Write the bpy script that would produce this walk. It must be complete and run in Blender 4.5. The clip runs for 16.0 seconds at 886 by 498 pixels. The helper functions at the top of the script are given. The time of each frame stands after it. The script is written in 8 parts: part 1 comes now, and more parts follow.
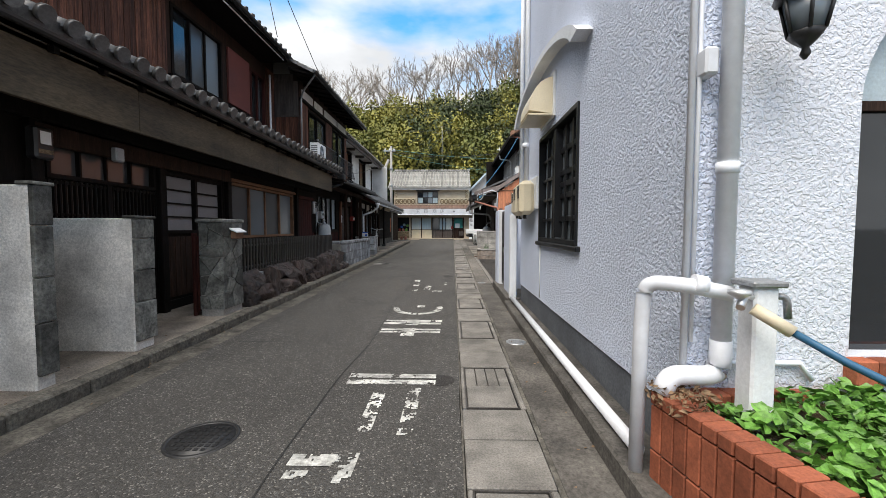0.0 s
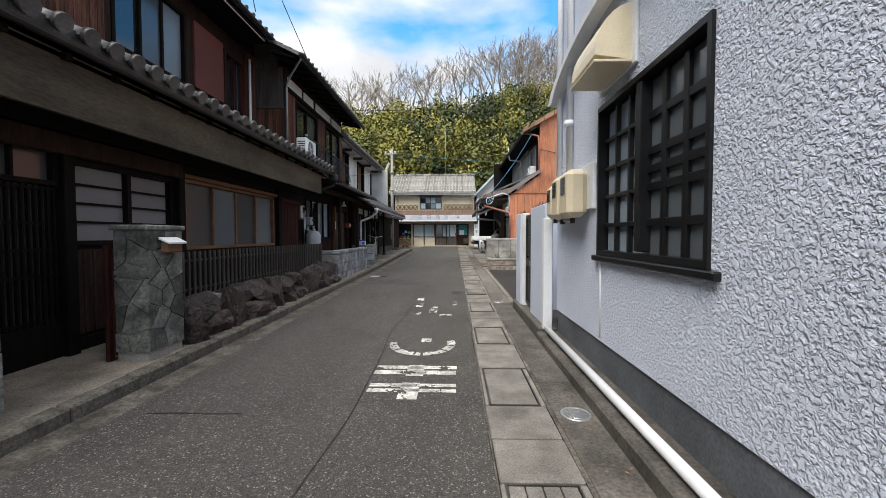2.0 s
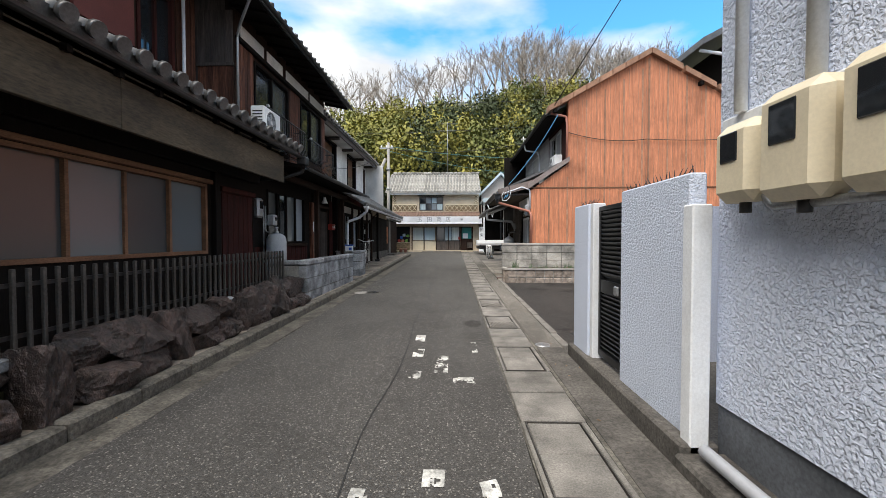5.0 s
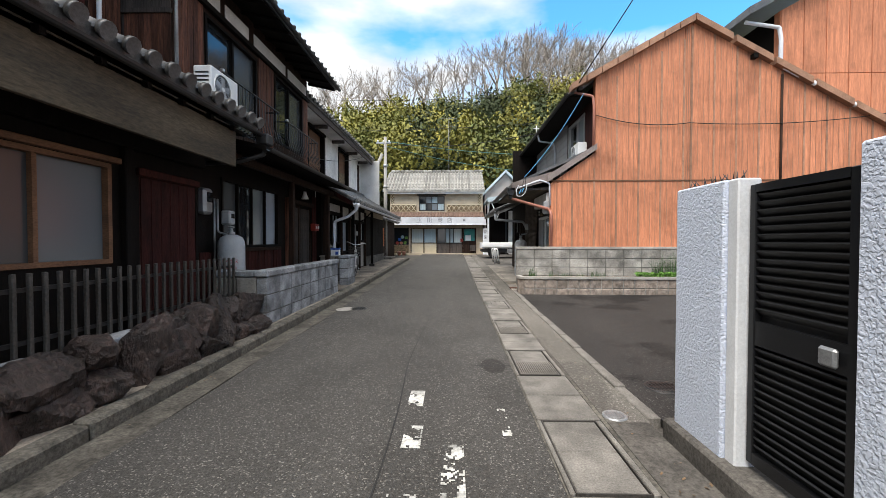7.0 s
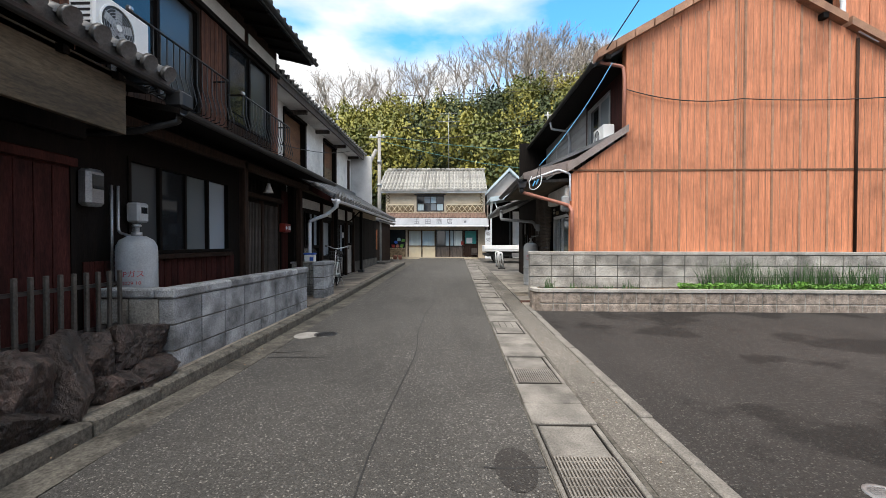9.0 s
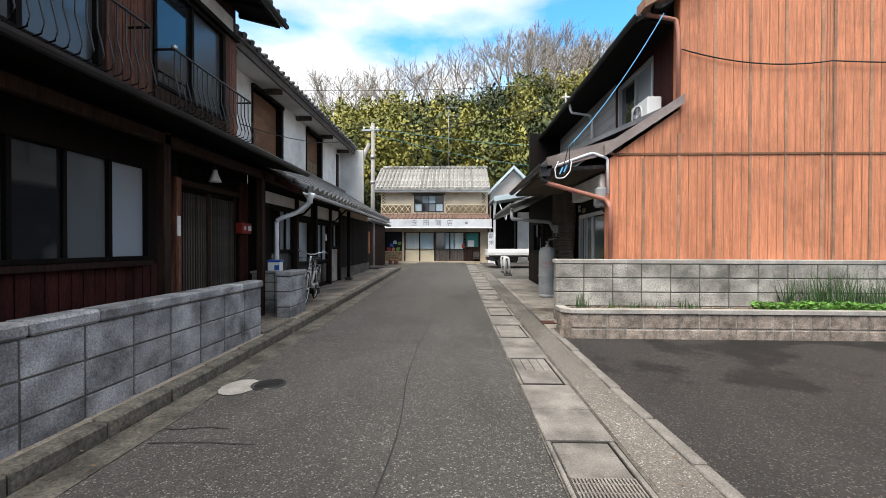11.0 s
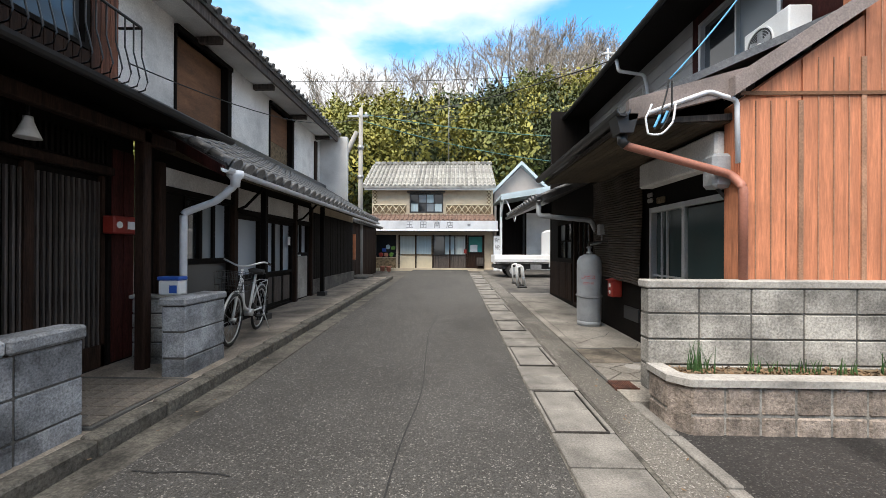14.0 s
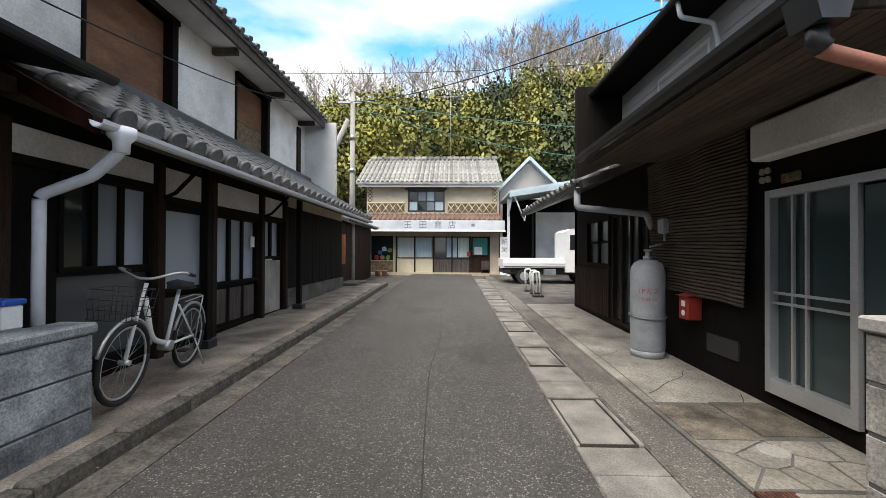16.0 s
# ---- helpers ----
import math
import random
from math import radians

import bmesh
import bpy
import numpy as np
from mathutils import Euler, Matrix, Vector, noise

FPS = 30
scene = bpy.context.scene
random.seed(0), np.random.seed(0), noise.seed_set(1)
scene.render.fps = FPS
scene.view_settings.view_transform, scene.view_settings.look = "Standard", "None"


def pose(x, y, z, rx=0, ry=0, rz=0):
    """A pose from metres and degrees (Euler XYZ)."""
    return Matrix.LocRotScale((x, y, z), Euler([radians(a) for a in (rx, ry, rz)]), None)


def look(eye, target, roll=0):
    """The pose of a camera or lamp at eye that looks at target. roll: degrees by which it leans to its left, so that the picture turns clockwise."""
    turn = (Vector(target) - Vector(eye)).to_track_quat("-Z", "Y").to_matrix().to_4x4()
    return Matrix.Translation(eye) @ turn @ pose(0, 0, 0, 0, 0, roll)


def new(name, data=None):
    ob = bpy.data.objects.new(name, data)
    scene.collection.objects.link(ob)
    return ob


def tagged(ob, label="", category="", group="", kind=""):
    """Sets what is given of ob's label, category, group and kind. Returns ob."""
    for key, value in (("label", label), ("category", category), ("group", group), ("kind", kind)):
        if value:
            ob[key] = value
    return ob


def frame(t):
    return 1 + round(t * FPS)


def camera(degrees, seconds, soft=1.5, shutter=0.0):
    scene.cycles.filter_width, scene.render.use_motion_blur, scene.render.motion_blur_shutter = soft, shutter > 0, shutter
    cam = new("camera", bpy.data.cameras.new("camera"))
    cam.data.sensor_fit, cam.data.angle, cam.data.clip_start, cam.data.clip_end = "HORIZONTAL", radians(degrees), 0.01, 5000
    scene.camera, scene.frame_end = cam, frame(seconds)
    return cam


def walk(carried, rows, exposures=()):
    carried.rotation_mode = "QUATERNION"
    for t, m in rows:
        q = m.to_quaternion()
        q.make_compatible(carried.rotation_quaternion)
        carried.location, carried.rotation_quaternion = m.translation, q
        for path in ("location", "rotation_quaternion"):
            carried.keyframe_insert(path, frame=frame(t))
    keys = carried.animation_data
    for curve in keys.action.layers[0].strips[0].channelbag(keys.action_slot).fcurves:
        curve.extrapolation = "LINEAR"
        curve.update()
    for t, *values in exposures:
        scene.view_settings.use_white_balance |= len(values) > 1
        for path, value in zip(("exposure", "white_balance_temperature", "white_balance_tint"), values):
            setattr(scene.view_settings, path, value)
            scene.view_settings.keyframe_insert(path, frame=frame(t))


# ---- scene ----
cam = camera(96.7, 16.0, soft=0.8)
METRES, EYE, TILT, LEAN, TURN = 13.7, 1.325, 0.0, 0.0, 1.4
EXPOSURE = 0.62
ROWS = [
    (0.0, 0.0, 0.0, 0.0, 0.0, -2.98, -0.08),
    (0.5, -0.0009, 0.0232, 0.0009, 0.19, -2.58, 0.01),
    (1.0, -0.0043, 0.0501, 0.002, 0.33, -2.28, 0.07),
    (1.5, -0.0051, 0.0802, 0.004, 0.4, -2.15, 0.11),
    (2.0, -0.0089, 0.1128, 0.0015, 0.3, -2.01, 0.1),
    (2.5, -0.0084, 0.1466, 0.0016, 0.27, -1.94, 0.08),
    (3.0, -0.012, 0.1786, 0.0012, 0.24, -1.87, 0.09),
    (3.5, -0.0126, 0.2089, 0.0013, 0.27, -1.82, 0.08),
    (4.0, -0.0142, 0.2406, 0.0017, 0.27, -1.72, 0.06),
    (6.5, -0.0273, 0.4032, 0.0034, 0.21, -1.27, -0.03),
    (7.0, -0.0266, 0.4349, 0.0037, 0.25, -1.22, -0.05),
    (7.5, -0.0272, 0.4664, 0.0034, 0.27, -1.12, -0.02),
    (8.0, -0.0235, 0.4973, 0.0029, 0.33, -1.04, -0.04),
    (8.5, -0.0205, 0.5295, 0.0038, 0.4, -0.95, -0.05),
    (9.0, -0.0201, 0.5611, 0.0047, 0.39, -0.84, -0.06),
    (11.5, -0.0237, 0.7189, 0.0076, 0.25, -0.39, -0.18),
    (12.0, -0.0257, 0.7498, 0.0071, 0.17, -0.28, -0.2),
    (12.5, -0.0251, 0.7803, 0.0073, 0.14, -0.2, -0.24),
    (13.0, -0.0248, 0.8114, 0.0089, 0.16, -0.14, -0.26),
    (13.5, -0.026, 0.8424, 0.0098, 0.13, -0.01, -0.24),
    (14.0, -0.0242, 0.874, 0.0106, 0.12, 0.12, -0.25),
    (14.5, -0.0264, 0.9057, 0.0121, 0.07, 0.22, -0.28),
    (15.0, -0.0264, 0.9368, 0.0128, 0.12, 0.28, -0.3),
    (15.5, -0.03, 0.967, 0.0121, 0.11, 0.37, -0.3),
    (16.0, -0.0299, 0.9971, 0.0118, 0.09, 0.43, -0.29),
]
walk(cam, [(t, pose(0, 0, EYE, TILT, LEAN, TURN) @ pose(METRES * x, METRES * y, METRES * z, 90 + pitch, roll, yaw)) for t, x, y, z, yaw, pitch, roll in ROWS],
     exposures=[(0.0, EXPOSURE), (4.0, EXPOSURE + 0.1), (16.0, EXPOSURE + 0.38)])

# ---- world and sun ----
SUN_EL, SUN_ROT = 60.0, 207.0
world = bpy.data.worlds.new("sky")
scene.world = world
world.use_nodes = True
wn, wl = world.node_tree.nodes, world.node_tree.links
wn.clear()
w_out = wn.new("ShaderNodeOutputWorld")
w_bg = wn.new("ShaderNodeBackground")
w_sky = wn.new("ShaderNodeTexSky")
w_sky.sky_type = "NISHITA"
w_sky.sun_disc = False
w_sky.sun_elevation, w_sky.sun_rotation = radians(SUN_EL), radians(SUN_ROT)
w_tc = wn.new("ShaderNodeTexCoord")
w_map = wn.new("ShaderNodeMapping")
w_map.inputs["Scale"].default_value = (1.0, 1.0, 2.6)
w_map.inputs["Location"].default_value = (0.35, 0.2, 0.1)
w_noise = wn.new("ShaderNodeTexNoise")
w_noise.inputs["Scale"].default_value = 1.5
w_noise.inputs["Detail"].default_value = 7
w_noise.inputs["Roughness"].default_value = 0.5
w_ramp = wn.new("ShaderNodeValToRGB")
w_ramp.color_ramp.elements[0].position, w_ramp.color_ramp.elements[1].position = 0.44, 0.56
w_ramp2 = wn.new("ShaderNodeValToRGB")
w_ramp2.color_ramp.elements[0].color = (4.9, 5.0, 5.15, 1)
w_ramp2.color_ramp.elements[1].color = (6.9, 7.0, 7.15, 1)
w_ramp2.color_ramp.elements[0].position, w_ramp2.color_ramp.elements[1].position = 0.38, 0.66
w_noise2 = wn.new("ShaderNodeTexNoise")
w_noise2.inputs["Scale"].default_value = 3.2
w_noise2.inputs["Detail"].default_value = 6
w_mix = wn.new("ShaderNodeMix")
w_mix.data_type = "RGBA"
wl.new(w_tc.outputs["Generated"], w_map.inputs["Vector"])
wl.new(w_map.outputs["Vector"], w_noise.inputs["Vector"])
wl.new(w_map.outputs["Vector"], w_noise2.inputs["Vector"])
w_sep = wn.new("ShaderNodeSeparateXYZ")
wl.new(w_tc.outputs["Generated"], w_sep.inputs["Vector"])
w_high = wn.new("ShaderNodeValToRGB")
w_high.color_ramp.elements[0].color = (0.56, 0.56, 0.56, 1)
w_high.color_ramp.elements[1].color = (0.56, 0.56, 0.56, 1)
w_high.color_ramp.elements.new(0.46).color = (0.17, 0.17, 0.17, 1)
w_high.color_ramp.elements.new(0.80).color = (0.50, 0.50, 0.50, 1)
wl.new(w_sep.outputs["Z"], w_high.inputs["Fac"])
w_off = wn.new("ShaderNodeMath")
w_off.operation = "SUBTRACT"
w_off.inputs[1].default_value = 0.2
wl.new(w_high.outputs["Color"], w_off.inputs[0])
w_sum = wn.new("ShaderNodeMath")
wl.new(w_noise.outputs["Fac"], w_sum.inputs[0])
wl.new(w_off.outputs[0], w_sum.inputs[1])
wl.new(w_sum.outputs[0], w_ramp.inputs["Fac"])
wl.new(w_noise2.outputs["Fac"], w_ramp2.inputs["Fac"])
wl.new(w_ramp.outputs["Color"], w_mix.inputs["Factor"])
w_gain = wn.new("ShaderNodeVectorMath")
w_gain.operation = "MULTIPLY"
w_gain.inputs[1].default_value = (0.72, 1.7, 2.1)
wl.new(w_sky.outputs["Color"], w_gain.inputs[0])
wl.new(w_gain.outputs[0], w_mix.inputs["A"])
wl.new(w_ramp2.outputs["Color"], w_mix.inputs["B"])
wl.new(w_mix.outputs["Result"], w_bg.inputs["Color"])
w_bg.inputs["Strength"].default_value = 0.11
wl.new(w_bg.outputs["Background"], w_out.inputs["Surface"])

sun_data = bpy.data.lights.new("sun", "SUN")
sun_data.energy, sun_data.angle, sun_data.color = 3.1, radians(46), (1.0, 0.93, 0.85)
sun = new("sun", sun_data)
sr, se = radians(SUN_ROT), radians(SUN_EL)
sun.matrix_world = look((math.sin(sr) * math.cos(se) * 40, math.cos(sr) * math.cos(se) * 40, math.sin(se) * 40), (0, 0, 0))


# ---- materials ----
def mat(name, col, rough=0.8, metal=0.0, var=0.25, scale=3.0, stretch=(1, 1, 1), bump=0.2, fine=60.0, tint=None, spec=0.4, rnd=0.1, stain=0.0, dist=0.004):
    """Procedural surface: broad and fine noise in colour, fine relief, a little change from piece to piece."""
    m = bpy.data.materials.new(name)
    m.use_nodes = True
    n, l = m.node_tree.nodes, m.node_tree.links
    p = n["Principled BSDF"]
    p.inputs["Metallic"].default_value = metal
    p.inputs["Specular IOR Level"].default_value = spec
    tc = n.new("ShaderNodeTexCoord")
    mp = n.new("ShaderNodeMapping")
    mp.inputs["Scale"].default_value = stretch
    l.new(tc.outputs["Object"], mp.inputs["Vector"])
    n1, n2 = n.new("ShaderNodeTexNoise"), n.new("ShaderNodeTexNoise")
    n1.inputs["Scale"].default_value, n1.inputs["Detail"].default_value = scale, 6
    n2.inputs["Scale"].default_value, n2.inputs["Detail"].default_value = fine, 4
    l.new(mp.outputs["Vector"], n1.inputs["Vector"])
    l.new(mp.outputs["Vector"], n2.inputs["Vector"])
    ramp = n.new("ShaderNodeValToRGB")
    t = tint or [c * (1 - var) for c in col]
    ramp.color_ramp.elements[0].color = (*t, 1)
    ramp.color_ramp.elements[1].color = (*[min(1, c * (1 + var * 0.5)) for c in col], 1)
    ramp.color_ramp.elements[0].position, ramp.color_ramp.elements[1].position = 0.32, 0.66
    l.new(n1.outputs["Fac"], ramp.inputs["Fac"])
    info = n.new("ShaderNodeObjectInfo")
    add = n.new("ShaderNodeMath")
    add.operation = "MULTIPLY_ADD"
    add.inputs[1].default_value, add.inputs[2].default_value = 2 * rnd, 1 - rnd
    l.new(info.outputs["Random"], add.inputs[0])
    mul = n.new("ShaderNodeMath")
    mul.operation = "MULTIPLY_ADD"
    mul.inputs[1].default_value, mul.inputs[2].default_value = var * 1.6, 1 - var * 0.8
    n2.inputs["Roughness"].default_value = 0.7
    ctr = n.new("ShaderNodeMapRange")
    ctr.inputs["From Min"].default_value, ctr.inputs["From Max"].default_value = 0.34, 0.66
    l.new(n2.outputs["Fac"], ctr.inputs["Value"])
    l.new(ctr.outputs["Result"], mul.inputs[0])
    both = n.new("ShaderNodeMath")
    both.operation = "MULTIPLY"
    l.new(add.outputs[0], both.inputs[0])
    l.new(mul.outputs[0], both.inputs[1])
    mix = n.new("ShaderNodeVectorMath")
    mix.operation = "SCALE"
    l.new(ramp.outputs["Color"], mix.inputs[0])
    l.new(both.outputs[0], mix.inputs["Scale"])
    last = mix.outputs[0]
    if stain:
        n3 = n.new("ShaderNodeTexNoise")
        n3.inputs["Scale"].default_value, n3.inputs["Detail"].default_value = scale * 0.45, 8
        n3.inputs["Roughness"].default_value = 0.65
        l.new(tc.outputs["Object"], n3.inputs["Vector"])
        r3 = n.new("ShaderNodeValToRGB")
        r3.color_ramp.elements[0].position, r3.color_ramp.elements[1].position = 0.5, 0.68
        k = 1 - stain
        r3.color_ramp.elements[0].color, r3.color_ramp.elements[1].color = (1, 1, 1, 1), (k, k, k, 1)
        l.new(n3.outputs["Fac"], r3.inputs["Fac"])
        mm = n.new("ShaderNodeVectorMath")
        mm.operation = "MULTIPLY"
        l.new(last, mm.inputs[0])
        l.new(r3.outputs["Color"], mm.inputs[1])
        last = mm.outputs[0]
    l.new(last, p.inputs["Base Color"])
    rr = n.new("ShaderNodeMapRange")
    rr.inputs["To Min"].default_value, rr.inputs["To Max"].default_value = max(0.02, rough - 0.12), min(1, rough + 0.12)
    l.new(n1.outputs["Fac"], rr.inputs["Value"])
    l.new(rr.outputs["Result"], p.inputs["Roughness"])
    if bump:
        b = n.new("ShaderNodeBump")
        b.inputs["Strength"].default_value, b.inputs["Distance"].default_value = bump, dist
        l.new(n2.outputs["Fac"], b.inputs["Height"])
        l.new(b.outputs["Normal"], p.inputs["Normal"])
    return m


def glass_mat(name, col, rough=0.05, spec=0.7):
    m = bpy.data.materials.new(name)
    m.use_nodes = True
    p = m.node_tree.nodes["Principled BSDF"]
    p.inputs["Base Color"].default_value = (*col, 1)
    p.inputs["Roughness"].default_value = rough
    p.inputs["Specular IOR Level"].default_value = spec
    return m


def asphalt_mat(name, dark, light, stone, broad, patch):
    """Rolled asphalt: small stones of many greys in a dark binder, a few pale ones, faint worn lanes and damp patches."""
    m = bpy.data.materials.new(name)
    m.use_nodes = True
    n, l = m.node_tree.nodes, m.node_tree.links
    p = n["Principled BSDF"]
    tc = n.new("ShaderNodeTexCoord")
    vo = n.new("ShaderNodeTexVoronoi")
    vo.inputs["Scale"].default_value = 120
    l.new(tc.outputs["Object"], vo.inputs["Vector"])
    sep = n.new("ShaderNodeSeparateColor")
    l.new(vo.outputs["Color"], sep.inputs["Color"])
    cr = n.new("ShaderNodeValToRGB")
    e = cr.color_ramp.elements
    e[0].color, e[1].color = (*dark, 1), (*stone, 1)
    e[0].position, e[1].position = 0.1, 1.0
    mid = e.new(0.90)
    mid.color = (*light, 1)
    l.new(sep.outputs["Red"], cr.inputs["Fac"])
    lane = n.new("ShaderNodeTexNoise")
    lane.inputs["Scale"].default_value, lane.inputs["Detail"].default_value = 1.3, 5
    mp = n.new("ShaderNodeMapping")
    mp.inputs["Scale"].default_value = (1.0, 0.35, 1.0)
    l.new(tc.outputs["Object"], mp.inputs["Vector"])
    l.new(mp.outputs["Vector"], lane.inputs["Vector"])
    mr = n.new("ShaderNodeMapRange")
    mr.inputs["From Min"].default_value, mr.inputs["From Max"].default_value = 0.3, 0.7
    mr.inputs["To Min"].default_value, mr.inputs["To Max"].default_value = 1 - broad, 1 + broad
    l.new(lane.outputs["Fac"], mr.inputs["Value"])
    damp = n.new("ShaderNodeTexNoise")
    damp.inputs["Scale"].default_value, damp.inputs["Detail"].default_value, damp.inputs["Roughness"].default_value = 0.85, 7, 0.55
    l.new(tc.outputs["Object"], damp.inputs["Vector"])
    dr = n.new("ShaderNodeMapRange")
    dr.inputs["From Min"].default_value, dr.inputs["From Max"].default_value = 0.53, 0.58
    dr.inputs["To Min"].default_value, dr.inputs["To Max"].default_value = 1.0, 1 - patch
    l.new(damp.outputs["Fac"], dr.inputs["Value"])
    k = n.new("ShaderNodeMath")
    k.operation = "MULTIPLY"
    l.new(mr.outputs["Result"], k.inputs[0])
    l.new(dr.outputs["Result"], k.inputs[1])
    sc = n.new("ShaderNodeVectorMath")
    sc.operation = "SCALE"
    l.new(cr.outputs["Color"], sc.inputs[0])
    l.new(k.outputs[0], sc.inputs["Scale"])
    l.new(sc.outputs[0], p.inputs["Base Color"])
    p.inputs["Roughness"].default_value = 0.8
    p.inputs["Specular IOR Level"].default_value = 0.3
    b = n.new("ShaderNodeBump")
    b.inputs["Strength"].default_value, b.inputs["Distance"].default_value = 0.8, 0.006
    b.invert = True
    l.new(vo.outputs["Distance"], b.inputs["Height"])
    l.new(b.outputs["Normal"], p.inputs["Normal"])
    return m


def stucco_mat(name, col, size=40, depth=0.012):
    """Sprayed stucco: rounded blobs and worm-like ridges two to three centimetres wide."""
    m = mat(name, col, 0.8, var=0.07, scale=1.1, fine=70, bump=0, rnd=0, stain=0.08)
    n, l = m.node_tree.nodes, m.node_tree.links
    tc = n.new("ShaderNodeTexCoord")
    no = n.new("ShaderNodeTexNoise")
    no.inputs["Scale"].default_value, no.inputs["Detail"].default_value, no.inputs["Distortion"].default_value = size, 2.0, 0.5
    l.new(tc.outputs["Object"], no.inputs["Vector"])
    mr = n.new("ShaderNodeMapRange")
    mr.interpolation_type = "SMOOTHSTEP"
    mr.inputs["From Min"].default_value, mr.inputs["From Max"].default_value = 0.36, 0.62
    l.new(no.outputs["Fac"], mr.inputs["Value"])
    b = n.new("ShaderNodeBump")
    b.inputs["Strength"].default_value, b.inputs["Distance"].default_value = 1.0, depth
    l.new(mr.outputs["Result"], b.inputs["Height"])
    l.new(b.outputs["Normal"], n["Principled BSDF"].inputs["Normal"])
    return m


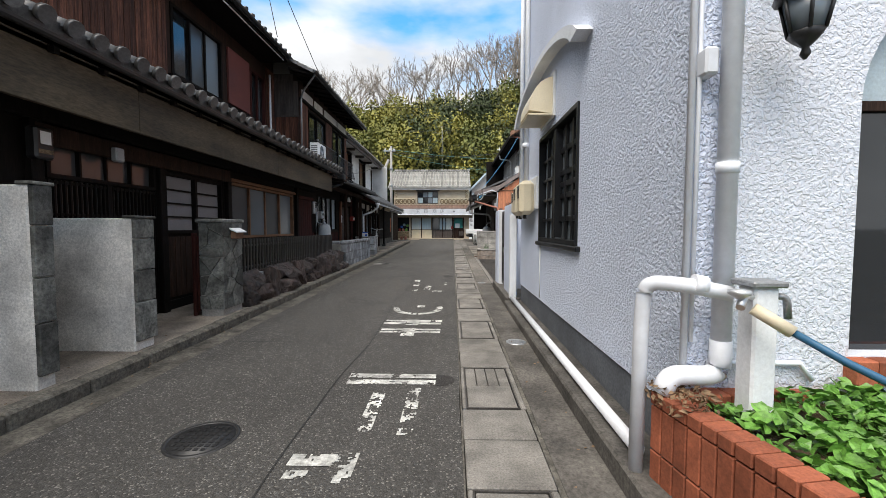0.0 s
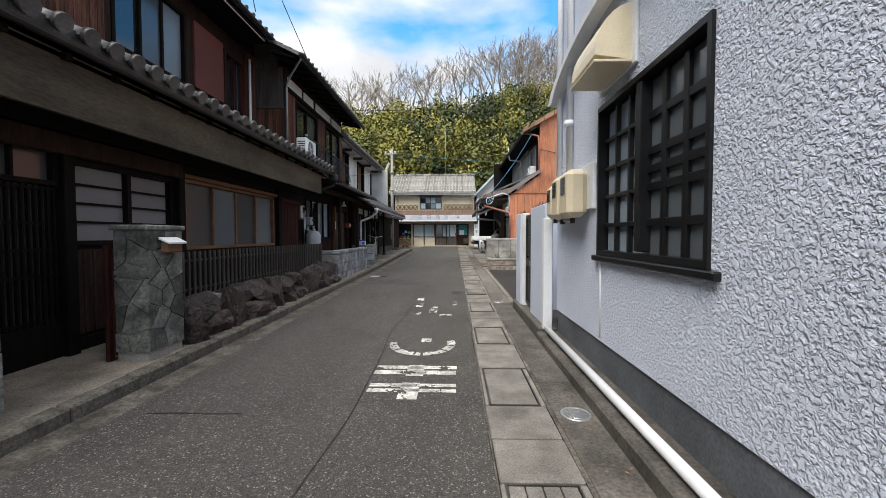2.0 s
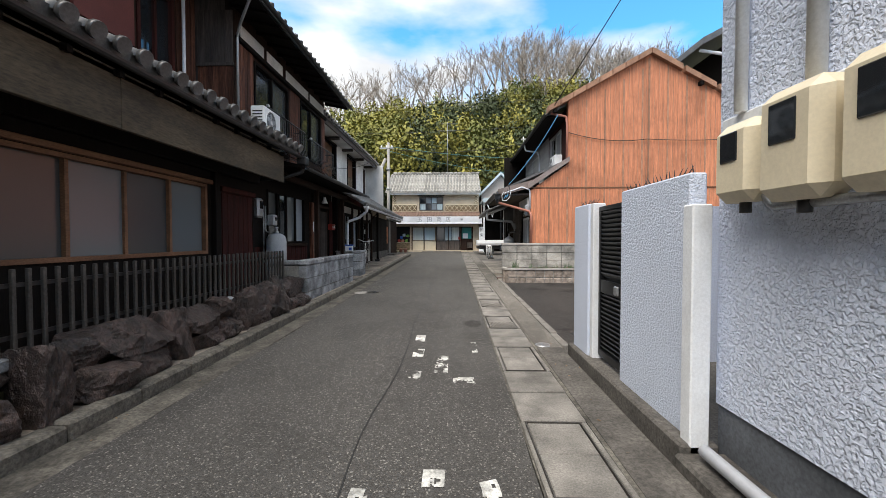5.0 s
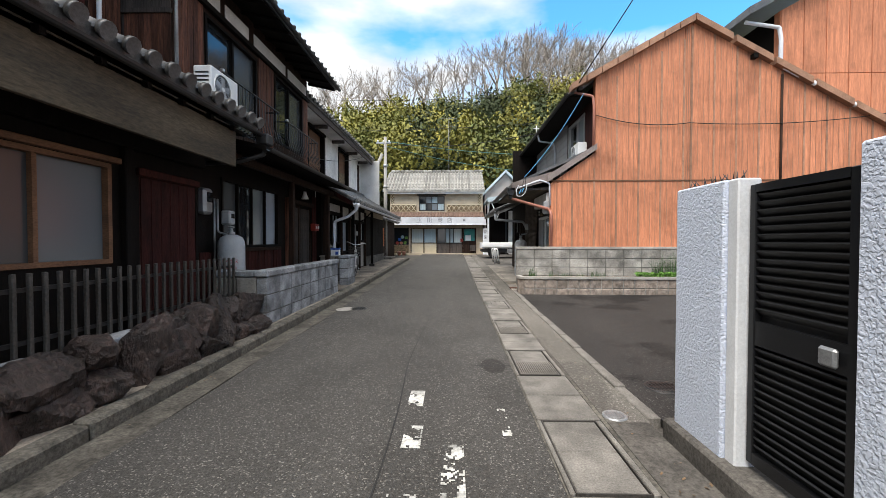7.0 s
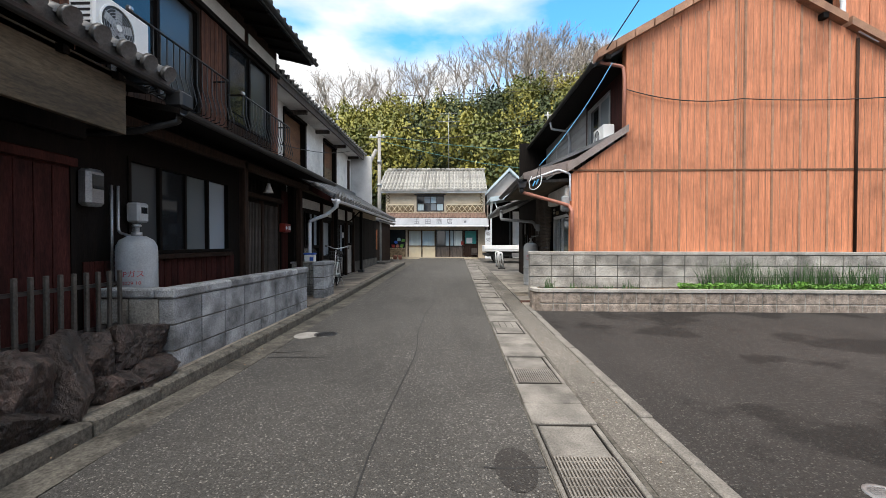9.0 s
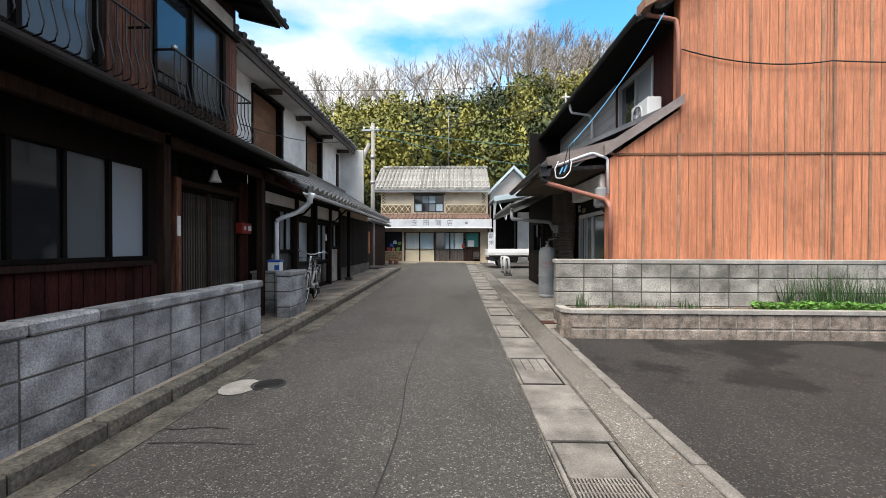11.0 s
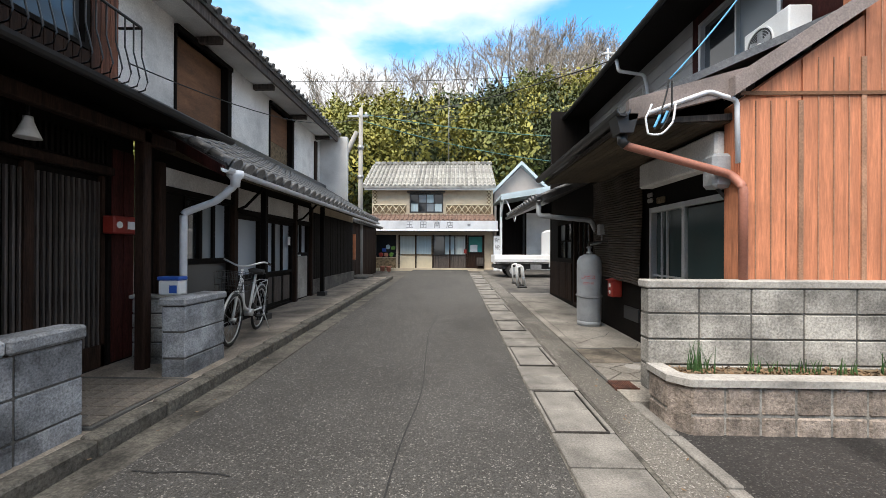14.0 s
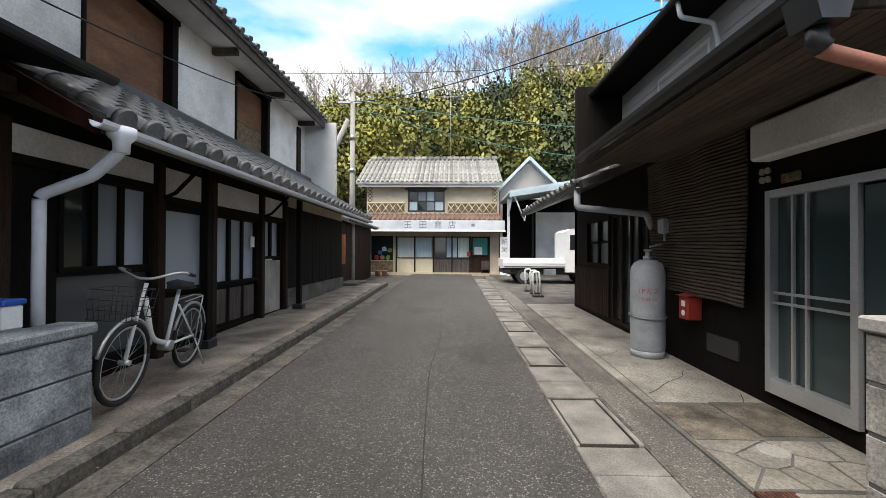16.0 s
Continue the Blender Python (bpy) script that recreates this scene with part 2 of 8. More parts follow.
M = {
    "asphalt": asphalt_mat("asphalt", (0.042, 0.040, 0.038), (0.080, 0.077, 0.072), (0.24, 0.23, 0.21), 0.14, 0.12),
    "asphalt_lot": asphalt_mat("asphalt_lot", (0.024, 0.022, 0.021), (0.040, 0.037, 0.035), (0.12, 0.115, 0.105), 0.2, 0.55),
    "concrete": mat("concrete", (0.34, 0.325, 0.30), 0.85, var=0.3, scale=2.2, fine=55, bump=0.5, stain=0.4),
    "concrete_dark": mat("concrete_dark", (0.10, 0.092, 0.082), 0.88, var=0.5, scale=2.6, fine=42, bump=0.7, stain=0.6),
    "slab": mat("slab", (0.20, 0.188, 0.17), 0.85, var=0.38, scale=4, fine=80, bump=0.6, rnd=0.08, stain=0.4),
    "kerb": mat("kerb", (0.115, 0.106, 0.09), 0.88, var=0.55, scale=5, fine=40, bump=0.8, stain=0.6),
    "paint": mat("road_paint", (0.55, 0.55, 0.52), 0.8, var=0.5, scale=7, fine=40, bump=0.4, stain=0.5),
    # white stucco with the blue skylight of its shaded street face in the colour
    "stucco": stucco_mat("stucco", (0.72, 0.78, 0.92), 52, 0.010),
    # same stucco for the sunlit front: the light is put in as less blue
    "stucco_sunlit": stucco_mat("sunlit_stucco", (0.70, 0.73, 0.80), 58, 0.0045),
    "stucco_fine": stucco_mat("fine_stucco", (0.62, 0.68, 0.80), 60, 0.004),
    "base_grey": mat("base_grey", (0.13, 0.14, 0.155), 0.8, var=0.3, scale=2, fine=50, bump=0.2, stain=0.3),
    "pvc": mat("pvc", (0.74, 0.76, 0.8), 0.4, var=0.06, scale=3, fine=20, bump=0.03),
    "white_paint": mat("white_paint", (0.74, 0.76, 0.78), 0.55, var=0.1, scale=4, bump=0.1),
    "cream": mat("cream", (0.66, 0.58, 0.42), 0.45, var=0.07, scale=5, bump=0.05),
    "dark_wood": mat("dark_wood", (0.030, 0.017, 0.012), 0.75, var=0.5, scale=3, stretch=(6, 6, 0.5), fine=20, bump=0.4, spec=0.15),
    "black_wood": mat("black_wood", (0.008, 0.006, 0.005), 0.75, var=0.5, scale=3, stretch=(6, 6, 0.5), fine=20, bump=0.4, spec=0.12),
    "brown_wood": mat("brown_wood", (0.115, 0.048, 0.030), 0.75, var=0.65, scale=3, stretch=(7, 7, 0.4), fine=18, bump=0.5, rnd=0.4, spec=0.25),
    "grey_wood": mat("grey_wood", (0.075, 0.062, 0.055), 0.8, var=0.5, scale=3, stretch=(7, 7, 0.4), fine=18, bump=0.4, rnd=0.3),
    "fascia": mat("fascia", (0.085, 0.066, 0.042), 0.8, var=0.45, scale=2, stretch=(2, 0.4, 2), fine=30, bump=0.25, stain=0.3),
    "red_board": mat("red_board", (0.042, 0.012, 0.010), 0.75, var=0.5, scale=3, stretch=(4, 4, 0.6), fine=25, bump=0.2, rnd=0.2, spec=0.15),
    "orange_board": mat("orange_board", (0.56, 0.22, 0.115), 0.75, var=0.24, scale=2.6, stretch=(6, 6, 0.4), fine=14, bump=0.3, rnd=0.08, stain=0.3),
    "plaster": mat("plaster", (0.74, 0.73, 0.71), 0.9, var=0.18, scale=1.5, fine=50, bump=0.2, stain=0.3),
    "beige": mat("beige", (0.52, 0.44, 0.33), 0.9, var=0.15, scale=2, fine=40, bump=0.2, stain=0.2),
    "tile": mat("roof_tile", (0.095, 0.095, 0.096), 0.4, var=0.4, scale=4, fine=40, bump=0.2, rnd=0.3, spec=0.6),
    "tile_light": mat("roof_tile_light", (0.26, 0.255, 0.235), 0.7, var=0.45, scale=3, fine=30, bump=0.3, rnd=0.3),
    "tile_brown": mat("roof_tile_brown", (0.17, 0.11, 0.085), 0.7, var=0.4, scale=3, fine=30, bump=0.2),
    # stained block; its bluish tone also carries the shade of the lane side
    "block": mat("block", (0.27, 0.282, 0.30), 0.9, var=0.5, scale=4.5, fine=70, bump=0.7, rnd=0.22, stain=0.65),
    "block_white": mat("block_white", (0.36, 0.345, 0.315), 0.9, var=0.5, scale=2.8, fine=55, bump=0.5, rnd=0.12, stain=0.6),
    "mortar": mat("mortar", (0.10, 0.097, 0.09), 0.95, var=0.3, scale=5, bump=0.3),
    "stone_block": mat("stone_block", (0.27, 0.225, 0.19), 0.95, var=0.5, scale=9, fine=45, bump=1.0, rnd=0.14, dist=0.012),
    "rock": mat("rock", (0.054, 0.037, 0.032), 0.36, var=0.8, scale=7, stretch=(1, 1.6, 0.7), fine=30, bump=1.0, rnd=0.35, dist=0.03, stain=0.6, spec=0.5),
    "cladstone": mat("cladstone", (0.12, 0.122, 0.112), 0.7, var=0.6, scale=6, fine=30, bump=0.9, rnd=0.45, dist=0.01),
    "brick": mat("brick", (0.30, 0.09, 0.045), 0.8, var=0.28, scale=6, fine=60, bump=0.4, rnd=0.2),
    "metal_dark": mat("metal_dark", (0.02, 0.02, 0.021), 0.45, var=0.2, bump=0.05, spec=0.5),
    "bronze": mat("bronze_frame", (0.010, 0.0105, 0.012), 0.4, 0.1, var=0.2, bump=0.05),
    "alu": mat("aluminium", (0.55, 0.56, 0.57), 0.4, 0.7, var=0.1, bump=0.05),
    "steel": mat("steel", (0.36, 0.37, 0.38), 0.4, 0.6, var=0.25, bump=0.1),
    "cyl": mat("cylinder_paint", (0.36, 0.38, 0.40), 0.45, var=0.15, scale=5, bump=0.08, stain=0.15),
    "glass": glass_mat("glass", (0.018, 0.021, 0.024)),
    "frosted": glass_mat("frosted_glass", (0.17, 0.20, 0.225), 0.3),
    "frosted_dark": glass_mat("frosted_dark_glass", (0.055, 0.06, 0.064), 0.22),
    "frosted_pale": glass_mat("frosted_pale_glass", (0.33, 0.38, 0.44), 0.3),
    "render_old": mat("old_render", (0.72, 0.70, 0.66), 0.9, var=0.3, scale=2.5, fine=60, bump=0.6, stain=0.35),
    "aggregate": mat("exposed_aggregate", (0.17, 0.145, 0.115), 0.9, var=0.6, scale=5, fine=85, bump=0.9, stain=0.5, rnd=0.2),
    "pebbly": asphalt_mat("pebbly_concrete", (0.10, 0.092, 0.08), (0.18, 0.168, 0.15), (0.36, 0.34, 0.31), 0.25, 0.3),
    "frosted_dim": glass_mat("frosted_dim_glass", (0.12, 0.137, 0.15), 0.16),
    "apron": mat("old_apron", (0.25, 0.215, 0.18), 0.88, var=0.45, scale=2.6, fine=60, bump=0.6, stain=0.5),
    "siding": mat("grey_siding", (0.36, 0.355, 0.35), 0.6, var=0.15, scale=2, bump=0.1, stain=0.15),
    "barge": mat("weathered_barge_board", (0.23, 0.19, 0.175), 0.75, var=0.3, scale=3, bump=0.2, stain=0.3),
    "grate_steel": mat("grate_steel", (0.21, 0.195, 0.175), 0.6, 0.1, var=0.4, bump=0.2),
    "rust": mat("rusted_iron", (0.10, 0.042, 0.028), 0.85, var=0.6, scale=9, fine=60, bump=0.5),
    "shoji": mat("shoji", (0.20, 0.19, 0.195), 0.8, var=0.1, bump=0.05),
    "curtain": mat("curtain", (0.42, 0.52, 0.56), 0.85, var=0.15, stretch=(9, 9, 0.3), bump=0.2),
    "plywood": mat("plywood", (0.17, 0.085, 0.045), 0.8, var=0.35, scale=2, stretch=(1, 1, 3), fine=30, bump=0.15, stain=0.3),
    "copper_pipe": mat("copper_pipe", (0.40, 0.17, 0.12), 0.5, var=0.15, bump=0.05),
    "red_box": mat("red_box", (0.28, 0.03, 0.02), 0.5, var=0.15, bump=0.05),
    "white": mat("white_plastic", (0.75, 0.76, 0.76), 0.45, var=0.06, bump=0.03),
    "blue": mat("blue_plastic", (0.03, 0.10, 0.42), 0.4, var=0.08, bump=0.03),
    "hose": mat("hose_blue", (0.03, 0.11, 0.2), 0.45, var=0.1, bump=0.03),
    "cable": mat("cable", (0.015, 0.015, 0.015), 0.6, var=0.1, bump=0),
    "cable_teal": mat("teal_cable", (0.06, 0.17, 0.16), 0.6, var=0.1, bump=0),
    "cable_blue": mat("blue_cable", (0.10, 0.36, 0.62), 0.5, var=0.1, bump=0),
    "rubber": mat("rubber", (0.02, 0.02, 0.02), 0.75, var=0.2, bump=0.1),
    "soil": mat("soil", (0.19, 0.14, 0.085), 0.95, var=0.5, scale=12, fine=60, bump=0.9, dist=0.02),
    "green": mat("leaf_green", (0.12, 0.27, 0.045), 0.45, var=0.45, scale=8, bump=0.1),
    "grass": mat("grass_blade", (0.045, 0.105, 0.03), 0.6, var=0.4, scale=8, bump=0.05),
    "dry": mat("dry_leaf", (0.2, 0.13, 0.075), 0.8, var=0.4, scale=8, bump=0.05),
    "bamboo": mat("bamboo_leaf", (0.25, 0.225, 0.045), 0.7, var=0.3, scale=0.16, fine=1.6, bump=0, tint=(0.075, 0.10, 0.026)),
    "forest": mat("forest_leaf", (0.06, 0.082, 0.027), 0.7, var=0.3, scale=0.25, fine=1.6, bump=0, tint=(0.02, 0.032, 0.013)),
    "bark": mat("bark", (0.30, 0.265, 0.23), 0.9, var=0.3, scale=1, fine=5, bump=0.1),
    "hill": mat("hill_soil", (0.05, 0.05, 0.022), 0.95, var=0.5, scale=0.2, fine=3, bump=0.3),
    "sign": mat("sign_board", (0.55, 0.57, 0.60), 0.6, var=0.12, scale=2, bump=0.05, stain=0.15),
    "ink": mat("sign_letter", (0.20, 0.21, 0.23), 0.7, var=0.2, bump=0),
    "red_ink": mat("red_letter", (0.40, 0.05, 0.06), 0.7, var=0.15, bump=0),
    "pole": mat("pole_concrete", (0.30, 0.29, 0.27), 0.9, var=0.2, scale=2, bump=0.2),
    "red_panel": mat("red_panel", (0.15, 0.045, 0.038), 0.8, var=0.2, scale=2, bump=0.1, stain=0.2),
    "forecourt": mat("forecourt", (0.30, 0.275, 0.24), 0.85, var=0.4, scale=1.8, fine=45, bump=0.5, stain=0.6),
    "steel_dark": mat("steel_dark", (0.06, 0.055, 0.05), 0.6, 0.2, var=0.4, bump=0.2),
    "verge": mat("verge_tile", (0.34, 0.19, 0.12), 0.75, var=0.3, scale=4, bump=0.2, rnd=0.15),
    # frosted pane, base colour lightened to hold the sky's reflection
    "frosted_win": glass_mat("frosted_window_glass", (0.30, 0.36, 0.42), 0.25),
    "glass_green": glass_mat("green_glass", (0.035, 0.055, 0.055), 0.12),
    "curtain2": mat("lace_curtain", (0.55, 0.60, 0.58), 0.85, var=0.15, stretch=(9, 9, 0.3), bump=0.2),
    "teal": mat("teal_panel", (0.03, 0.22, 0.2), 0.5, var=0.2, bump=0.05),
    "plaster_pink": mat("plaster_pink", (0.50, 0.45, 0.42), 0.9, var=0.12, scale=1.5, bump=0.15, stain=0.15),
    "blue_grey": mat("blue_grey_metal", (0.42, 0.50, 0.54), 0.6, var=0.12, scale=2, bump=0.05),
    "screen": mat("bamboo_screen", (0.09, 0.07, 0.055), 0.8, var=0.4, scale=4, stretch=(0.5, 0.5, 9), fine=30, bump=0.6),
}


# ---- mesh helpers ----
class Geo:
    """Collects faces of one part."""

    def __init__(self):
        self.v, self.f, self.smooth, self.weld = [], [], set(), False

    def add(self, vs, fs, smooth=False):
        k = len(self.v)
        self.v += [tuple(p) for p in vs]
        for f in fs:
            if smooth:
                self.smooth.add(len(self.f))
            self.f.append([k + i for i in f])
        return self

    def box(self, x0, x1, y0, y1, z0, z1, b=0.0, m=None):
        lo, hi = (min(x0, x1), min(y0, y1), min(z0, z1)), (max(x0, x1), max(y0, y1), max(z0, z1))
        b = min(b, *(0.45 * (hi[i] - lo[i]) for i in range(3)))
        vs, fs = [], []
        if b <= 0:
            vs = [Vector([hi[i] if c >> i & 1 else lo[i] for i in range(3)]) for c in range(8)]
            fs = [(0, 4, 6, 2), (1, 3, 7, 5), (0, 1, 5, 4), (2, 6, 7, 3), (0, 2, 3, 1), (4, 5, 7, 6)]
        else:
            for c in range(8):
                for a in range(3):
                    vs.append(Vector([(hi[i] - (b if i != a else 0)) if c >> i & 1 else (lo[i] + (b if i != a else 0)) for i in range(3)]))
            for a in range(3):
                u, w = (a + 1) % 3, (a + 2) % 3
                for s in (0, 1):
                    q = [s << a | i << u | j << w for i, j in ((0, 0), (1, 0), (1, 1), (0, 1))]
                    fs.append([3 * c + a for c in q])
                for i in (0, 1):
                    for j in (0, 1):
                        c0, c1 = i << u | j << w, i << u | j << w | 1 << a
                        fs.append([3 * c0 + u, 3 * c1 + u, 3 * c1 + w, 3 * c0 + w])
            fs += [[3 * c, 3 * c + 1, 3 * c + 2] for c in range(8)]
            mid = (Vector(lo) + Vector(hi)) / 2
            for k, f in enumerate(fs):
                pts = [vs[i] for i in f]
                nor = (pts[1] - pts[0]).cross(pts[2] - pts[0])
                if nor.dot(sum(pts, Vector()) / len(pts) - mid) < 0:
                    fs[k] = f[::-1]
        if m is not None:
            vs = [m @ p for p in vs]
        return self.add(vs, fs)

    def tube(self, pts, r, n=10, r2=None):
        """A round rod along the points, closed at both ends."""
        pts = [Vector(p) for p in pts]
        vs, fs = [], []
        for i, p in enumerate(pts):
            d = (pts[min(i + 1, len(pts) - 1)] - pts[max(i - 1, 0)]).normalized()
            a = d.cross(Vector((0, 0, 1)) if abs(d.z) < 0.95 else Vector((1, 0, 0))).normalized()
            c = d.cross(a)
            rad = r + ((r2 if r2 is not None else r) - r) * i / max(1, len(pts) - 1)
            vs += [p + (a * math.cos(t) + c * math.sin(t)) * rad for t in (2 * math.pi * k / n for k in range(n))]
        for i in range(len(pts) - 1):
            fs += [(i * n + k, i * n + (k + 1) % n, (i + 1) * n + (k + 1) % n, (i + 1) * n + k) for k in range(n)]
        self.add(vs, fs, True)
        k = len(self.v) - len(vs)
        self.f.append([k + i for i in reversed(range(n))])
        self.f.append([k + len(vs) - n + i for i in range(n)])
        return self

    def lathe(self, x, y, prof, n=20):
        """Turned about the upright line through x, y; prof: (radius, z) from bottom to top."""
        vs = [(x + r * math.cos(2 * math.pi * k / n), y + r * math.sin(2 * math.pi * k / n), z) for r, z in prof for k in range(n)]
        fs = [(i * n + k, i * n + (k + 1) % n, (i + 1) * n + (k + 1) % n, (i + 1) * n + k) for i in range(len(prof) - 1) for k in range(n)]
        self.add(vs, fs, True)
        k = len(self.v) - len(vs)
        self.f.append([k + i for i in reversed(range(n))])
        self.f.append([k + len(vs) - n + i for i in range(n)])
        return self

    def prism(self, poly, axis, a, c):
        """A flat outline pulled along an axis from a to c. The outline gives the other two coordinates in order."""
        def at(p, t):
            q = list(p)
            q.insert(axis, t)
            return q
        n = len(poly)
        self.add([at(p, a) for p in poly] + [at(p, c) for p in poly],
                 [list(range(n)), list(range(2 * n - 1, n - 1, -1))] + [(i, i + n, (i + 1) % n + n, (i + 1) % n) for i in range(n)])
        return self

    def mesh(self, name):
        me = bpy.data.meshes.new(name)
        me.from_pydata(self.v, [], self.f)
        if self.smooth:
            me.polygons.foreach_set("use_smooth", [i in self.smooth for i in range(len(self.f))])
        me.update()
        b = bmesh.new()
        b.from_mesh(me)
        if self.weld:
            bmesh.ops.remove_doubles(b, verts=b.verts, dist=1e-4)
        if len(b.faces) < 20000:
            bmesh.ops.recalc_face_normals(b, faces=b.faces)
        b.to_mesh(me)
        b.free()
        return me


def part(name, geo, material, parent=None, label=""):
    me = geo.mesh(name) if isinstance(geo, Geo) else geo
    if not me.materials:
        me.materials.append(M[material])
    ob = new(name, me)
    ob.parent = parent
    if label:
        ob["label"] = label
    return ob


def thing(name, label, category, group="", kind=""):
    """An empty that parents the parts of one thing."""
    return tagged(new(name), label, category, group, kind)


def single(name, geo, material, label, category, group="", kind=""):
    return tagged(part(name, geo, material), label, category, group, kind)


def bx(*a, **k):
    return Geo().box(*a, **k)


def g(y):
    """Height of the road, which climbs gently."""
    y = max(-30.0, min(y, 32.0))
    return 0.0118 * y if y < 15.1 else 0.178 + 0.0205 * (y - 15.1)


def strip(x0, x1, y0, y1, dz, thick=0.12, step=0.6, wob=0.0):
    """A slab that follows the road's slope."""
    ge = Geo()
    n = max(1, int((y1 - y0) / step))
    vs = []
    for i in range(n + 1):
        y = y0 + (y1 - y0) * i / n
        w0, w1 = wob * noise.noise((y * 0.9, x0, 1)), wob * noise.noise((y * 0.9, x1, 5))
        z = g(y) + dz
        vs += [(x0 + w0, y, z), (x1 + w1, y, z), (x1 + w1, y, z - thick), (x0 + w0, y, z - thick)]
    fs = []
    for i in range(n):
        a, c = 4 * i, 4 * i + 4
        fs += [(a, a + 1, c + 1, c), (a + 1, a + 2, c + 2, c + 1), (a + 2, a + 3, c + 3, c + 2), (a + 3, a, c, c + 3)]
    fs += [(0, 3, 2, 1), (4 * n, 4 * n + 1, 4 * n + 2, 4 * n + 3)]
    return ge.add(vs, fs)

# ---- shapes shared by the houses ----
def fb(ge, face, pos, u0, u1, o0, o1, z0, z1, b=0.0):
    """A box on a wall face: u along the wall, o outwards from it."""
    if face == "+x":
        return ge.box(pos + o0, pos + o1, u0, u1, z0, z1, b)
    if face == "-x":
        return ge.box(pos - o1, pos - o0, u0, u1, z0, z1, b)
    return ge.box(u0, u1, pos - o1, pos - o0, z0, z1, b)


def wall_geo(face, pos, u0, u1, z0, z1, th, holes=()):
    """A thick wall with openings through it."""
    ge = Geo()
    ge.weld = True
    us = sorted({u0, u1, *[min(max(h[i], u0), u1) for h in holes for i in (0, 1)]})
    zs = sorted({z0, z1, *[min(max(h[i], z0), z1) for h in holes for i in (2, 3)]})
    for a, c in zip(us, us[1:]):
        for lo, hi in zip(zs, zs[1:]):
            if not any(h[0] < (a + c) / 2 < h[1] and h[2] < (lo + hi) / 2 < h[3] for h in holes):
                fb(ge, face, pos, a, c, -th, 0, lo, hi)
    return ge


def window(parent, face, pos, u0, u1, z0, z1, cols=2, rows=1, fmat="dark_wood", gmat="glass", depth=-0.06, fw=0.045, bar=0.025, name="window", label="", proud=0.02):
    a0, a1, c0, c1 = u0 + fw, u1 - fw, z0 + fw, z1 - fw
    ge = wall_geo(face, pos + (proud if face == "+x" else -proud), u0, u1, z0, z1, proud - depth, [(a0, a1, c0, c1)])
    w = part(name, ge, fmat, parent, label)
    for i in range(1, cols):
        u = a0 + (a1 - a0) * i / cols
        part("mullion", fb(Geo(), face, pos, u - bar / 2, u + bar / 2, depth, depth + 0.045 + 0.012 * (i % 2), c0, c1), fmat, w)
    for j in range(1, rows):
        z = c0 + (c1 - c0) * j / rows
        part("glazing_bar", fb(Geo(), face, pos, a0, a1, depth, depth + 0.04, z - bar / 2, z + bar / 2), fmat, w)
    for i in range(cols):
        for j in range(rows):
            p = Geo()
            fb(p, face, pos, a0 + (a1 - a0) * i / cols, a0 + (a1 - a0) * (i + 1) / cols - 0.001, depth, depth + 0.01 + 0.004 * (i % 2), c0 + (c1 - c0) * j / rows, c0 + (c1 - c0) * (j + 1) / rows - 0.001)
            part("pane", p, gmat[(i + j) % len(gmat)] if isinstance(gmat, tuple) else gmat, w)
    return w


def planks(parent, face, pos, u0, u1, z0, z1, width, material, thick=0.018, name="plank"):
    n = max(1, round((u1 - u0) / width))
    w = (u1 - u0) / n
    for i in range(n):
        ge = Geo()
        fb(ge, face, pos, u0 + i * w + 0.003, u0 + (i + 1) * w - 0.003, 0.001, thick + 0.006 * random.random(), z0, z1, 0.004)
        part(name, ge, material, parent)


def slats(parent, face, pos, u0, u1, z0, z1, step, width, material, o0=-0.03, o1=0.0):
    me = None
    n = round((u1 - u0) / step)
    for i in range(n + 1):
        u = u0 + (u1 - u0) * i / n
        if me is None:
            ge = Geo()
            fb(ge, face, pos, u0 - width / 2, u0 + width / 2, o0, o1, z0, z1, 0.003)
            me = ge.mesh("slat")
        ob = part("slat", me, material, parent)
        ob.location = (0, u - u0, 0) if face != "-y" else (u - u0, 0, 0)


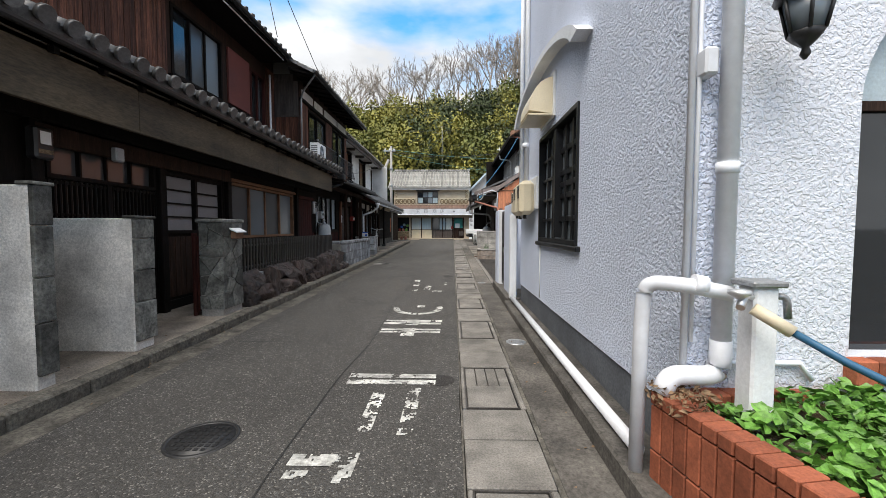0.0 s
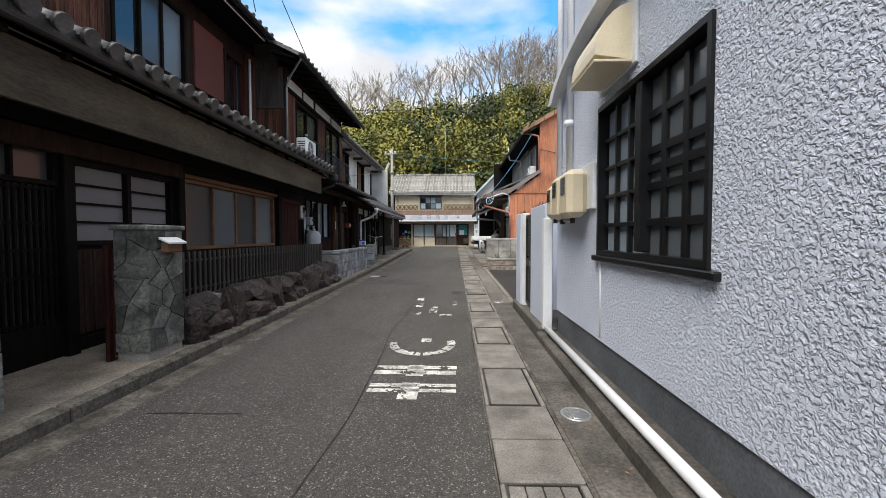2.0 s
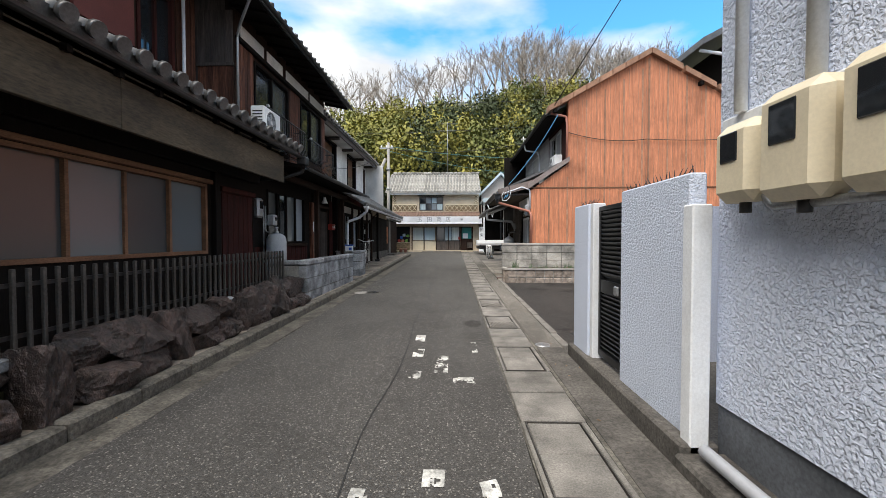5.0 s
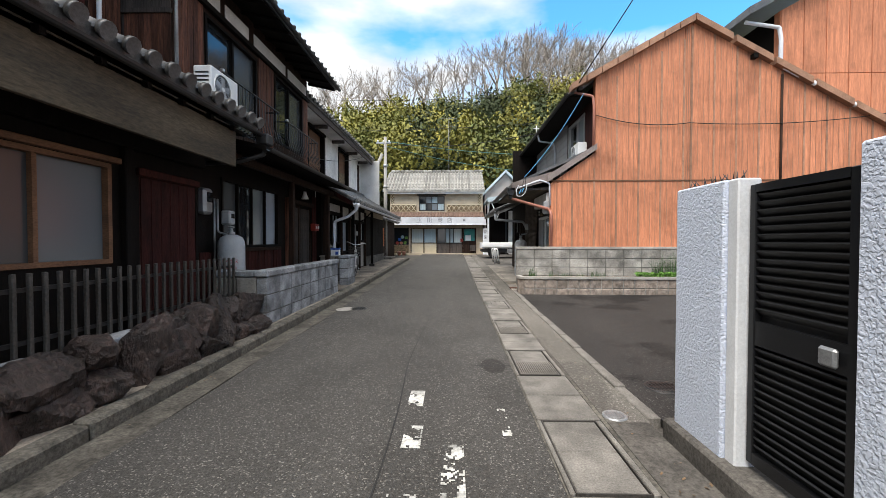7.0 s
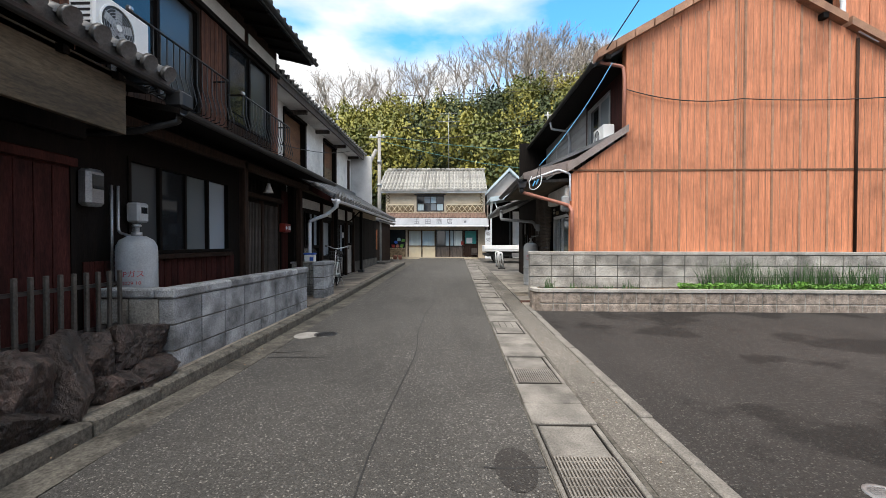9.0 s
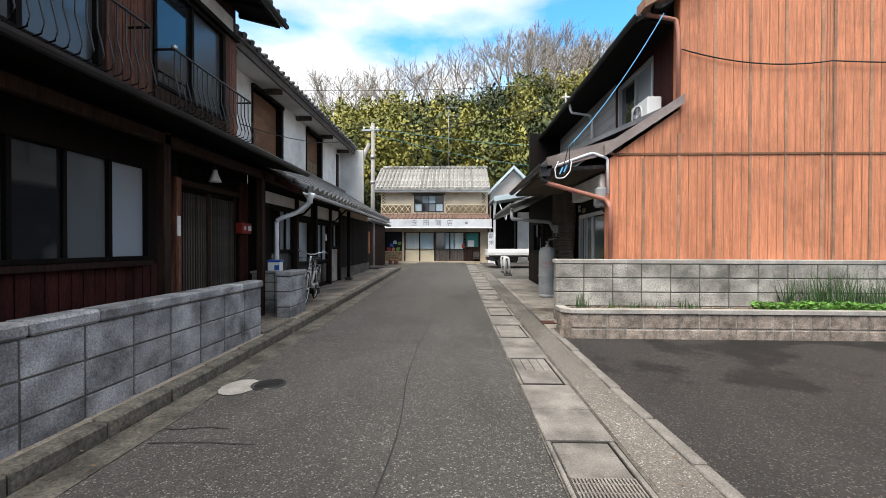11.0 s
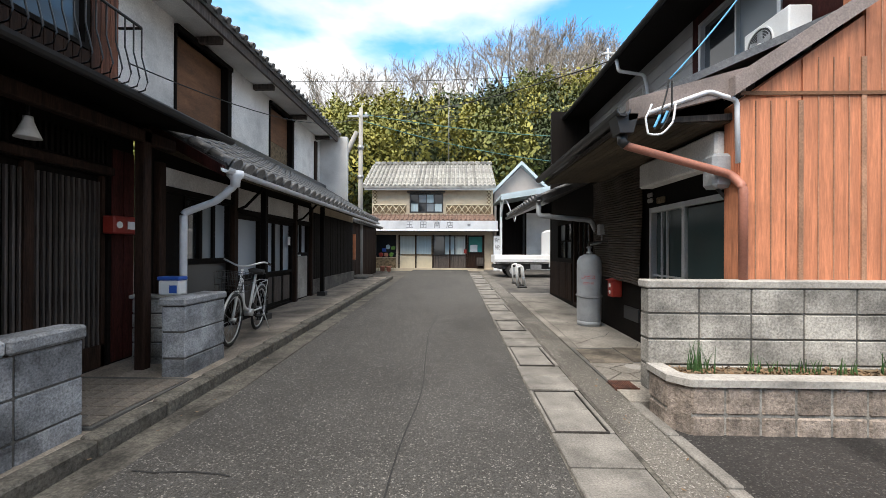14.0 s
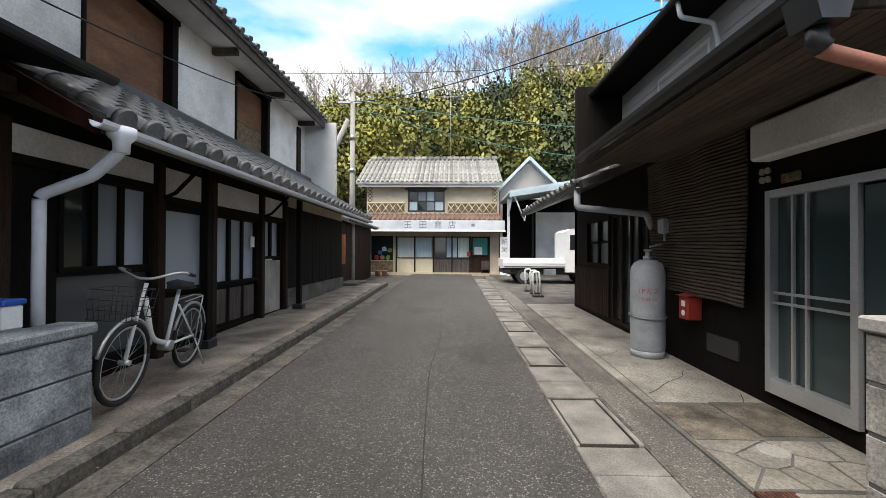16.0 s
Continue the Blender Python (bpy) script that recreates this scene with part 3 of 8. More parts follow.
def roof_rows(parent, xe, ze, xt, zt, y0, y1, step, r, material, base="tile", caps=True, thick=0.07):
    """Tiled slope from the eave xe, ze up to xt, zt along y: stepped pan tiles and round cover rows."""
    dx, dz = xt - xe, zt - ze
    ln = math.hypot(dx, dz)
    ux, uz = dx / ln, dz / ln
    nx, nz = -uz * (1 if dx > 0 else -1), abs(ux)
    ge = Geo()
    k = max(2, round(ln / 0.26))
    prof = []
    for i in range(k):
        a, c = ln * i / k, ln * (i + 1) / k
        for s, h in ((a, 0.03), (c, 0.0)):
            prof.append((xe + ux * s + nx * h, ze + uz * s + nz * h))
    prof += [(xt - nx * thick, zt - nz * thick), (xe - nx * thick, ze - nz * thick)]
    n = len(prof)
    ge.add([(x, y, z) for y in (y0, y1) for x, z in prof],
           [tuple(range(n)), tuple(reversed(range(n, 2 * n)))] + [(i, i + n, (i + 1) % n + n, (i + 1) % n) for i in range(n)])
    part("roof", ge, base, parent)
    row = Geo()
    m = 7
    for i in range(k):
        a, c = ln * i / k - (0.03 if i == 0 else 0), ln * (i + 1) / k
        vs = []
        for s, q in ((a, 1.0), (c, 0.88)):
            for j in range(m):
                t = math.pi * j / (m - 1)
                h = 0.012 + r * q * math.sin(t)
                vs.append((xe + ux * s + nx * h, r * q * math.cos(t), ze + uz * s + nz * h))
        row.add(vs, [(j, j + 1, m + j + 1, m + j) for j in range(m - 1)], True)
        k0 = len(row.v) - 2 * m
        row.f.append([k0 + j for j in range(m)])
        row.f.append([k0 + m + j for j in reversed(range(m))])
    if caps:
        row.tube([(xe - ux * 0.03 + nx * (0.012 + r * 0.35), 0, ze - uz * 0.03 + nz * (0.012 + r * 0.35)), (xe - ux * 0.075 + nx * (0.012 + r * 0.35), 0, ze - uz * 0.075 + nz * (0.012 + r * 0.35))], r * 1.0, 12)
    me = row.mesh("roof_tile")
    cnt = max(1, round((y1 - y0) / step))
    for i in range(cnt):
        ob = part("roof_tile", me, material, parent)
        ob.location = (0, y0 + (i + 0.5) * (y1 - y0) / cnt, 0)


def gutter(parent, x, z, y0, y1, material="metal_dark", r=0.05):
    ge = Geo()
    m = 7
    vs, fs = [], []
    for y in (y0, y1):
        for rr in (r, r * 0.86):
            vs += [(x + rr * math.cos(math.pi + math.pi * j / (m - 1)), y, z + rr * math.sin(math.pi + math.pi * j / (m - 1))) for j in range(m)]
    for j in range(m - 1):
        fs += [(j, j + 1, 2 * m + j + 1, 2 * m + j), (m + j + 1, m + j, 3 * m + j, 3 * m + j + 1)]
    fs += [(0, 2 * m, 3 * m, m), (m - 1, 2 * m - 1, 4 * m - 1, 3 * m - 1)]
    fs += [tuple(range(m)) + tuple(reversed(range(m, 2 * m))), tuple(range(2 * m, 3 * m)) + tuple(reversed(range(3 * m, 4 * m)))]
    ge.add(vs, fs)
    return part("gutter", ge, material, parent)


def blockwork(parent, face, pos, u0, u1, z0, courses, h, ln, th, material, piece="block", b=0.006, gap=0.014, core="mortar", shift=0.0):
    """Courses of single blocks on a mortar core, stacked in line."""
    core_ge = Geo()
    fb(core_ge, face, pos, u0 + 0.01, u1 - 0.01, -th + 0.01, -0.01, z0, z0 + courses * h - 0.003)
    part("mortar", core_ge, core, parent)
    n = max(1, round((u1 - u0) / ln))
    w = (u1 - u0) / n
    for j in range(courses):
        for i in range(n):
            ge = Geo()
            e = 0.003 * random.random()
            fb(ge, face, pos, u0 + i * w + gap / 2, u0 + (i + 1) * w - gap / 2, -th - e, e, z0 + j * h + gap / 2, z0 + (j + 1) * h - gap / 2, b)
            part(piece, ge, material, parent)


def round_path(pts, r=0.06, n=5):
    """Rounds the corners of a line of points."""
    pts = [Vector(p) for p in pts]
    out = [pts[0]]
    for a, b, c in zip(pts, pts[1:], pts[2:]):
        d0, d1 = (a - b), (c - b)
        k = min(r, d0.length * 0.45, d1.length * 0.45)
        p, q = b + d0.normalized() * k, b + d1.normalized() * k
        out += [p * (1 - t) ** 2 + b * 2 * t * (1 - t) + q * t * t for t in (i / n for i in range(n + 1))]
    return out + [pts[-1]]


def rock_geo(cx, cy, cz, sx, sy, sz, seed, detail=2):
    b = bmesh.new()
    bmesh.ops.create_icosphere(b, subdivisions=detail, radius=1.0)
    ge = Geo()
    vs = []
    for v in b.verts:
        p = v.co.copy()
        q = Vector([math.copysign(abs(c) ** 0.6, c) for c in p])
        k = 1 + 0.28 * noise.noise(p * 1.3 + Vector((seed * 3.1, seed, 0))) + 0.12 * noise.noise(p * 3.7 + Vector((seed, 7, seed)))
        q = q * k
        vs.append((cx + q.x * sx, cy + q.y * sy, cz + q.z * sz))
    fs = [[v.index for v in f.verts] for f in b.faces]
    b.free()
    return ge.add(vs, fs)


def boulder_geo(cx, cy, cz, sx, sy, sz, seed):
    """An angular quarried boulder: a ball cut by flat cleavage planes, then roughened."""
    rg_ = random.Random(seed)
    cuts = []
    for i in range(9):
        v = Vector((rg_.gauss(0, 1), rg_.gauss(0, 1), rg_.gauss(0, 1))).normalized()
        cuts.append((v, rg_.uniform(0.5, 0.82)))
    for v in ((1, 0, 0), (0, 1, 0), (0, -1, 0), (0, 0, 1), (0, 0, -1)):
        w = (Vector(v) + Vector((rg_.gauss(0, 0.16), rg_.gauss(0, 0.16), rg_.gauss(0, 0.16)))).normalized()
        cuts.append((w, rg_.uniform(0.78, 0.95)))
    b = bmesh.new()
    bmesh.ops.create_icosphere(b, subdivisions=4, radius=1.0)
    vs = []
    for v in b.verts:
        p = v.co.normalized()
        r = 1.35
        for c, d in cuts:
            q = p.dot(c)
            if q > 0.05:
                r = min(r, d / q)
        r *= 1 + 0.05 * noise.noise(p * 2.5 + Vector((seed, 2 * seed, 1))) - 0.16 * abs(noise.noise(p * 5 + Vector((seed * 1.7, 3, seed)))) + 0.03 * noise.noise(p * 12 + Vector((4, seed, 0)))
        vs.append((cx + p.x * r * sx, cy + p.y * r * sy, cz + p.z * r * sz))
    fs = [[v.index for v in f.verts] for f in b.faces]
    b.free()
    return Geo().add(vs, fs)


def broken_cells(u0, u1, v0, v1, n, seed, gap):
    """Irregular flat pieces that fill a rectangle, with a joint between them."""
    rg_ = random.Random(seed)
    seeds = []
    for i in range(400):
        c = Vector((rg_.uniform(u0, u1), rg_.uniform(v0, v1)))
        if all((c - q).length > 0.62 * math.sqrt((u1 - u0) * (v1 - v0) / n) for q in seeds):
            seeds.append(c)
        if len(seeds) == n:
            break
    out = []
    for a in seeds:
        poly = [Vector(p) for p in ((u0, v0), (u1, v0), (u1, v1), (u0, v1))]
        for c in seeds:
            if c is a:
                continue
            d = (c - a).normalized()
            lim = (a + c).dot(d) / 2 - gap / 2
            cut = []
            for p, q in zip(poly, poly[1:] + poly[:1]):
                hp, hq = p.dot(d) - lim, q.dot(d) - lim
                if hp <= 0:
                    cut.append(p)
                if hp * hq < 0:
                    cut.append(p.lerp(q, hp / (hp - hq)))
            poly = cut
        if len(poly) > 2:
            out.append([tuple(p) for p in poly])
    return out


def letters(text, size, m, material, name, label, parent=None, depth=0.002):
    """Words in the built-in font, as a mesh."""
    cu = bpy.data.curves.new(name, "FONT")
    cu.body, cu.size, cu.extrude, cu.align_x, cu.align_y = text, size, depth, "CENTER", "CENTER"
    ob = new("tmp", cu)
    me = bpy.data.meshes.new_from_object(ob.evaluated_get(bpy.context.evaluated_depsgraph_get()))
    bpy.data.objects.remove(ob)
    me.transform(m)
    me.materials.clear()
    me.materials.append(M[material])
    o = new(name, me)
    o.parent = parent
    o["label"] = label
    return o


# ---- ground and road ----
gr = Geo()
ys = [-2000, -30, 0, 15.1, 32, 60, 3000]
for i, y in enumerate(ys):
    gr.v += [(-2000, y, g(y) - 0.06), (2000, y, g(y) - 0.06)]
gr.f = [[2 * i, 2 * i + 1, 2 * i + 3, 2 * i + 2] for i in range(len(ys) - 1)]
single("ground", gr, "concrete_dark", "bare grey earth and old concrete", "ground", kind="structure")
road = single("road", strip(-2.56, 0.06, -8, 31.0, 0.0, wob=0.02), "asphalt", "worn dark grey asphalt lane with cracks", "road", kind="structure")
part("gutter_channel", strip(-2.84, -2.58, -8, 27.5, -0.012, wob=0.015), "kerb", road, "shallow mossy concrete drain channel")
seam = Geo()
pts = [(-0.95 + 0.04 * noise.noise((y * 0.8, 3, 0)) + 0.03 * math.sin(y * 1.7), y) for y in [1 + 0.25 * i for i in range(112)]]
for (xa, ya), (xb, yb) in zip(pts, pts[1:]):
    seam.add([(xa - 0.005, ya, g(ya) + 0.004), (xa + 0.005, ya, g(ya) + 0.004), (xb + 0.005, yb, g(yb) + 0.004), (xb - 0.005, yb, g(yb) + 0.004)], [(0, 1, 2, 3)])
part("crack", seam, "rubber", road, "long crack sealed with tar")
for k, (yc, xa, xb) in enumerate([(4.3, -2.4, -1.7), (11.9, -2.5, -1.8), (14.2, -2.5, -1.9), (9.9, -0.3, 0.05), (12.1, -2.55, -2.1)]):
    ge = Geo()
    for i in range(8):
        a, c = xa + (xb - xa) * i / 8, xa + (xb - xa) * (i + 1) / 8
        ya, yb = yc + 0.08 * noise.noise((a * 3, k, 0)), yc + 0.08 * noise.noise((c * 3, k, 0))
        ge.add([(a, ya, g(ya) + 0.004), (c, yb, g(yb) + 0.004), (c, yb + 0.014, g(yb) + 0.004), (a, ya + 0.014, g(ya) + 0.004)], [(0, 1, 2, 3)])
    part("crack", ge, "rubber", road)
for k, (px, py, sx, sy) in enumerate([(-0.1, 3.28, 0.12, 0.12), (-0.12, 9.9, 0.12, 0.22)]):
    n = 18
    ge = Geo()
    ge.add([(px + sx * math.cos(6.2832 * i / n) * (1 + 0.25 * noise.noise((i, k, 1))), py + sy * math.sin(6.2832 * i / n) * (1 + 0.25 * noise.noise((i, k, 4))), 0) for i in range(n)], [range(n)])
    ge.v = [(x, y, g(y) + 0.003) for x, y, z in ge.v]
    part("patch", ge, "asphalt_lot", road, "darker asphalt repair patch")
single("pavement", strip(-4.6, -2.98, -8, 26.0, 0.085, 0.15), "apron", "weathered concrete apron beside the lane", "pavement", kind="structure")
single("ground_verge", strip(0.56, 0.84, -8, 8.7, 0.010, 0.1), "concrete_dark", "stained concrete verge beside drain covers", "pavement", kind="structure")
single("ground_verge_far", strip(0.56, 0.86, 8.7, 30.0, 0.006, 0.1, wob=0.01), "pebbly", "rough pebbly concrete verge", "pavement", kind="structure")
single("parking_lot", strip(0.97, 16, 8.5, 15.0, 0.0, 0.1), "asphalt_lot", "patched wet-stained asphalt parking lot", "parking lot", kind="structure")
single("pavement_forecourt", strip(0.87, 2.2, 15.32, 22.4, 0.02, 0.12), "forecourt", "cracked stained concrete forecourt", "pavement", kind="structure")
single("pavement_gravel", strip(0.87, 12, 22.4, 31.2, 0.0, 0.1), "concrete_dark", "gravelly garage yard", "ground", kind="structure")
single("pavement_shop", strip(-6, 2.2, 31.0, 31.6, 0.06, 0.2), "beige", "pale concrete step along the shop front", "step", kind="structure")
repair = thing("paving", "broken flagstones and dark slabs let into the forecourt", "paving", kind="structure")
part("bed", strip(0.86, 1.86, 15.8, 17.0, 0.0225, 0.02), "mortar", repair)
for xa, xb, ya, yb in ((0.9, 1.36, 16.36, 16.92), (1.39, 1.84, 16.42, 17.0)):
    part("slab", strip(xa, xb, ya, yb, 0.030, 0.03), "aggregate", repair, "dark worn exposed-aggregate slab")
for poly in broken_cells(0.88, 1.84, 15.82, 16.35, 9, 4, 0.016):
    ge = Geo().prism(poly, 2, 0.0, 0.029)
    ge.v = [(x, y, z + g(y)) for x, y, z in ge.v]
    part("flagstone", ge, "forecourt", repair)
part("round_lid", Geo().lathe(1.3, 16.22, [(0.09, g(16.2)), (0.09, g(16.2) + 0.034), (0.08, g(16.2) + 0.036)], 24), "concrete", repair, "pale round drain cap")
rg3 = Geo()
for i in range(9):
    rg3.box(0.875 + 0.022 * i, 0.889 + 0.022 * i, 15.6, 15.79, g(15.7), g(15.7) + 0.030)
rg3.box(0.865, 1.075, 15.59, 15.6, g(15.7), g(15.7) + 0.031).box(0.865, 1.075, 15.79, 15.8, g(15.7), g(15.7) + 0.031)
rg3.box(0.865, 1.075, 15.6, 15.79, g(15.7), g(15.7) + 0.0235)
part("drain_grate", rg3, "rust", repair, "rusted square drain grate")
crack = Geo()
for k, (x0, y0, x1, y1) in enumerate([(0.9, 15.9, 1.8, 17.2), (1.0, 17.2, 1.8, 17.9), (0.9, 19.0, 1.75, 19.4), (1.1, 16.2, 1.7, 16.3), (1.3, 16.3, 1.35, 17.0), (0.95, 16.0, 1.0, 21.5), (0.87, 18.2, 1.3, 18.6)]):
    n = 10
    for i in range(n):
        a, c = i / n, (i + 1) / n
        def at(t):
            y = y0 + (y1 - y0) * t
            x = x0 + (x1 - x0) * t + 0.06 * noise.noise((t * 4, k, 2))
            return Vector((x, y + 0.05 * noise.noise((t * 4, k, 9)), g(y) + 0.024))
        p, q = at(a), at(c)
        d = (q - p).cross(Vector((0, 0, 1))).normalized() * 0.0035
        crack.add([p - d, p + d, q + d, q - d], [(0, 1, 2, 3)])
single("crack", crack, "rubber", "dark branching cracks in the concrete forecourt", "crack", kind="structure")

# left kerb stones and lot edge stones
kerb = thing("kerb", "chipped mossy concrete kerb along the lane", "kerb", kind="structure")
lot_edge = thing("kerb_edge", "pale flush concrete edging beside the lot", "kerb", kind="structure")


# ---- drain covers ----
drain = thing("drain_cover", "row of concrete covers over a roadside drain", "drain cover", kind="structure")
ends = [-1.5, 0.2, 1.9, 3.57, 5.3, 6.91, 8.73, 10.43, 12.01, 13.84, 15.59, 17.1, 18.8, 20.5, 22.2, 23.9, 25.6, 27.3, 29.0]
slotted, barred = (3.57, 13.84), (10.43, 12.01)


def cover(y0, y1, x0=0.075, x1=0.525):
    ob = part("cover_slab", Geo().box(x0, x1, y0 + 0.004, y1 - 0.004, -0.1, 0.0, 0.007), "slab", drain)
    ob.location = (random.uniform(-0.003, 0.003), 0, g((y0 + y1) / 2) + 0.010 + random.uniform(-0.002, 0.003))


for prev, end in zip(ends, ends[1:]):
    start = end - 0.82
    mid = (prev + start) / 2 + random.uniform(-0.04, 0.04)
    cover(prev, mid)
    cover(mid, start)
    half = (start + end) / 2
    z = g(half) + 0.010
    cover(start, end, 0.075, 0.103)
    cover(start, end, 0.487, 0.525)
    rim = Geo()
    for xa, xb in ((0.104, 0.112), (0.478, 0.486)):
        rim.box(xa, xb, start + 0.004, end - 0.004, z - 0.06, z + 0.002)
    for yy in (start + 0.004, end - 0.014):
        rim.box(0.112, 0.478, yy, yy + 0.008, z - 0.06, z + 0.001)
    part("lid_frame", rim, "steel_dark", drain, "dark steel frame around an inset lid")
    for k, (ya, yb) in enumerate(((start + 0.016, half - 0.002), (half + 0.002, end - 0.018))):
        if end in barred and k == 0:
            fr = Geo()
            for i in range(18):
                fr.box(0.118 + i * 0.0203, 0.128 + i * 0.0203, ya, yb, z - 0.04, z)
            for i in range(5):
                fr.box(0.114, 0.476, ya + 0.02 + i * 0.08, ya + 0.026 + i * 0.08, z - 0.03, z - 0.003)
            part("grate", fr, "grate_steel", drain, "rusty steel bar grate")
        elif end in slotted and k == 1:
            sl = Geo()
            for i in range(4):
                sl.box(0.116 + i * 0.091, 0.2 + i * 0.091, ya, yb, -0.06, 0, 0.004)
            part("slotted_lid", sl, "slab", drain, "concrete lid with drainage slots").location = (0, 0, z - 0.003)
        else:
            ob = part("lid", Geo().box(0.117, 0.473, ya, yb, -0.08, 0, 0.005), "slab", drain)
            ob.location = (0, 0, z - 0.004 + random.uniform(-0.002, 0.002))
part("drain_bed", strip(0.06, 0.07, -8, 30, 0.004).add(strip(0.53, 0.56, -8, 30, 0.004).v, strip(0.53, 0.56, -8, 30, 0.004).f), "kerb", drain)
part("drain_floor", strip(0.065, 0.535, -8, 30, -0.075, 0.05), "rubber", drain)


# ---- road marking: worn syllable strokes ----
marking = thing("road_marking", "worn flaking white painted road lettering", "road marking", kind="structure")


def stroke(x0, x1, y0, y1, skew=0.0, worn=0.25):
    """A painted stroke broken up into worn flakes."""
    ge = Geo()
    n, m = max(1, round((x1 - x0) / 0.011)), max(1, round((y1 - y0) / 0.011))
    for i in range(n):
        for j in range(m):
            a, b = x0 + (x1 - x0) * i / n, y0 + (y1 - y0) * j / m
            a2, b2 = a + (x1 - x0) / n, b + (y1 - y0) / m
            if 0.8 * noise.noise((a * 9, b * 9, 2)) + 0.5 * noise.noise((a * 38, b * 38, 5)) < worn * 2 - 0.78:
                continue
            ge.add([(px + skew * (py - y0), py, g(py) + 0.0045) for px, py in ((a, b), (a2, b), (a2, b2), (a, b2))], [(0, 1, 2, 3)])
    if ge.f:
        part("stroke", ge, "paint", marking)


for s in [(-0.91, -0.63, 2.07, 2.18), (-0.62, -0.53, 1.93, 2.2), (-0.89, -0.77, 1.96, 2.03), (-0.89, -0.14, 3.31, 3.4), (-0.88, -0.14, 3.18, 3.27),
          (-0.91, -0.14, 5.26, 5.35), (-0.91, -0.15, 5.12, 5.22), (-0.61, -0.45, 5.08, 5.37), (-0.89, -0.15, 4.83, 4.9), (-0.89, -0.15, 4.72, 4.79), (-0.62, -0.46, 4.58, 4.92),
          (-0.87, -0.75, 8.93, 9.23), (-0.56, -0.44, 6.18, 6.33)]:
    stroke(*s)
for s in [(-0.84, -0.72, 8.33, 8.62), (-0.58, -0.45, 7.85, 8.38), (-0.19, -0.13, 8.5, 8.9), (-0.62, -0.52, 2.4, 3.1), (-0.35, -0.25, 2.4, 3.1), (-0.85, -0.7, 7.7, 7.9), (-0.4, -0.2, 7.6, 7.75)]:
    stroke(*s, worn=0.42)
ge = Geo()
for i in range(44):
    t = math.pi * (0.97 + 1.1 * i / 43)
    if noise.noise((i * 0.5, 0, 0)) < -0.28:
        continue
    for k in range(5):
        ra, rb = 1 - 0.05 * k, 1 - 0.05 * (k + 1)
        if noise.noise((i * 0.7, k * 0.9, 3)) < -0.3:
            continue
        t2 = t + math.pi * 1.1 / 43
        ge.add([(-0.535 + 0.385 * r * math.cos(q), 6.12 + 0.47 * r * math.sin(q), g(6) + 0.0055) for r, q in ((ra, t), (ra, t2), (rb, t2), (rb, t))], [(0, 1, 2, 3)])
part("stroke", ge, "paint", marking)


def manhole(x, y, r, dz=0.004, material="metal_dark", label="round cast-iron manhole cover set in asphalt"):
    t = thing("manhole_cover", label, "manhole cover", kind="structure")
    z = g(y) + dz
    part("rim", Geo().lathe(x, y, [(r, z - 0.05), (r, z + 0.002), (r - 0.02, z + 0.002), (r - 0.022, z - 0.004)], 28), material, t)
    ge = Geo().lathe(x, y, [(r - 0.024, z - 0.05), (r - 0.024, z), (0.01, z)], 28)
    for i in range(9):
        for j in range(9):
            px, py = x + (i - 4) * r * 0.2, y + (j - 4) * r * 0.2
            if math.hypot(px - x, py - y) < r * 0.8:
                ge.box(px - r * 0.06, px + r * 0.06, py - r * 0.06, py + r * 0.06, z - 0.002, z + 0.004)
    part("lid", ge, material, t)


manhole(-1.54, 2.33, 0.21)
manhole(-2.22, 12.95, 0.15)
manhole(0.65, 8.8, 0.085, 0.014, "steel", "small pale metal inspection cap in concrete")
manhole(1.3, 9.37, 0.16, 0.006)
manhole(1.72, 9.72, 0.09, 0.006, "steel", "small pale metal inspection cap in asphalt")
manhole(0.71, 4.35, 0.11, 0.014, "steel", "small grey inspection cover in concrete")
ge = Geo()
n = 14
ge.add([(-2.45 + 0.16 * math.cos(6.2832 * i / n) * (1 + 0.3 * noise.noise((i, 2, 1))), 12.88 + 0.2 * math.sin(6.2832 * i / n), g(12.9) + 0.004) for i in range(n)], [range(n)])
part("patch", ge, "concrete", road, "pale concrete patch beside a manhole")

# ---- house with long tiled lower roof ----
h1 = thing("house", "old two-storey dark timber house with tiled lower roof", "house")
holes = [(3.85, 5.3, 0.5, 2.32), (5.42, 6.9, 0.28, 2.12), (7.09, 9.91, 1.14, 2.16), (10.28, 11.25, 0.3, 2.2), (1.6, 3.3, 0.5, 2.32)]
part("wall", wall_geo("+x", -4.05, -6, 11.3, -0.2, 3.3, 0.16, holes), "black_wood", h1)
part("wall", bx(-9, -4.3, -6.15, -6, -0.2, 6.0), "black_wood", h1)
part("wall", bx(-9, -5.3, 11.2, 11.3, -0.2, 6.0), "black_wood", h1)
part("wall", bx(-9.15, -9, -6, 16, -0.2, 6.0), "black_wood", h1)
for y0 in (1.6, 3.85):
    w = window(h1, "+x", -4.05, y0, y0 + 1.45, 1.83, 2.32, 4, 1, "black_wood", "frosted_dark", name="transom")
    d = part("lattice", Geo().box(-4.14, -4.12, y0, y0 + 1.45, 0.5, 1.83), "frosted_dark", h1)
    rails = Geo()
    for z in (0.52, 0.95, 1.2, 1.45, 1.78):
        rails.box(-4.10, -4.055, y0, y0 + 1.45, z, z + 0.03)
    rails.box(-4.1, -4.04, y0 + 0.7, y0 + 0.76, 0.5, 1.83)
    part("rail", rails, "black_wood", d)
    slats(d, "+x", -4.05, y0 + 0.03, y0 + 1.42, 0.5, 1.82, 0.058, 0.02, "black_wood", -0.03, 0.005)
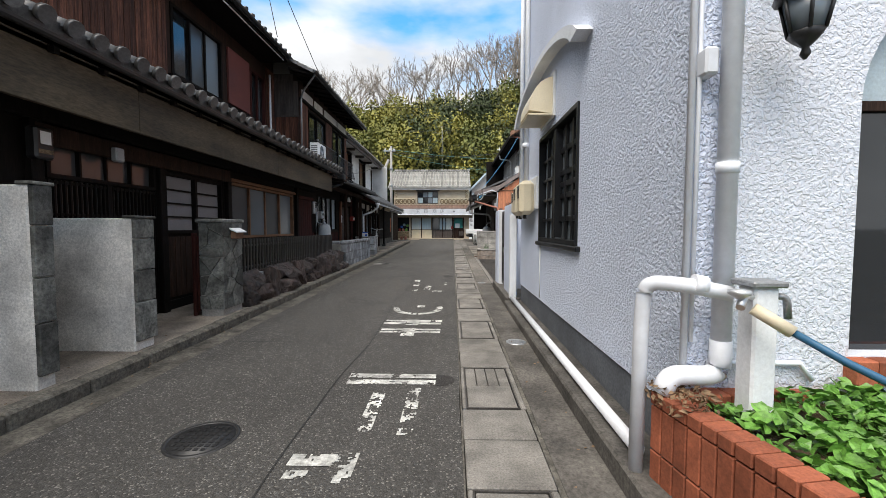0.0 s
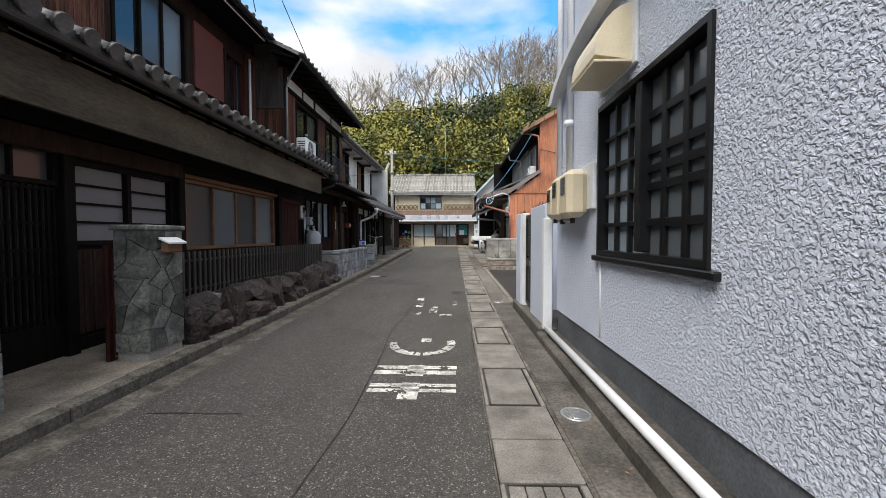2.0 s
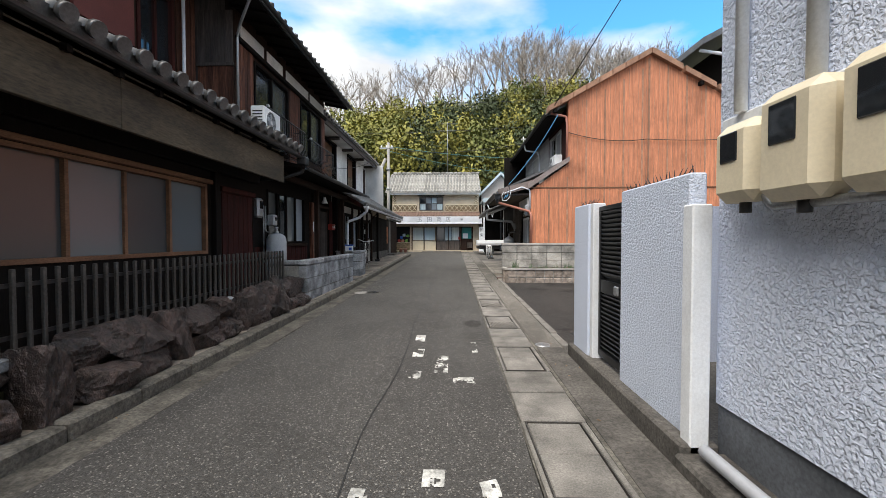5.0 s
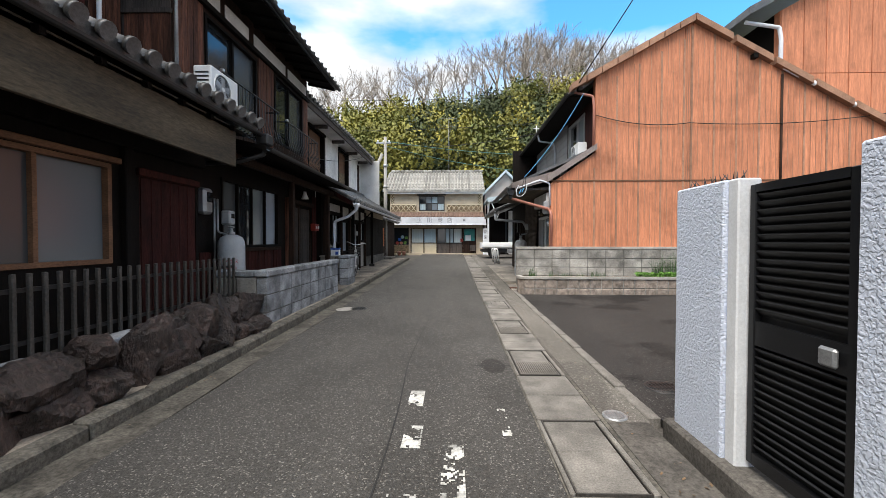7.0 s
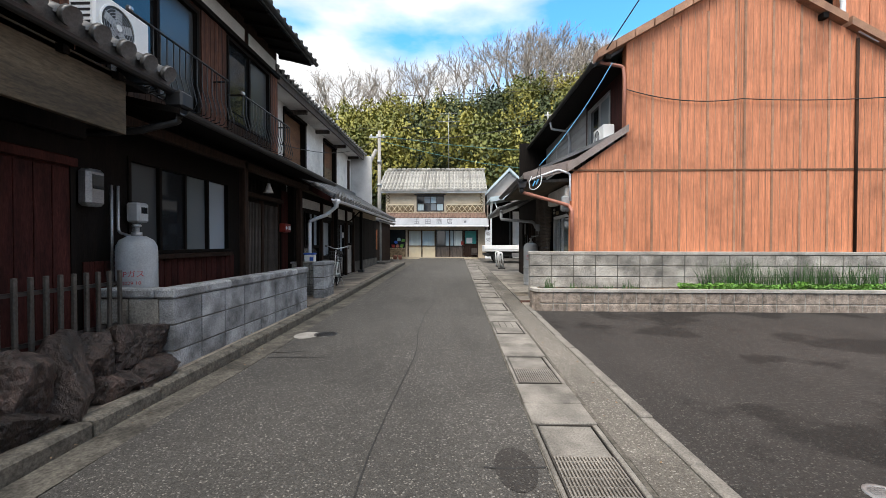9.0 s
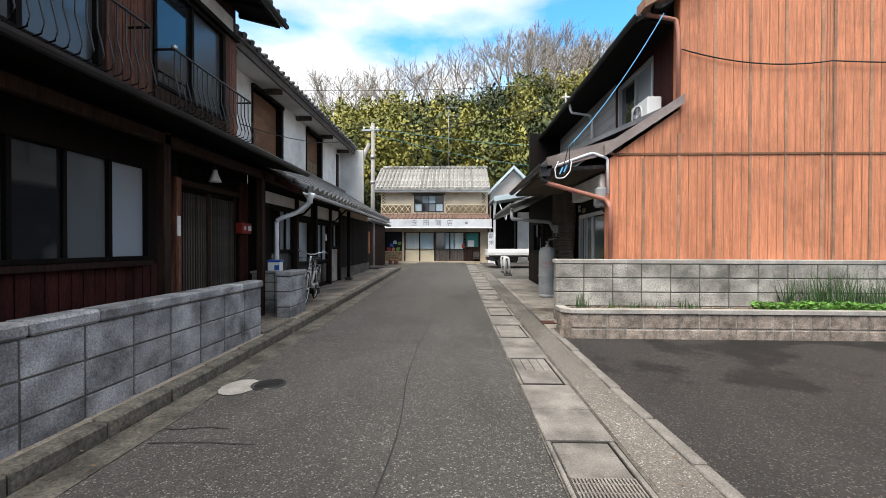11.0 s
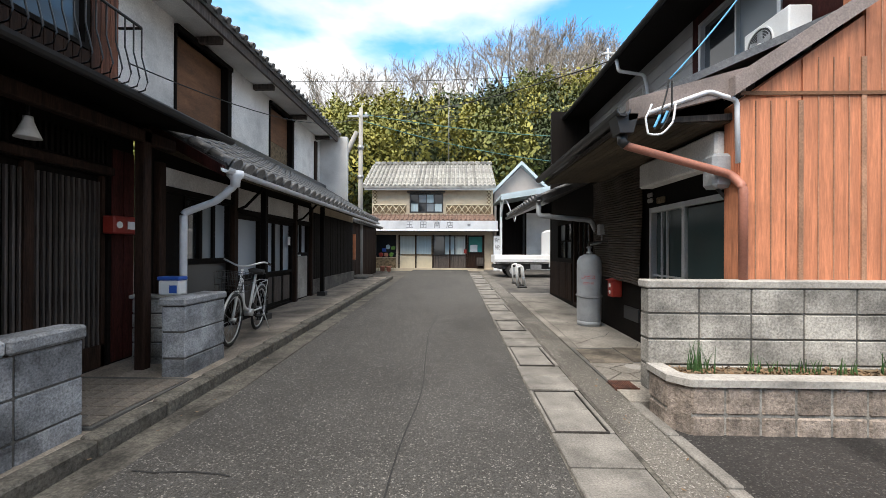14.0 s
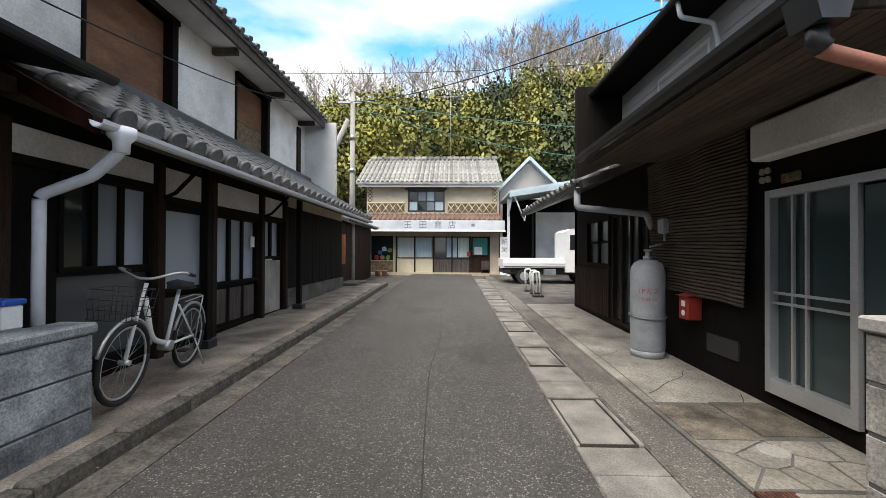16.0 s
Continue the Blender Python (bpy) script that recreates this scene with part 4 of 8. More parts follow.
for i in range(2):
    y0 = 5.42 + 0.74 * i
    d = window(h1, "+x", -4.05 - 0.03 * i, y0, y0 + 0.74, 1.25, 2.12, 1, 4, "black_wood", "shoji", name="door_upper")
    part("door_lower", Geo().box(-4.13, -4.08, y0, y0 + 0.74, 0.28, 1.25), "black_wood", h1)
    planks(h1, "+x", -4.08, y0 + 0.04, y0 + 0.7, 0.32, 1.2, 0.11, "dark_wood", 0.01)
window(h1, "+x", -4.05, 7.09, 9.91, 1.14, 2.16, 4, 1, "plywood", ("frosted_dark", "frosted_dim"), fw=0.045, bar=0.04)
part("lintel", bx(-4.05, -3.99, 7.0, 10.0, 2.17, 2.23, b=0.006), "plywood", h1, "light brown timber lintel")
d = part("shutter_door", bx(-4.12, -4.06, 10.28, 11.25, 0.3, 2.2), "red_board", h1, "dark red boarded door")
planks(d, "+x", -4.06, 10.3, 11.23, 0.32, 2.08, 0.155, "red_board", 0.012)
part("head", bx(-4.05, -4.0, 10.24, 11.28, 2.1, 2.18, b=0.006), "red_board", d)
for y in (-0.2, 1.5, 3.72, 5.36, 6.98, 10.08):
    part("post", bx(-4.05, -3.97, y - 0.06, y + 0.06, 0.05, 2.9, b=0.008), "black_wood", h1)
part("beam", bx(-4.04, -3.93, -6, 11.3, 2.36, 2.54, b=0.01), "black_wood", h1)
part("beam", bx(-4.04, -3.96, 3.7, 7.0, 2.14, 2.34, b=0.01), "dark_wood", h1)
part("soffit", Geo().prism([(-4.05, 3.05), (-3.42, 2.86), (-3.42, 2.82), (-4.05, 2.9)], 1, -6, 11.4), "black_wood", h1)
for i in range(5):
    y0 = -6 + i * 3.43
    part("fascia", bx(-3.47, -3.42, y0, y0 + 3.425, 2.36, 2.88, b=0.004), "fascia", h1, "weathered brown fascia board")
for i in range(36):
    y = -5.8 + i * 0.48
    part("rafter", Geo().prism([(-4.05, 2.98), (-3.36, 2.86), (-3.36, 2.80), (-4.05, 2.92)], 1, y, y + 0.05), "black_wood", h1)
roof_rows(h1, -3.30, 3.01, -5.1, 3.84, -6, 11.55, 0.245, 0.075, "tile")
gutter(h1, -3.27, 2.90, -6, 11.6, r=0.045)
holes = [(7.17, 8.76, 4.1, 5.4), (9.97, 10.75, 4.02, 5.35), (2.9, 4.6, 4.1, 5.4)]
part("upper_wall", wall_geo("+x", -5.1, -6, 11.3, 3.6, 6.0, 0.16, holes), "dark_wood", h1)
window(h1, "+x", -5.1, 7.17, 8.76, 4.1, 5.4, 3, 1, "black_wood", ("glass", "frosted_dark", "frosted"), fw=0.06, bar=0.05)
window(h1, "+x", -5.1, 2.9, 4.6, 4.1, 5.4, 2, 1, "black_wood", "frosted_dark", fw=0.06, bar=0.05)
window(h1, "+x", -5.1, 9.97, 10.75, 4.02, 5.35, 2, 1, "red_board", "glass", fw=0.06, bar=0.05)
part("panel", bx(-5.1, -5.05, 8.95, 9.88, 4.16, 5.4, b=0.006), "red_panel", h1, "faded red painted panel")
planks(h1, "+x", -5.1, 4.75, 7.05, 3.75, 5.7, 0.115, "brown_wood")
planks(h1, "+x", -5.1, -6, 2.8, 3.75, 5.7, 0.115, "brown_wood")
planks(h1, "+x", -5.1, 10.8, 11.28, 3.75, 5.7, 0.115, "brown_wood")
part("sill", bx(-5.1, -4.98, 7.05, 9.95, 4.02, 4.09, b=0.008), "black_wood", h1)
part("downpipe", Geo().tube(round_path([(-5.0, 10.86, 5.5), (-5.0, 10.86, 3.95), (-4.7, 10.9, 3.78), (-4.3, 11.1, 3.6)]), 0.028), "pvc", h1, "white plastic downpipe")
part("soffit", bx(-5.1, -4.4, -6, 10.6, 5.72, 5.76), "black_wood", h1)
roof_rows(h1, -4.35, 5.84, -7.2, 7.2, -6, 10.6, 0.27, 0.06, "tile", thick=0.05)
gutter(h1, -4.3, 5.82, -6, 10.7)
part("pipe", Geo().tube([(-4.42, -6, 5.7), (-4.42, 10.4, 5.7)], 0.014), "pvc", h1, "thin white conduit under the eave")

# ---- house with iron balconies ----
h2 = thing("house", "narrow two-storey dark wooden house with iron balconies", "house")
holes = [(12.0, 13.98, 1.26, 2.36), (14.44, 15.89, 0.28, 2.2)]
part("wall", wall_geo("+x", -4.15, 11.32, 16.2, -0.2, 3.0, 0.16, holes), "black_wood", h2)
part("upper_wall", wall_geo("+x", -4.38, 11.32, 16.25, 2.9, 5.7, 0.16, [(12.0, 13.6, 3.3, 4.9), (14.35, 15.9, 3.5, 4.95)]), "dark_wood", h2)
side = part("side_wall", bx(-5.12, -4.54, 11.32, 11.45, 3.4, 5.7), "grey_wood", h2)
planks(side, "-y", 11.32, -5.06, -4.4, 3.5, 4.5, 0.1, "brown_wood")
planks(side, "-y", 11.32, -5.06, -4.4, 4.55, 5.5, 0.13, "grey_wood")
part("batten", bx(-5.08, -4.38, 11.27, 11.31, 4.49, 4.55), "grey_wood", side)
part("wall", bx(-9, -4.5, 16.1, 16.2, -0.2, 5.7), "black_wood", h2)
window(h2, "+x", -4.15, 12.0, 13.98, 1.26, 2.36, 4, 1, "black_wood", ("frosted_dark", "glass", "frosted_dim", "frosted_pale"), fw=0.04, bar=0.04)
planks(h2, "+x", -4.15, 11.45, 14.1, 0.3, 1.2, 0.12, "red_board", 0.015)
part("sill", bx(-4.15, -4.06, 11.9, 13.95, 1.19, 1.25, b=0.006), "dark_wood", h2)
for i in range(2):
    y0 = 14.44 + 0.72 * i
    d = part("lattice_door", bx(-4.26, -4.23, y0, y0 + 0.72, 0.28, 2.2), "black_wood", h2)
    slats(d, "+x", -4.19, y0 + 0.04, y0 + 0.68, 0.5, 2.14, 0.053, 0.022, "grey_wood", -0.03, 0.0)
    part("stile", Geo().box(-4.22, -4.17, y0, y0 + 0.04, 0.28, 2.2).box(-4.22, -4.17, y0 + 0.68, y0 + 0.72, 0.28, 2.2).box(-4.22, -4.17, y0, y0 + 0.72, 0.28, 0.5), "dark_wood", d)
planks(h2, "+x", -4.15, 15.92, 16.2, 0.3, 2.5, 0.14, "red_board", 0.015)
part("door_jamb", bx(-4.15, -4.06, 14.32, 14.42, 0.25, 2.3, b=0.008), "brown_wood", h2)
part("door_head", bx(-4.15, -4.08, 14.42, 15.9, 2.21, 2.29, b=0.008), "dark_wood", h2)
slats(h2, "+x", -4.13, 14.5, 15.85, 2.32, 2.56, 0.05, 0.02, "black_wood", -0.02, 0.01)
for y in (13.64, 15.8):
    part("post", bx(-3.76, -3.66, y - 0.05, y + 0.05, 0.2, 2.66, b=0.01), "dark_wood", h2)
    part("footing", bx(-3.8, -3.62, y - 0.09, y + 0.09, 0.15, 0.27, b=0.015), "metal_dark", h2)
part("beam", bx(-3.76, -3.66, 11.4, 16.2, 2.52, 2.64, b=0.01), "dark_wood", h2)
part("lower_eave", Geo().prism([(-3.18, 2.66), (-3.18, 2.72), (-4.38, 3.0), (-4.38, 2.92)], 1, 11.5, 16.3), "black_wood", h2)
gutter(h2, -3.14, 2.69, 11.5, 16.35)
window(h2, "+x", -4.38, 12.0, 13.6, 3.3, 4.9, 2, 1, "black_wood", ("glass", "frosted_dark"), fw=0.05, bar=0.05)
window(h2, "+x", -4.38, 14.35, 15.9, 3.5, 4.95, 2, 1, "black_wood", ("glass", "frosted_dark"), fw=0.05, bar=0.05)
planks(h2, "+x", -4.38, 11.35, 11.95, 2.95, 5.0, 0.11, "brown_wood")
planks(h2, "+x", -4.38, 13.65, 14.3, 2.95, 5.0, 0.11, "brown_wood")
planks(h2, "+x", -4.38, 15.92, 16.25, 2.95, 5.0, 0.11, "brown_wood")
planks(h2, "+x", -4.38, 12.0, 13.62, 2.95, 3.28, 0.09, "dark_wood")
planks(h2, "+x", -4.38, 14.35, 15.9, 2.95, 3.48, 0.09, "dark_wood")
for a, c in ((11.5, 12.4), (12.55, 13.3), (13.5, 14.9), (15.05, 16.15)):
    part("plaster_panel", bx(-4.38, -4.36, a, c, 5.08, 5.34, b=0.004), "plaster", h2, "off-white plaster infill panel")
part("beam", bx(-4.38, -4.3, 11.32, 16.25, 4.97, 5.06, b=0.008), "black_wood", h2)
part("soffit", Geo().prism([(-4.38, 5.62), (-3.72, 5.42), (-3.72, 5.38), (-4.38, 5.55)], 1, 10.6, 16.55), "black_wood", h2)
for i in range(13):
    y = 10.7 + i * 0.47
    part("rafter", Geo().prism([(-4.38, 5.56), (-3.7, 5.40), (-3.7, 5.34), (-4.38, 5.48)], 1, y, y + 0.05), "black_wood", h2)
roof_rows(h2, -3.68, 5.47, -6.6, 6.9, 10.5, 16.6, 0.27, 0.055, "tile", thick=0.05)
gutter(h2, -3.62, 5.44, 10.4, 16.6)
part("downpipe", Geo().tube(round_path([(-3.66, 10.6, 5.4), (-4.2, 11.2, 5.2), (-4.3, 11.27, 5.0), (-4.3, 11.27, 3.5)]), 0.025), "steel", h2)


def balcony(y0, y1, z0, z1):
    t = thing("balcony_railing", "black wrought-iron balcony rail with bowed bars", "railing", "iron balcony rails")
    x = -4.36
    part("top_rail", Geo().tube(round_path([(x, y0, z1), (x + 0.26, y0, z1), (x + 0.26, y1, z1), (x, y1, z1)], 0.02), 0.016, 8), "metal_dark", t)
    part("bottom_rail", Geo().tube(round_path([(x, y0, z0), (x + 0.2, y0, z0), (x + 0.2, y1, z0), (x, y1, z0)], 0.02), 0.012, 8), "metal_dark", t)
    n = round((y1 - y0) / 0.115)
    me = Geo().tube([(x + 0.26, 0, z1), (x + 0.26, 0, z0 + 0.4), (x + 0.30, 0, z0 + 0.25), (x + 0.33, 0, z0 + 0.12), (x + 0.30, 0, z0 + 0.03), (x + 0.2, 0, z0)], 0.008, 6).mesh("bar")
    for i in range(n + 1):
        part("bar", me, "metal_dark", t).location = (0, y0 + (y1 - y0) * i / n, 0)
    part("finial", bx(x + 0.23, x + 0.29, y0 - 0.03, y0 + 0.03, z1, z1 + 0.05, b=0.01), "alu", t)


balcony(12.0, 13.95, 3.2, 3.98)
balcony(14.35, 16.25, 3.2, 3.92)

# ---- house with white plaster upper storey ----
h3 = thing("house", "old shop house with white plaster upper storey", "house")
holes = [(16.8, 17.8, 1.3, 2.15), (16.8, 17.8, 0.5, 1.26), (17.95, 18.75, 0.4, 2.0), (18.9, 20.1, 0.4, 2.0), (20.25, 20.98, 0.4, 2.05)]
part("wall", wall_geo("+x", -4.0, 16.22, 21.2, -0.1, 2.9, 0.15, holes), "black_wood", h3)
part("wall", bx(-9, -4.15, 24.9, 25.05, -0.1, 5.2), "plaster", h3)
part("wall", bx(-9, -5.06, 16.22, 16.3, 2.9, 5.2), "plaster", h3)
window(h3, "+x", -4.0, 16.8, 17.8, 1.3, 2.15, 3, 1, "black_wood", ("glass", "frosted", "frosted_pale"), fw=0.04, bar=0.06)
part("panel", bx(-4.08, -4.05, 16.8, 17.8, 0.5, 1.26), "frosted_dark", h3)
for y0, y1, k in ((17.95, 18.75, 1), (18.9, 20.1, 3)):
    window(h3, "+x", -4.0, y0, y1, 1.0, 2.0, k, 1, "black_wood", ("frosted_pale", "frosted"), fw=0.05, bar=0.06)
    part("door_lower", bx(-4.08, -4.04, y0, y1, 0.4, 1.0), "black_wood", h3)
    for i in range(k):
        a = y0 + (y1 - y0) * i / k
        part("door_panel", bx(-4.04, -4.02, a + 0.05, a + (y1 - y0) / k - 0.05, 0.46, 0.94, b=0.004), "grey_wood", h3)
window(h3, "+x", -4.0, 20.25, 20.98, 1.35, 2.05, 2, 1, "black_wood", "frosted_pale", fw=0.05, bar=0.05)
part("panel", bx(-4.06, -4.0, 20.25, 20.98, 0.4, 1.32, b=0.006), "concrete", h3, "grey cement panel")
part("notice", bx(-3.985, -3.98, 19.86, 19.98, 1.55, 1.72), "white", h3, "small white paper notice")
for y in (16.35, 17.87, 18.83, 20.18, 21.1):
    part("post", bx(-4.0, -3.92, y - 0.05, y + 0.05, 0.1, 2.45, b=0.008), "dark_wood", h3)
for y in (18.3, 21.15):
    part("porch_post", bx(-3.75, -3.66, y - 0.045, y + 0.045, 0.2, 2.6, b=0.008), "black_wood", h3)
    part("footing", bx(-3.8, -3.61, y - 0.09, y + 0.09, g(y) + 0.08, g(y) + 0.18, b=0.01), "metal_dark", h3)
for a, c in ((16.4, 17.8), (17.95, 18.75), (18.9, 20.1), (20.25, 21.0)):
    part("plaster_panel", bx(-3.99, -3.97, a, c, 2.1 if a > 17.9 else 2.2, 2.42, b=0.004), "plaster", h3, "off-white plaster infill panel")
    part("beam", bx(-4.0, -3.95, a - 0.05, c + 0.05, 2.02 if a > 17.9 else 2.13, 2.1 if a > 17.9 else 2.2), "black_wood", h3)
for y in (17.9, 20.2):
    part("bracket", Geo().tube([(-3.97, y, 2.05), (-3.8, y, 2.12), (-3.62, y, 2.3), (-3.5, y, 2.42)], 0.022, 8), "black_wood", h3)
sw = part("plank_wall", bx(-4.08, -4.0, 21.2, 25.05, -0.1, 2.75), "black_wood", h3)
planks(sw, "+x", -4.0, 21.22, 25.0, 0.75, 2.35, 0.16, "black_wood", 0.02)
part("plaster_panel", bx(-4.0, -3.98, 21.2, 25.0, 2.36, 2.6), "beige", h3)
part("plinth", bx(-4.0, -3.94, 21.2, 25.05, 0.2, 0.75, b=0.01), "concrete_dark", h3)
part("upper_wall", wall_geo("+x", -5.05, 16.25, 25.05, 3.3, 5.3, 0.2, [(18.1, 19.6, 3.6, 4.95), (21.3, 22.65, 3.6, 4.95)]), "plaster", h3, "stained white plaster wall")
for a, c, k in ((18.1, 19.6, 1), (21.3, 22.65, 2)):
    part("shutter", bx(-5.2, -5.15, a, c - 0.12, 3.6 if k == 1 else 4.15, 4.95), "plywood", h3, "brown plywood window covering")
    if k == 2:
        part("shutter", bx(-5.2, -5.15, a, c - 0.12, 3.6, 4.14), "soil", h3, "yellowish lower board")
    fr = Geo().box(-5.2, -5.0, c - 0.12, c, 3.6, 4.95).box(-5.2, -4.98, a - 0.04, c + 0.02, 4.95, 5.03).box(-5.12, -5.02, a - 0.04, a, 3.6, 4.95)
    part("window_frame", fr, "black_wood", h3)
part("corner_post", bx(-5.05, -5.0, 24.3, 24.5, 3.5, 4.9), "dark_wood", h3)
roof_rows(h3, -3.2, 2.42, -5.05, 3.5, 16.3, 25.0, 0.27, 0.088, "tile")
part("ridge_course", bx(-5.05, -4.85, 16.3, 25.0, 3.42, 3.6, b=0.03), "tile", h3)
part("soffit", Geo().prism([(-4.0, 2.72), (-3.2, 2.33), (-3.2, 2.30), (-4.0, 2.60)], 1, 16.3, 25.0), "fascia", h3)
part("barge", Geo().prism([(-3.18, 2.40), (-3.18, 2.28), (-5.05, 3.3), (-5.05, 3.46)], 1, 16.24, 16.3), "red_board", h3, "rust-red edge board")
gutter(h3, -3.12, 2.36, 16.2, 25.0, "pvc", 0.055)
part("downpipe", Geo().tube(round_path([(-3.12, 16.4, 2.34), (-3.12, 16.4, 2.2), (-3.35, 16.42, 2.02), (-3.72, 16.4, 1.88), (-3.72, 16.4, 0.3)], 0.05), 0.04, 12), "pvc", h3, "white plastic downpipe with hopper")
part("hopper", Geo().lathe(-3.12, 16.4, [(0.05, 2.18), (0.055, 2.26), (0.09, 2.30), (0.09, 2.36)], 14), "pvc", h3)
part("soffit", bx(-5.05, -4.5, 16.1, 24.9, 5.1, 5.14), "plaster", h3)
for i in range(5):
    y = 16.6 + 1.95 * i
    part("bracket", bx(-5.05, -4.6, y, y + 0.1, 4.98, 5.09, b=0.01), "grey_wood", h3)
part("fascia", bx(-4.52, -4.47, 16.1, 24.9, 5.03, 5.2), "grey_wood", h3)
roof_rows(h3, -4.42, 5.24, -7.2, 6.6, 16.1, 24.9, 0.27, 0.055, "tile", thick=0.05)

# ---- outbuilding and pole beyond ----
sh = thing("shed", "low dark plank shed with tiled roof beside a pole", "shed")
part("wall", bx(-8, -4.2, 25.6, 30.0, 0.2, 2.5), "black_wood", sh)
planks(sh, "+x", -4.2, 25.62, 29.98, 0.4, 2.4, 0.2, "dark_wood")
planks(sh, "-y", 25.6, -6, -4.2, 0.4, 2.4, 0.2, "dark_wood")
roof_rows(sh, -3.95, 2.45, -6.0, 3.3, 25.5, 30.1, 0.27, 0.055, "tile")
part("sign_strip", bx(-4.2, -4.02, 25.52, 25.55, 1.1, 2.0), "orange_board", sh, "narrow orange wooden name board")
part("step", bx(-4.3, -3.6, 25.2, 26.6, 0.2, 0.55, b=0.03), "concrete_dark", sh)


def utility_pole(x, y, h, r, lean=None):
    t = thing("utility_pole", "slender grey concrete utility pole with cables", "pole")
    part("shaft", Geo().tube([(x, y, g(y) - 0.3), (x, y, h)], r, 12, r * 0.7), "pole", t)
    if lean:
        part("brace_pole", Geo().tube([lean, (x - 0.15, y, h - 0.9)], r * 0.9, 10, r * 0.8), "pole", t)
    part("crossarm", bx(x - 0.5, x + 0.3, y - 0.04, y + 0.04, h - 0.35, h - 0.28), "steel", t)
    for k in (-0.4, -0.1, 0.2):
        part("insulator", Geo().lathe(x + k, y, [(0.03, h - 0.28), (0.05, h - 0.22), (0.03, h - 0.16)], 10), "white", t)
    part("clamp", Geo().lathe(x, y, [(r * 1.05, h - 1.6), (r * 1.05, h - 1.45)], 12), "steel", t)
    part("clamp", Geo().lathe(x, y, [(r * 1.1, h - 2.7), (r * 1.1, h - 2.6)], 12), "steel", t)


utility_pole(-4.2, 27.0, 6.9, 0.11, (-6.1, 27.3, 2.6))


def cable(pts, sag, r=0.012, label="thin black overhead cable", material="cable"):
    ge = Geo()
    path = []
    for a, b in zip(pts, pts[1:]):
        a, b = Vector(a), Vector(b)
        for i in range(16):
            t = i / 15
            path.append(a.lerp(b, t) - Vector((0, 0, sag * 4 * t * (1 - t))))
    clean = [path[0]] + [q for p, q in zip(path, path[1:]) if (q - p).length > 1e-4]
    single("cable", ge.tube(clean, r, 5), material, label, "cable", "overhead cables")


cable([(-4.3, 27, 6.6), (2.3, 19.2, 4.95)], 0.3)
cable([(-4.3, 27, 6.7), (9, 30, 6.6)], 0.35, 0.016, "teal sheathed overhead cable", "cable_teal")
cable([(-4.1, 27, 6.4), (9, 33, 6.0)], 0.5, 0.016, "teal sheathed overhead cable", "cable_teal")
cable([(-4.4, 27, 6.5), (-4.36, 16.4, 3.6)], 0.4, 0.009)
cable([(-4.2, 27, 6.75), (-9, 45, 8.5)], 0.4)
cable([(-14, 40, 13.6), (16, 38, 13.8)], 0.5, 0.016)
cable([(-14, 44, 12.0), (18, 40, 12.4)], 0.5, 0.016)
cable([(-4.3, 9.8, 6.0), (-5.2, 10.5, 9.5)], 0.05, 0.01)
cable([(-4.0, 12.0, 5.9), (-4.9, 8.5, 9.6)], 0.05, 0.01)
cable([(2.78, 15.28, 4.3), (4.9, 15.26, 4.1), (9.5, 15.24, 4.3)], 0.12, 0.01, "brown wire slung across an orange gable")
cable([(2.35, 15.2, 5.0), (5.1, 11, 9.8)], 0.05, 0.012)

# back slopes of the three roofs
for hs, xr, zr, y0, y1 in ((h1, -7.2, 7.2, -6, 10.6), (h2, -6.6, 6.9, 10.5, 16.6), (h3, -7.2, 6.6, 16.1, 24.9)):
    part("back_roof", Geo().prism([(xr, zr), (xr, zr - 0.08), (2 * xr + 4.3, 5.5), (2 * xr + 4.3, 5.6)], 1, y0, y1), "tile", hs)
    part("ridge", Geo().prism([(xr - 0.14, zr - 0.05), (xr + 0.14, zr - 0.05), (xr + 0.1, zr + 0.16), (xr - 0.1, zr + 0.16)], 1, y0, y1), "tile", hs)

# ---- white stucco house ----
wh = thing("house", "rough white stucco house tinted blue as in open shade", "house")
holes = [(3.53, 5.06, 1.17, 2.44)]
# shaded face: its blue is skylight painted into white stucco
part("wall", wall_geo("-x", 1.11, 1.87, 6.46, 0.42, 6.4, 0.2, holes), "stucco", wh, "rough white stucco wall with blue skylight in its colour")
part("plinth", wall_geo("-x", 1.125, 1.87, 6.46, -0.1, 0.42, 0.18), "base_grey", wh, "dark grey cement plinth")
part("front_wall", wall_geo("-y", 1.87, 1.31, 5.5, -0.1, 6.4, 0.2, [(1.86, 3.06, 0.73, 2.49)]), "stucco_sunlit", wh)
part("wall", bx(1.31, 5.5, 6.3, 6.46, -0.1, 6.4), "stucco", wh)
part("wall", bx(5.5, 5.7, 1.87, 6.46, -0.1, 6.4), "stucco", wh)
part("roof", bx(1.0, 5.8, 1.75, 6.5, 6.4, 6.55, b=0.03), "base_grey", wh)
